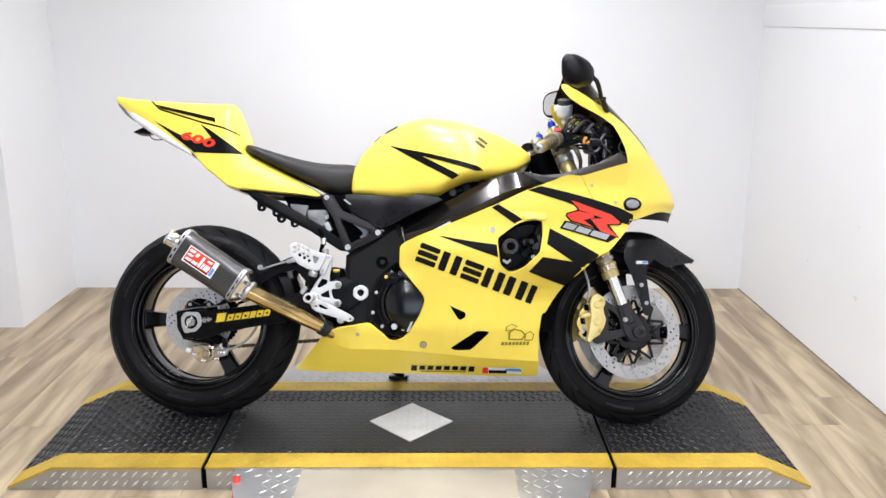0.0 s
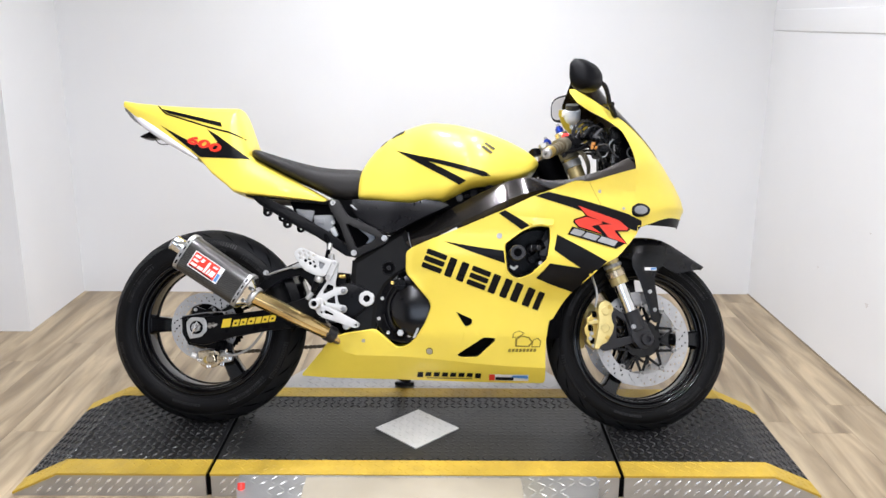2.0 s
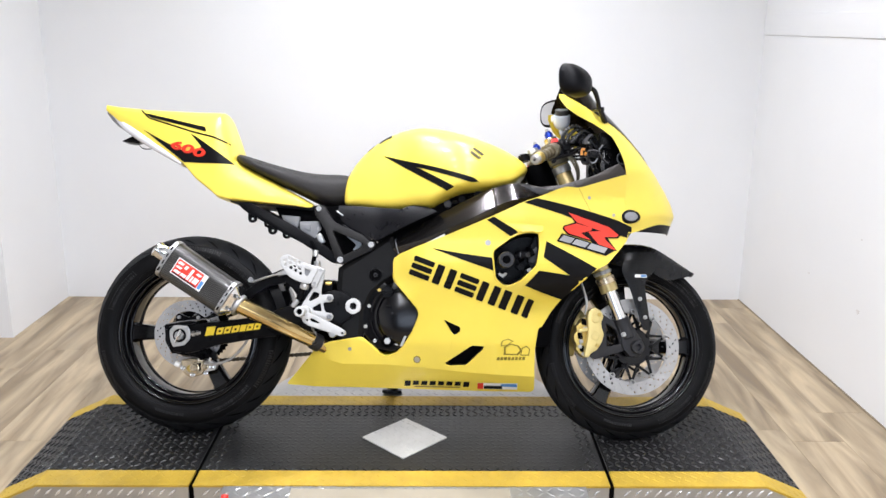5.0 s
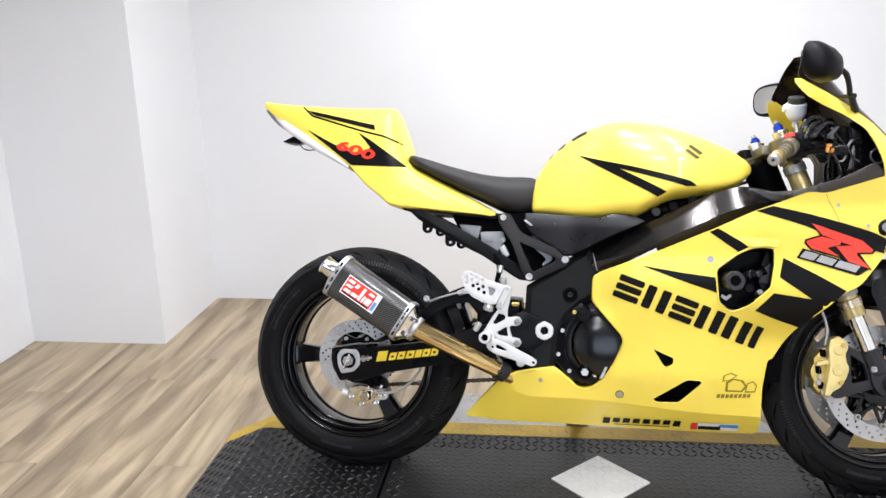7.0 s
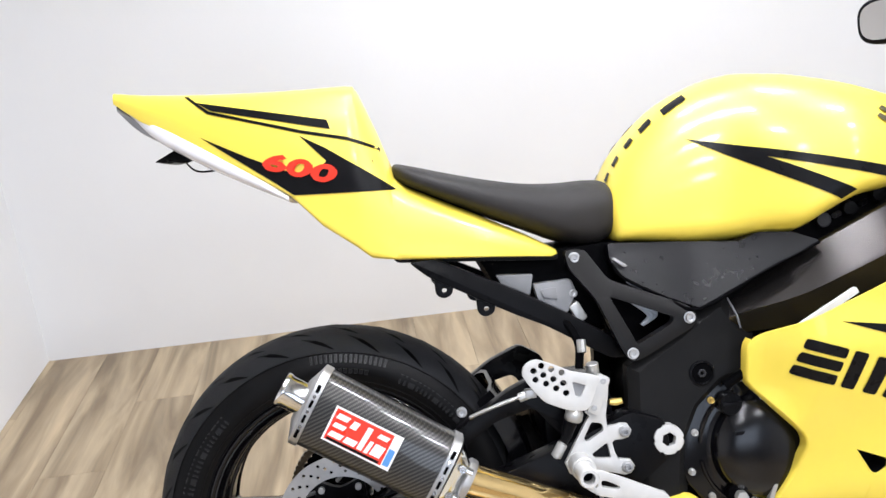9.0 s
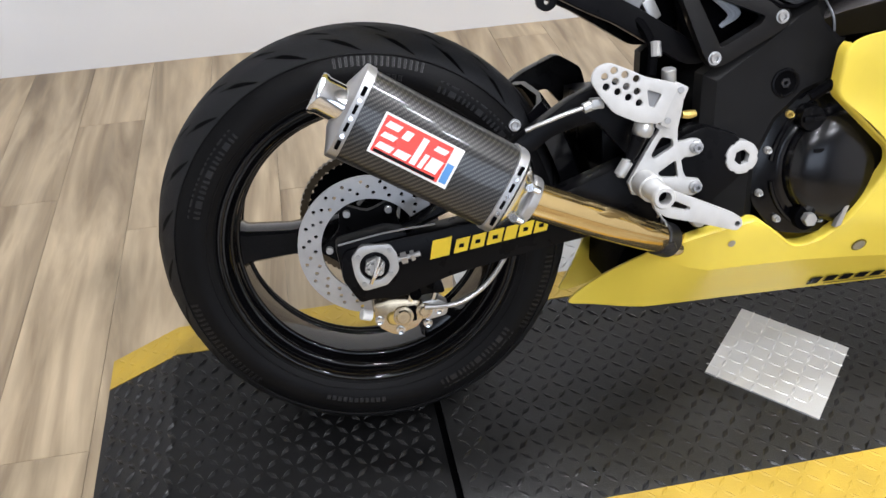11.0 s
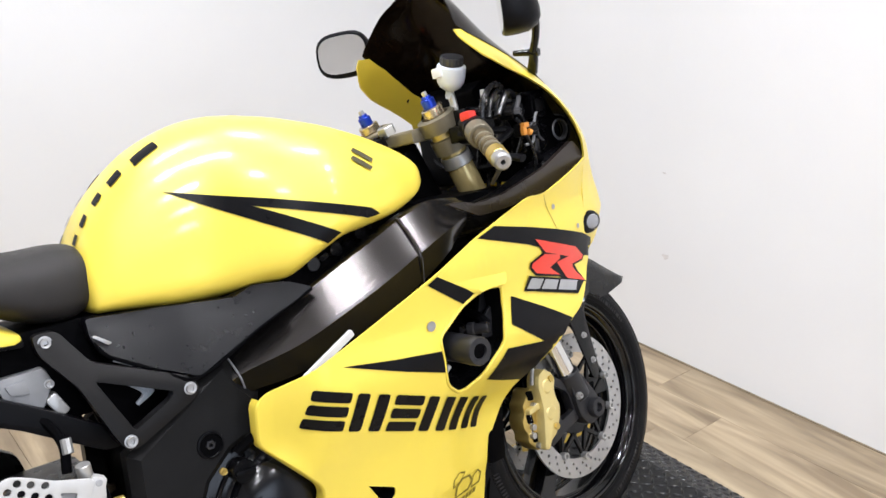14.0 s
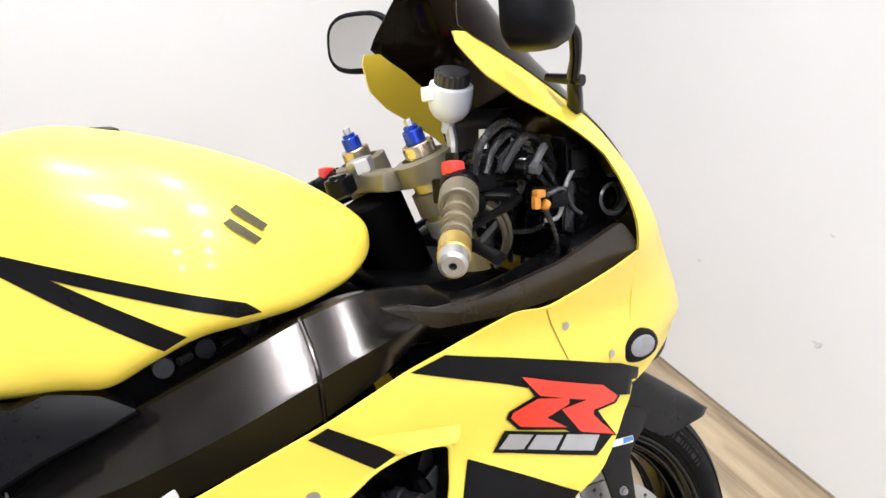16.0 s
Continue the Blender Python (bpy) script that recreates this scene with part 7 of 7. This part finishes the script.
part("bulb_socket", lathe([(0.0005, 0.004), (0.008, 0.004), (0.010, 0.008), (0.0155, 0.010), (0.0155, 0.020), (0.0005, 0.020)], (0.661, -0.184, 0.886), 20), CABLE, bike)
part("bracket_rim", sweep([(q.x, -0.187, q.y) for q in ARCH[2:22]], 0.0022, 6, 1), RELAY_DARK, bike)
part("connector", merge(box(0.524, 0.536, -0.244, -0.232, 0.900, 0.909, 0.003), box(0.522, 0.530, -0.243, -0.233, 0.887, 0.902, 0.003), barrel((0.534, -0.240, 0.893), (0.540, -0.240, 0.890), 0.006, 8)), ORANGE, bike, "orange wiring connector")
for k in range(3):
    part("loom", sweep([(0.500, -0.205 + 0.012 * k, 0.930 + 0.012 * k), (0.535, -0.200 + 0.012 * k, 0.968 - 0.012 * k), (0.575, -0.180, 0.945 - 0.02 * k), (0.600, -0.160, 0.900 - 0.02 * k), (0.600, -0.130, 0.850)], 0.0060 - 0.001 * k, 8), CABLE, bike, "black wiring loom")
part("wire", sweep([(0.555, -0.205, 0.869), (0.574, -0.206, 0.874), (0.586, -0.205, 0.913), (0.610, -0.195, 0.935), (0.625, -0.180, 0.930)], 0.0028, 8), RELAY_GREY, bike, "grey wire")
part("wire", sweep([(0.535, -0.228, 0.895), (0.552, -0.222, 0.872), (0.566, -0.215, 0.840), (0.570, -0.200, 0.812)], 0.0032, 8), CABLE, bike)
part("wire", sweep([(0.545, -0.232, 0.902), (0.575, -0.215, 0.905), (0.600, -0.195, 0.880), (0.622, -0.185, 0.868)], 0.0026, 8), RELAY_DARK, bike)
part("plug_block", merge(box(0.548, 0.582, -0.215, -0.185, 0.884, 0.908, 0.004), box(0.556, 0.574, -0.222, -0.212, 0.890, 0.902, 0.002)), PLASTIC_BLACK, bike, "black plug block")
part("relay_box", merge(box(0.588, 0.622, -0.200, -0.160, 0.915, 0.965, 0.006), box(0.592, 0.616, -0.206, -0.198, 0.925, 0.950, 0.003)), SATIN_BLACK, bike, "black relay box")
for k in range(3):
    part("loom", sweep([(0.470 + 0.012 * k, -0.196 - 0.006 * k, 0.928), (0.478 + 0.014 * k, -0.200, 0.962 - 0.008 * k), (0.508 + 0.008 * k, -0.196, 0.984 - 0.012 * k), (0.536, -0.184, 0.974 - 0.014 * k), (0.548, -0.160, 0.935 - 0.012 * k)], 0.0054 - 0.0006 * k, 8), CABLE, bike)
part("gauge_case", merge(box(0.560, 0.594, -0.165, -0.110, 0.930, 0.968, 0.006), lathe([(0.010, 0.0), (0.0125, 0.001), (0.0125, 0.010), (0.010, 0.010)], (0.577, -0.170, 0.950), 20)), GAUGE_REFLECTION, bike, "dark gauge housing with a yellow reflection in its colour")
part("hose_pin", merge(barrel((0.484, -0.192, 0.958), (0.485, -0.192, 0.978), 0.0048, 12), barrel((0.484, -0.192, 0.956), (0.484, -0.192, 0.962), 0.0070, 6)), ALU, bike)
part("stay_plate", slab(rounded([(0.598, 0.912), (0.618, 0.914), (0.626, 0.868), (0.612, 0.846), (0.590, 0.852)], 0.005, 2), -0.190, -0.182, 0.002, [circle(0.610, 0.862, 0.004, 10)]), CABLE, bike)
part("wire_knot", merge(barrel((0.566, -0.212, 0.846), (0.580, -0.212, 0.838), 0.008, 12), barrel((0.572, -0.214, 0.850), (0.574, -0.205, 0.830), 0.006, 10)), DARK, bike)
for k in range(2):
    front("throttle_cable", sweep([(0.466 + 0.008 * k, -0.190, 0.885), (0.482 + 0.010 * k, -0.196, 0.868), (0.502 + 0.006 * k, -0.180, 0.836), (0.512, -0.140, 0.800)], 0.0038, 8), BRONZE, "brown throttle cable")
front("master_body", merge(barrel((0.470, -0.150, 0.935), (0.505, -0.215, 0.925), 0.013, 16), barrel((0.500, -0.205, 0.926), (0.512, -0.228, 0.922), 0.0165, 16), box(0.452, 0.486, -0.165, -0.125, 0.905, 0.945, 0.006)), GLOSS_BLACK, "gloss black brake master cylinder")
front("banjo", merge(barrel((0.508, -0.222, 0.922), (0.516, -0.238, 0.919), 0.0075, 6), sweep([(0.512, -0.230, 0.922), (0.535, -0.222, 0.945), (0.548, -0.190, 0.935), (0.545, -0.14, 0.88)], 0.0050, 8)), RELAY_DARK, "brake hose banjo")
part("fork_shroud", slab(rounded([(0.38, 0.80), (0.56, 0.80), (0.64, 0.66), (0.58, 0.56), (0.50, 0.56), (0.40, 0.70)], 0.02), -0.14, 0.14, 0.01), DARK, bike)
part("radiator", slab(rounded([(0.430, 0.56), (0.470, 0.56), (0.440, 0.30), (0.40, 0.30)], 0.008), -0.15, 0.15, 0.003), DARK, bike)
part("belly_pan", slab(rounded([(-0.24, 0.174), (-0.10, 0.162), (0.385, 0.162), (0.385, 0.19), (-0.10, 0.19), (-0.24, 0.194)], 0.006), -0.060, 0.060, 0.003), YELLOW, bike)

# front fender: wide over the tyre before the fork, narrow between its legs
rings = []
for a in [radians(d) for d in (49, 49.4, 50, 51, 53)] + list(np.linspace(radians(56), radians(146), 20)):
    round_off = (0.55, 0.76, 0.9, 0.97, 1.0)[len(rings)] if len(rings) < 5 else 1.0
    wide = (0.108 - 0.036 * smooth01(radians(92), radians(112), a)) * round_off
    top = 0.331 - 0.019 * smooth01(radians(84), radians(60), a) + 0.006 * smooth01(radians(56), radians(44), a)
    low = top - 0.010 - 0.055 * smooth01(radians(47), radians(68), a) * smooth01(radians(120), radians(92), a) - 0.018 * smooth01(radians(43), radians(60), a)
    sec = []
    for y, r in ((-1.0, low), (-0.99, low + 0.6 * (top - low)), (-0.90, top - 0.008), (-0.70, top - 0.002), (0, top), (0.70, top - 0.002), (0.90, top - 0.008), (0.99, low + 0.6 * (top - low)), (1.0, low),
                 (0.96, low), (0.94, low + 0.6 * (top - low)), (0.85, top - 0.013), (0.66, top - 0.007), (0, top - 0.005), (-0.66, top - 0.007), (-0.85, top - 0.013), (-0.94, low + 0.6 * (top - low)), (-0.96, low)):
        sec.append(FW + Vector((r * math.cos(a), y * wide, r * math.sin(a))))
    rings.append(sec)
fender = front("front_fender", skin(rings), FENDER, "dark grey front fender", smooth=65)
for s in (-1, 1):
    front("fender_leg", slab(rounded([(0.668, 0.570), (0.730, 0.574), (0.772, 0.560), (0.770, 0.535), (0.746, 0.512), (0.738, 0.494), (0.742, 0.460), (0.754, 0.372), (0.748, 0.348), (0.730, 0.350), (0.716, 0.400), (0.690, 0.480), (0.662, 0.535)], 0.014), s * 0.1125, s * 0.107, 0.002), FENDER, parent=fender)
    if s < 0:
        front("fender_sticker", slab(rounded([(0.705, 0.526), (0.744, 0.526), (0.744, 0.516), (0.705, 0.516)], 0.002, 2), -0.1140, -0.1130, 0), DECAL_WHITE, "small white sticker", fender)
        front("fender_sticker", slab([(0.725, 0.525), (0.743, 0.525), (0.743, 0.519), (0.725, 0.517)], -0.1146, -0.1138, 0), DECAL_BLUE, "", fender)
        for x, z in ((0.722, 0.448), (0.738, 0.390)):
            front("fender_bolt", bolt(x, z, -0.1128, 0.006), STEEL, parent=fender)

# mirrors, each turned in towards the rider
for s in (-1, 1):
    c = Vector((0.500, -0.286, 1.106)) if s < 0 else Vector((0.503, 0.274, 1.117))
    back, wide = Vector((math.cos(radians(38)), s * math.sin(radians(38)), 0)), Vector((-s * math.sin(radians(38)), math.cos(radians(38)), 0))

    def oval(dx, wy, wz, up, n=28):
        pts = []
        for i in range(n):
            x, z = math.cos(2 * math.pi * i / n), math.sin(2 * math.pi * i / n)
            pts.append(c + back * dx + wide * (wy * math.copysign(abs(x) ** 0.65, x)) + Vector((0, 0, up + wz * math.copysign(abs(z) ** 0.7, z))))
        return pts
    mir = part("mirror", skin([oval(-0.022, 0.056, 0.041, 0.0), oval(-0.022, 0.061, 0.046, 0.0), oval(-0.017, 0.063, 0.049, 0), oval(0.002, 0.061, 0.047, -0.002), oval(0.022, 0.050, 0.039, -0.008), oval(0.037, 0.034, 0.026, -0.013), oval(0.043, 0.014, 0.011, -0.017)]), PLASTIC_BLACK, bike, "black mirror housing", smooth=60)
    bm = bmesh.new()
    bm.faces.new([bm.verts.new(p) for p in oval(-0.0226, 0.0555, 0.0405, 0.0)])
    part("mirror_glass", bm, MIRROR, mir, "mirror glass", smooth=0)
    part("mirror_stem", sweep([c + Vector((0.046, -s * 0.004, -0.022)), Vector((0.560, s * 0.271, 1.074)), Vector((0.571, s * 0.254, 1.052)), Vector((0.578, s * 0.236, 1.032))], [0.0065, 0.0075, 0.0068, 0.0075], 12), GLOSS_BLACK, mir)
    part("mirror_foot", merge(sweep([Vector((0.588, s * 0.240, 1.028)), Vector((0.578, s * 0.218, 1.031)), Vector((0.567, s * 0.196, 1.034))], [0.0070, 0.0062, 0.0052], 12), sweep([Vector((0.582, s * 0.232, 1.030)), Vector((0.590, s * 0.220, 1.016)), Vector((0.602, s * 0.200, 0.998))], [0.008, 0.009, 0.010], 14)), GLOSS_BLACK, mir)

# the tail unit stands a little further back and higher
TAIL_PARTS = ("rider_seat", "tail_cowl", "tail_side", "stripe", "size_mark", "tail_lens", "tail_light", "plate_bracket", "subframe_rail", "lug", "under_tray")
for ob in [o for o in bike.children if o.name.split(".")[0] in TAIL_PARTS]:
    for v in ob.data.vertices:
        f = smooth01(-0.32, -0.58, v.co.x)
        if f:
            v.co.z += f * (0.011 + 0.006 * smooth01(-0.6, -1.0, v.co.x)) * smooth01(0.75, 0.88, v.co.z)
            v.co.x -= 0.013 * f

# side stand on the far side
part("side_stand", merge(sweep([(-0.13, 0.13, 0.27), (-0.10, 0.22, 0.15), (-0.07, 0.325, 0.110)], 0.013, 12), box(-0.115, -0.045, 0.30, 0.355, 0.096, 0.106, 0.004)), SATIN_BLACK, bike, "black side stand")

# ---- floor boards ----
BOARD_W, BOARD_L = 0.182, 1.22


def board(v0, v1):
    """A plank of the given length, lying from v0 to v1."""
    bm = box(0.0005, BOARD_W - 0.0005, 0.0005, v1 - v0 - 0.0005, -0.004, 0.0, 0.0006)
    me = bpy.data.meshes.new("plank")
    bm.to_mesh(me)
    bm.free()
    me.materials.append(PLANK)
    return me


whole = board(0, BOARD_L)
rng = random.Random(7)
u = LEFT - 0.1
while u < RIGHT + 0.09:
    v = NEAR - BOARD_L * rng.random()
    while v < BACK:
        v0, v1 = max(v, NEAR - 0.005), min(v + BOARD_L, BACK + 0.005)
        if v1 - v0 > 0.01:
            ob = new("plank", whole if v1 - v0 > BOARD_L - 0.001 else board(v0, v1))
            ob.parent = FLOOR_SUB
            ob.matrix_world = TURNED @ pose(u, v0, 0)
        v += BOARD_L
    u += BOARD_W
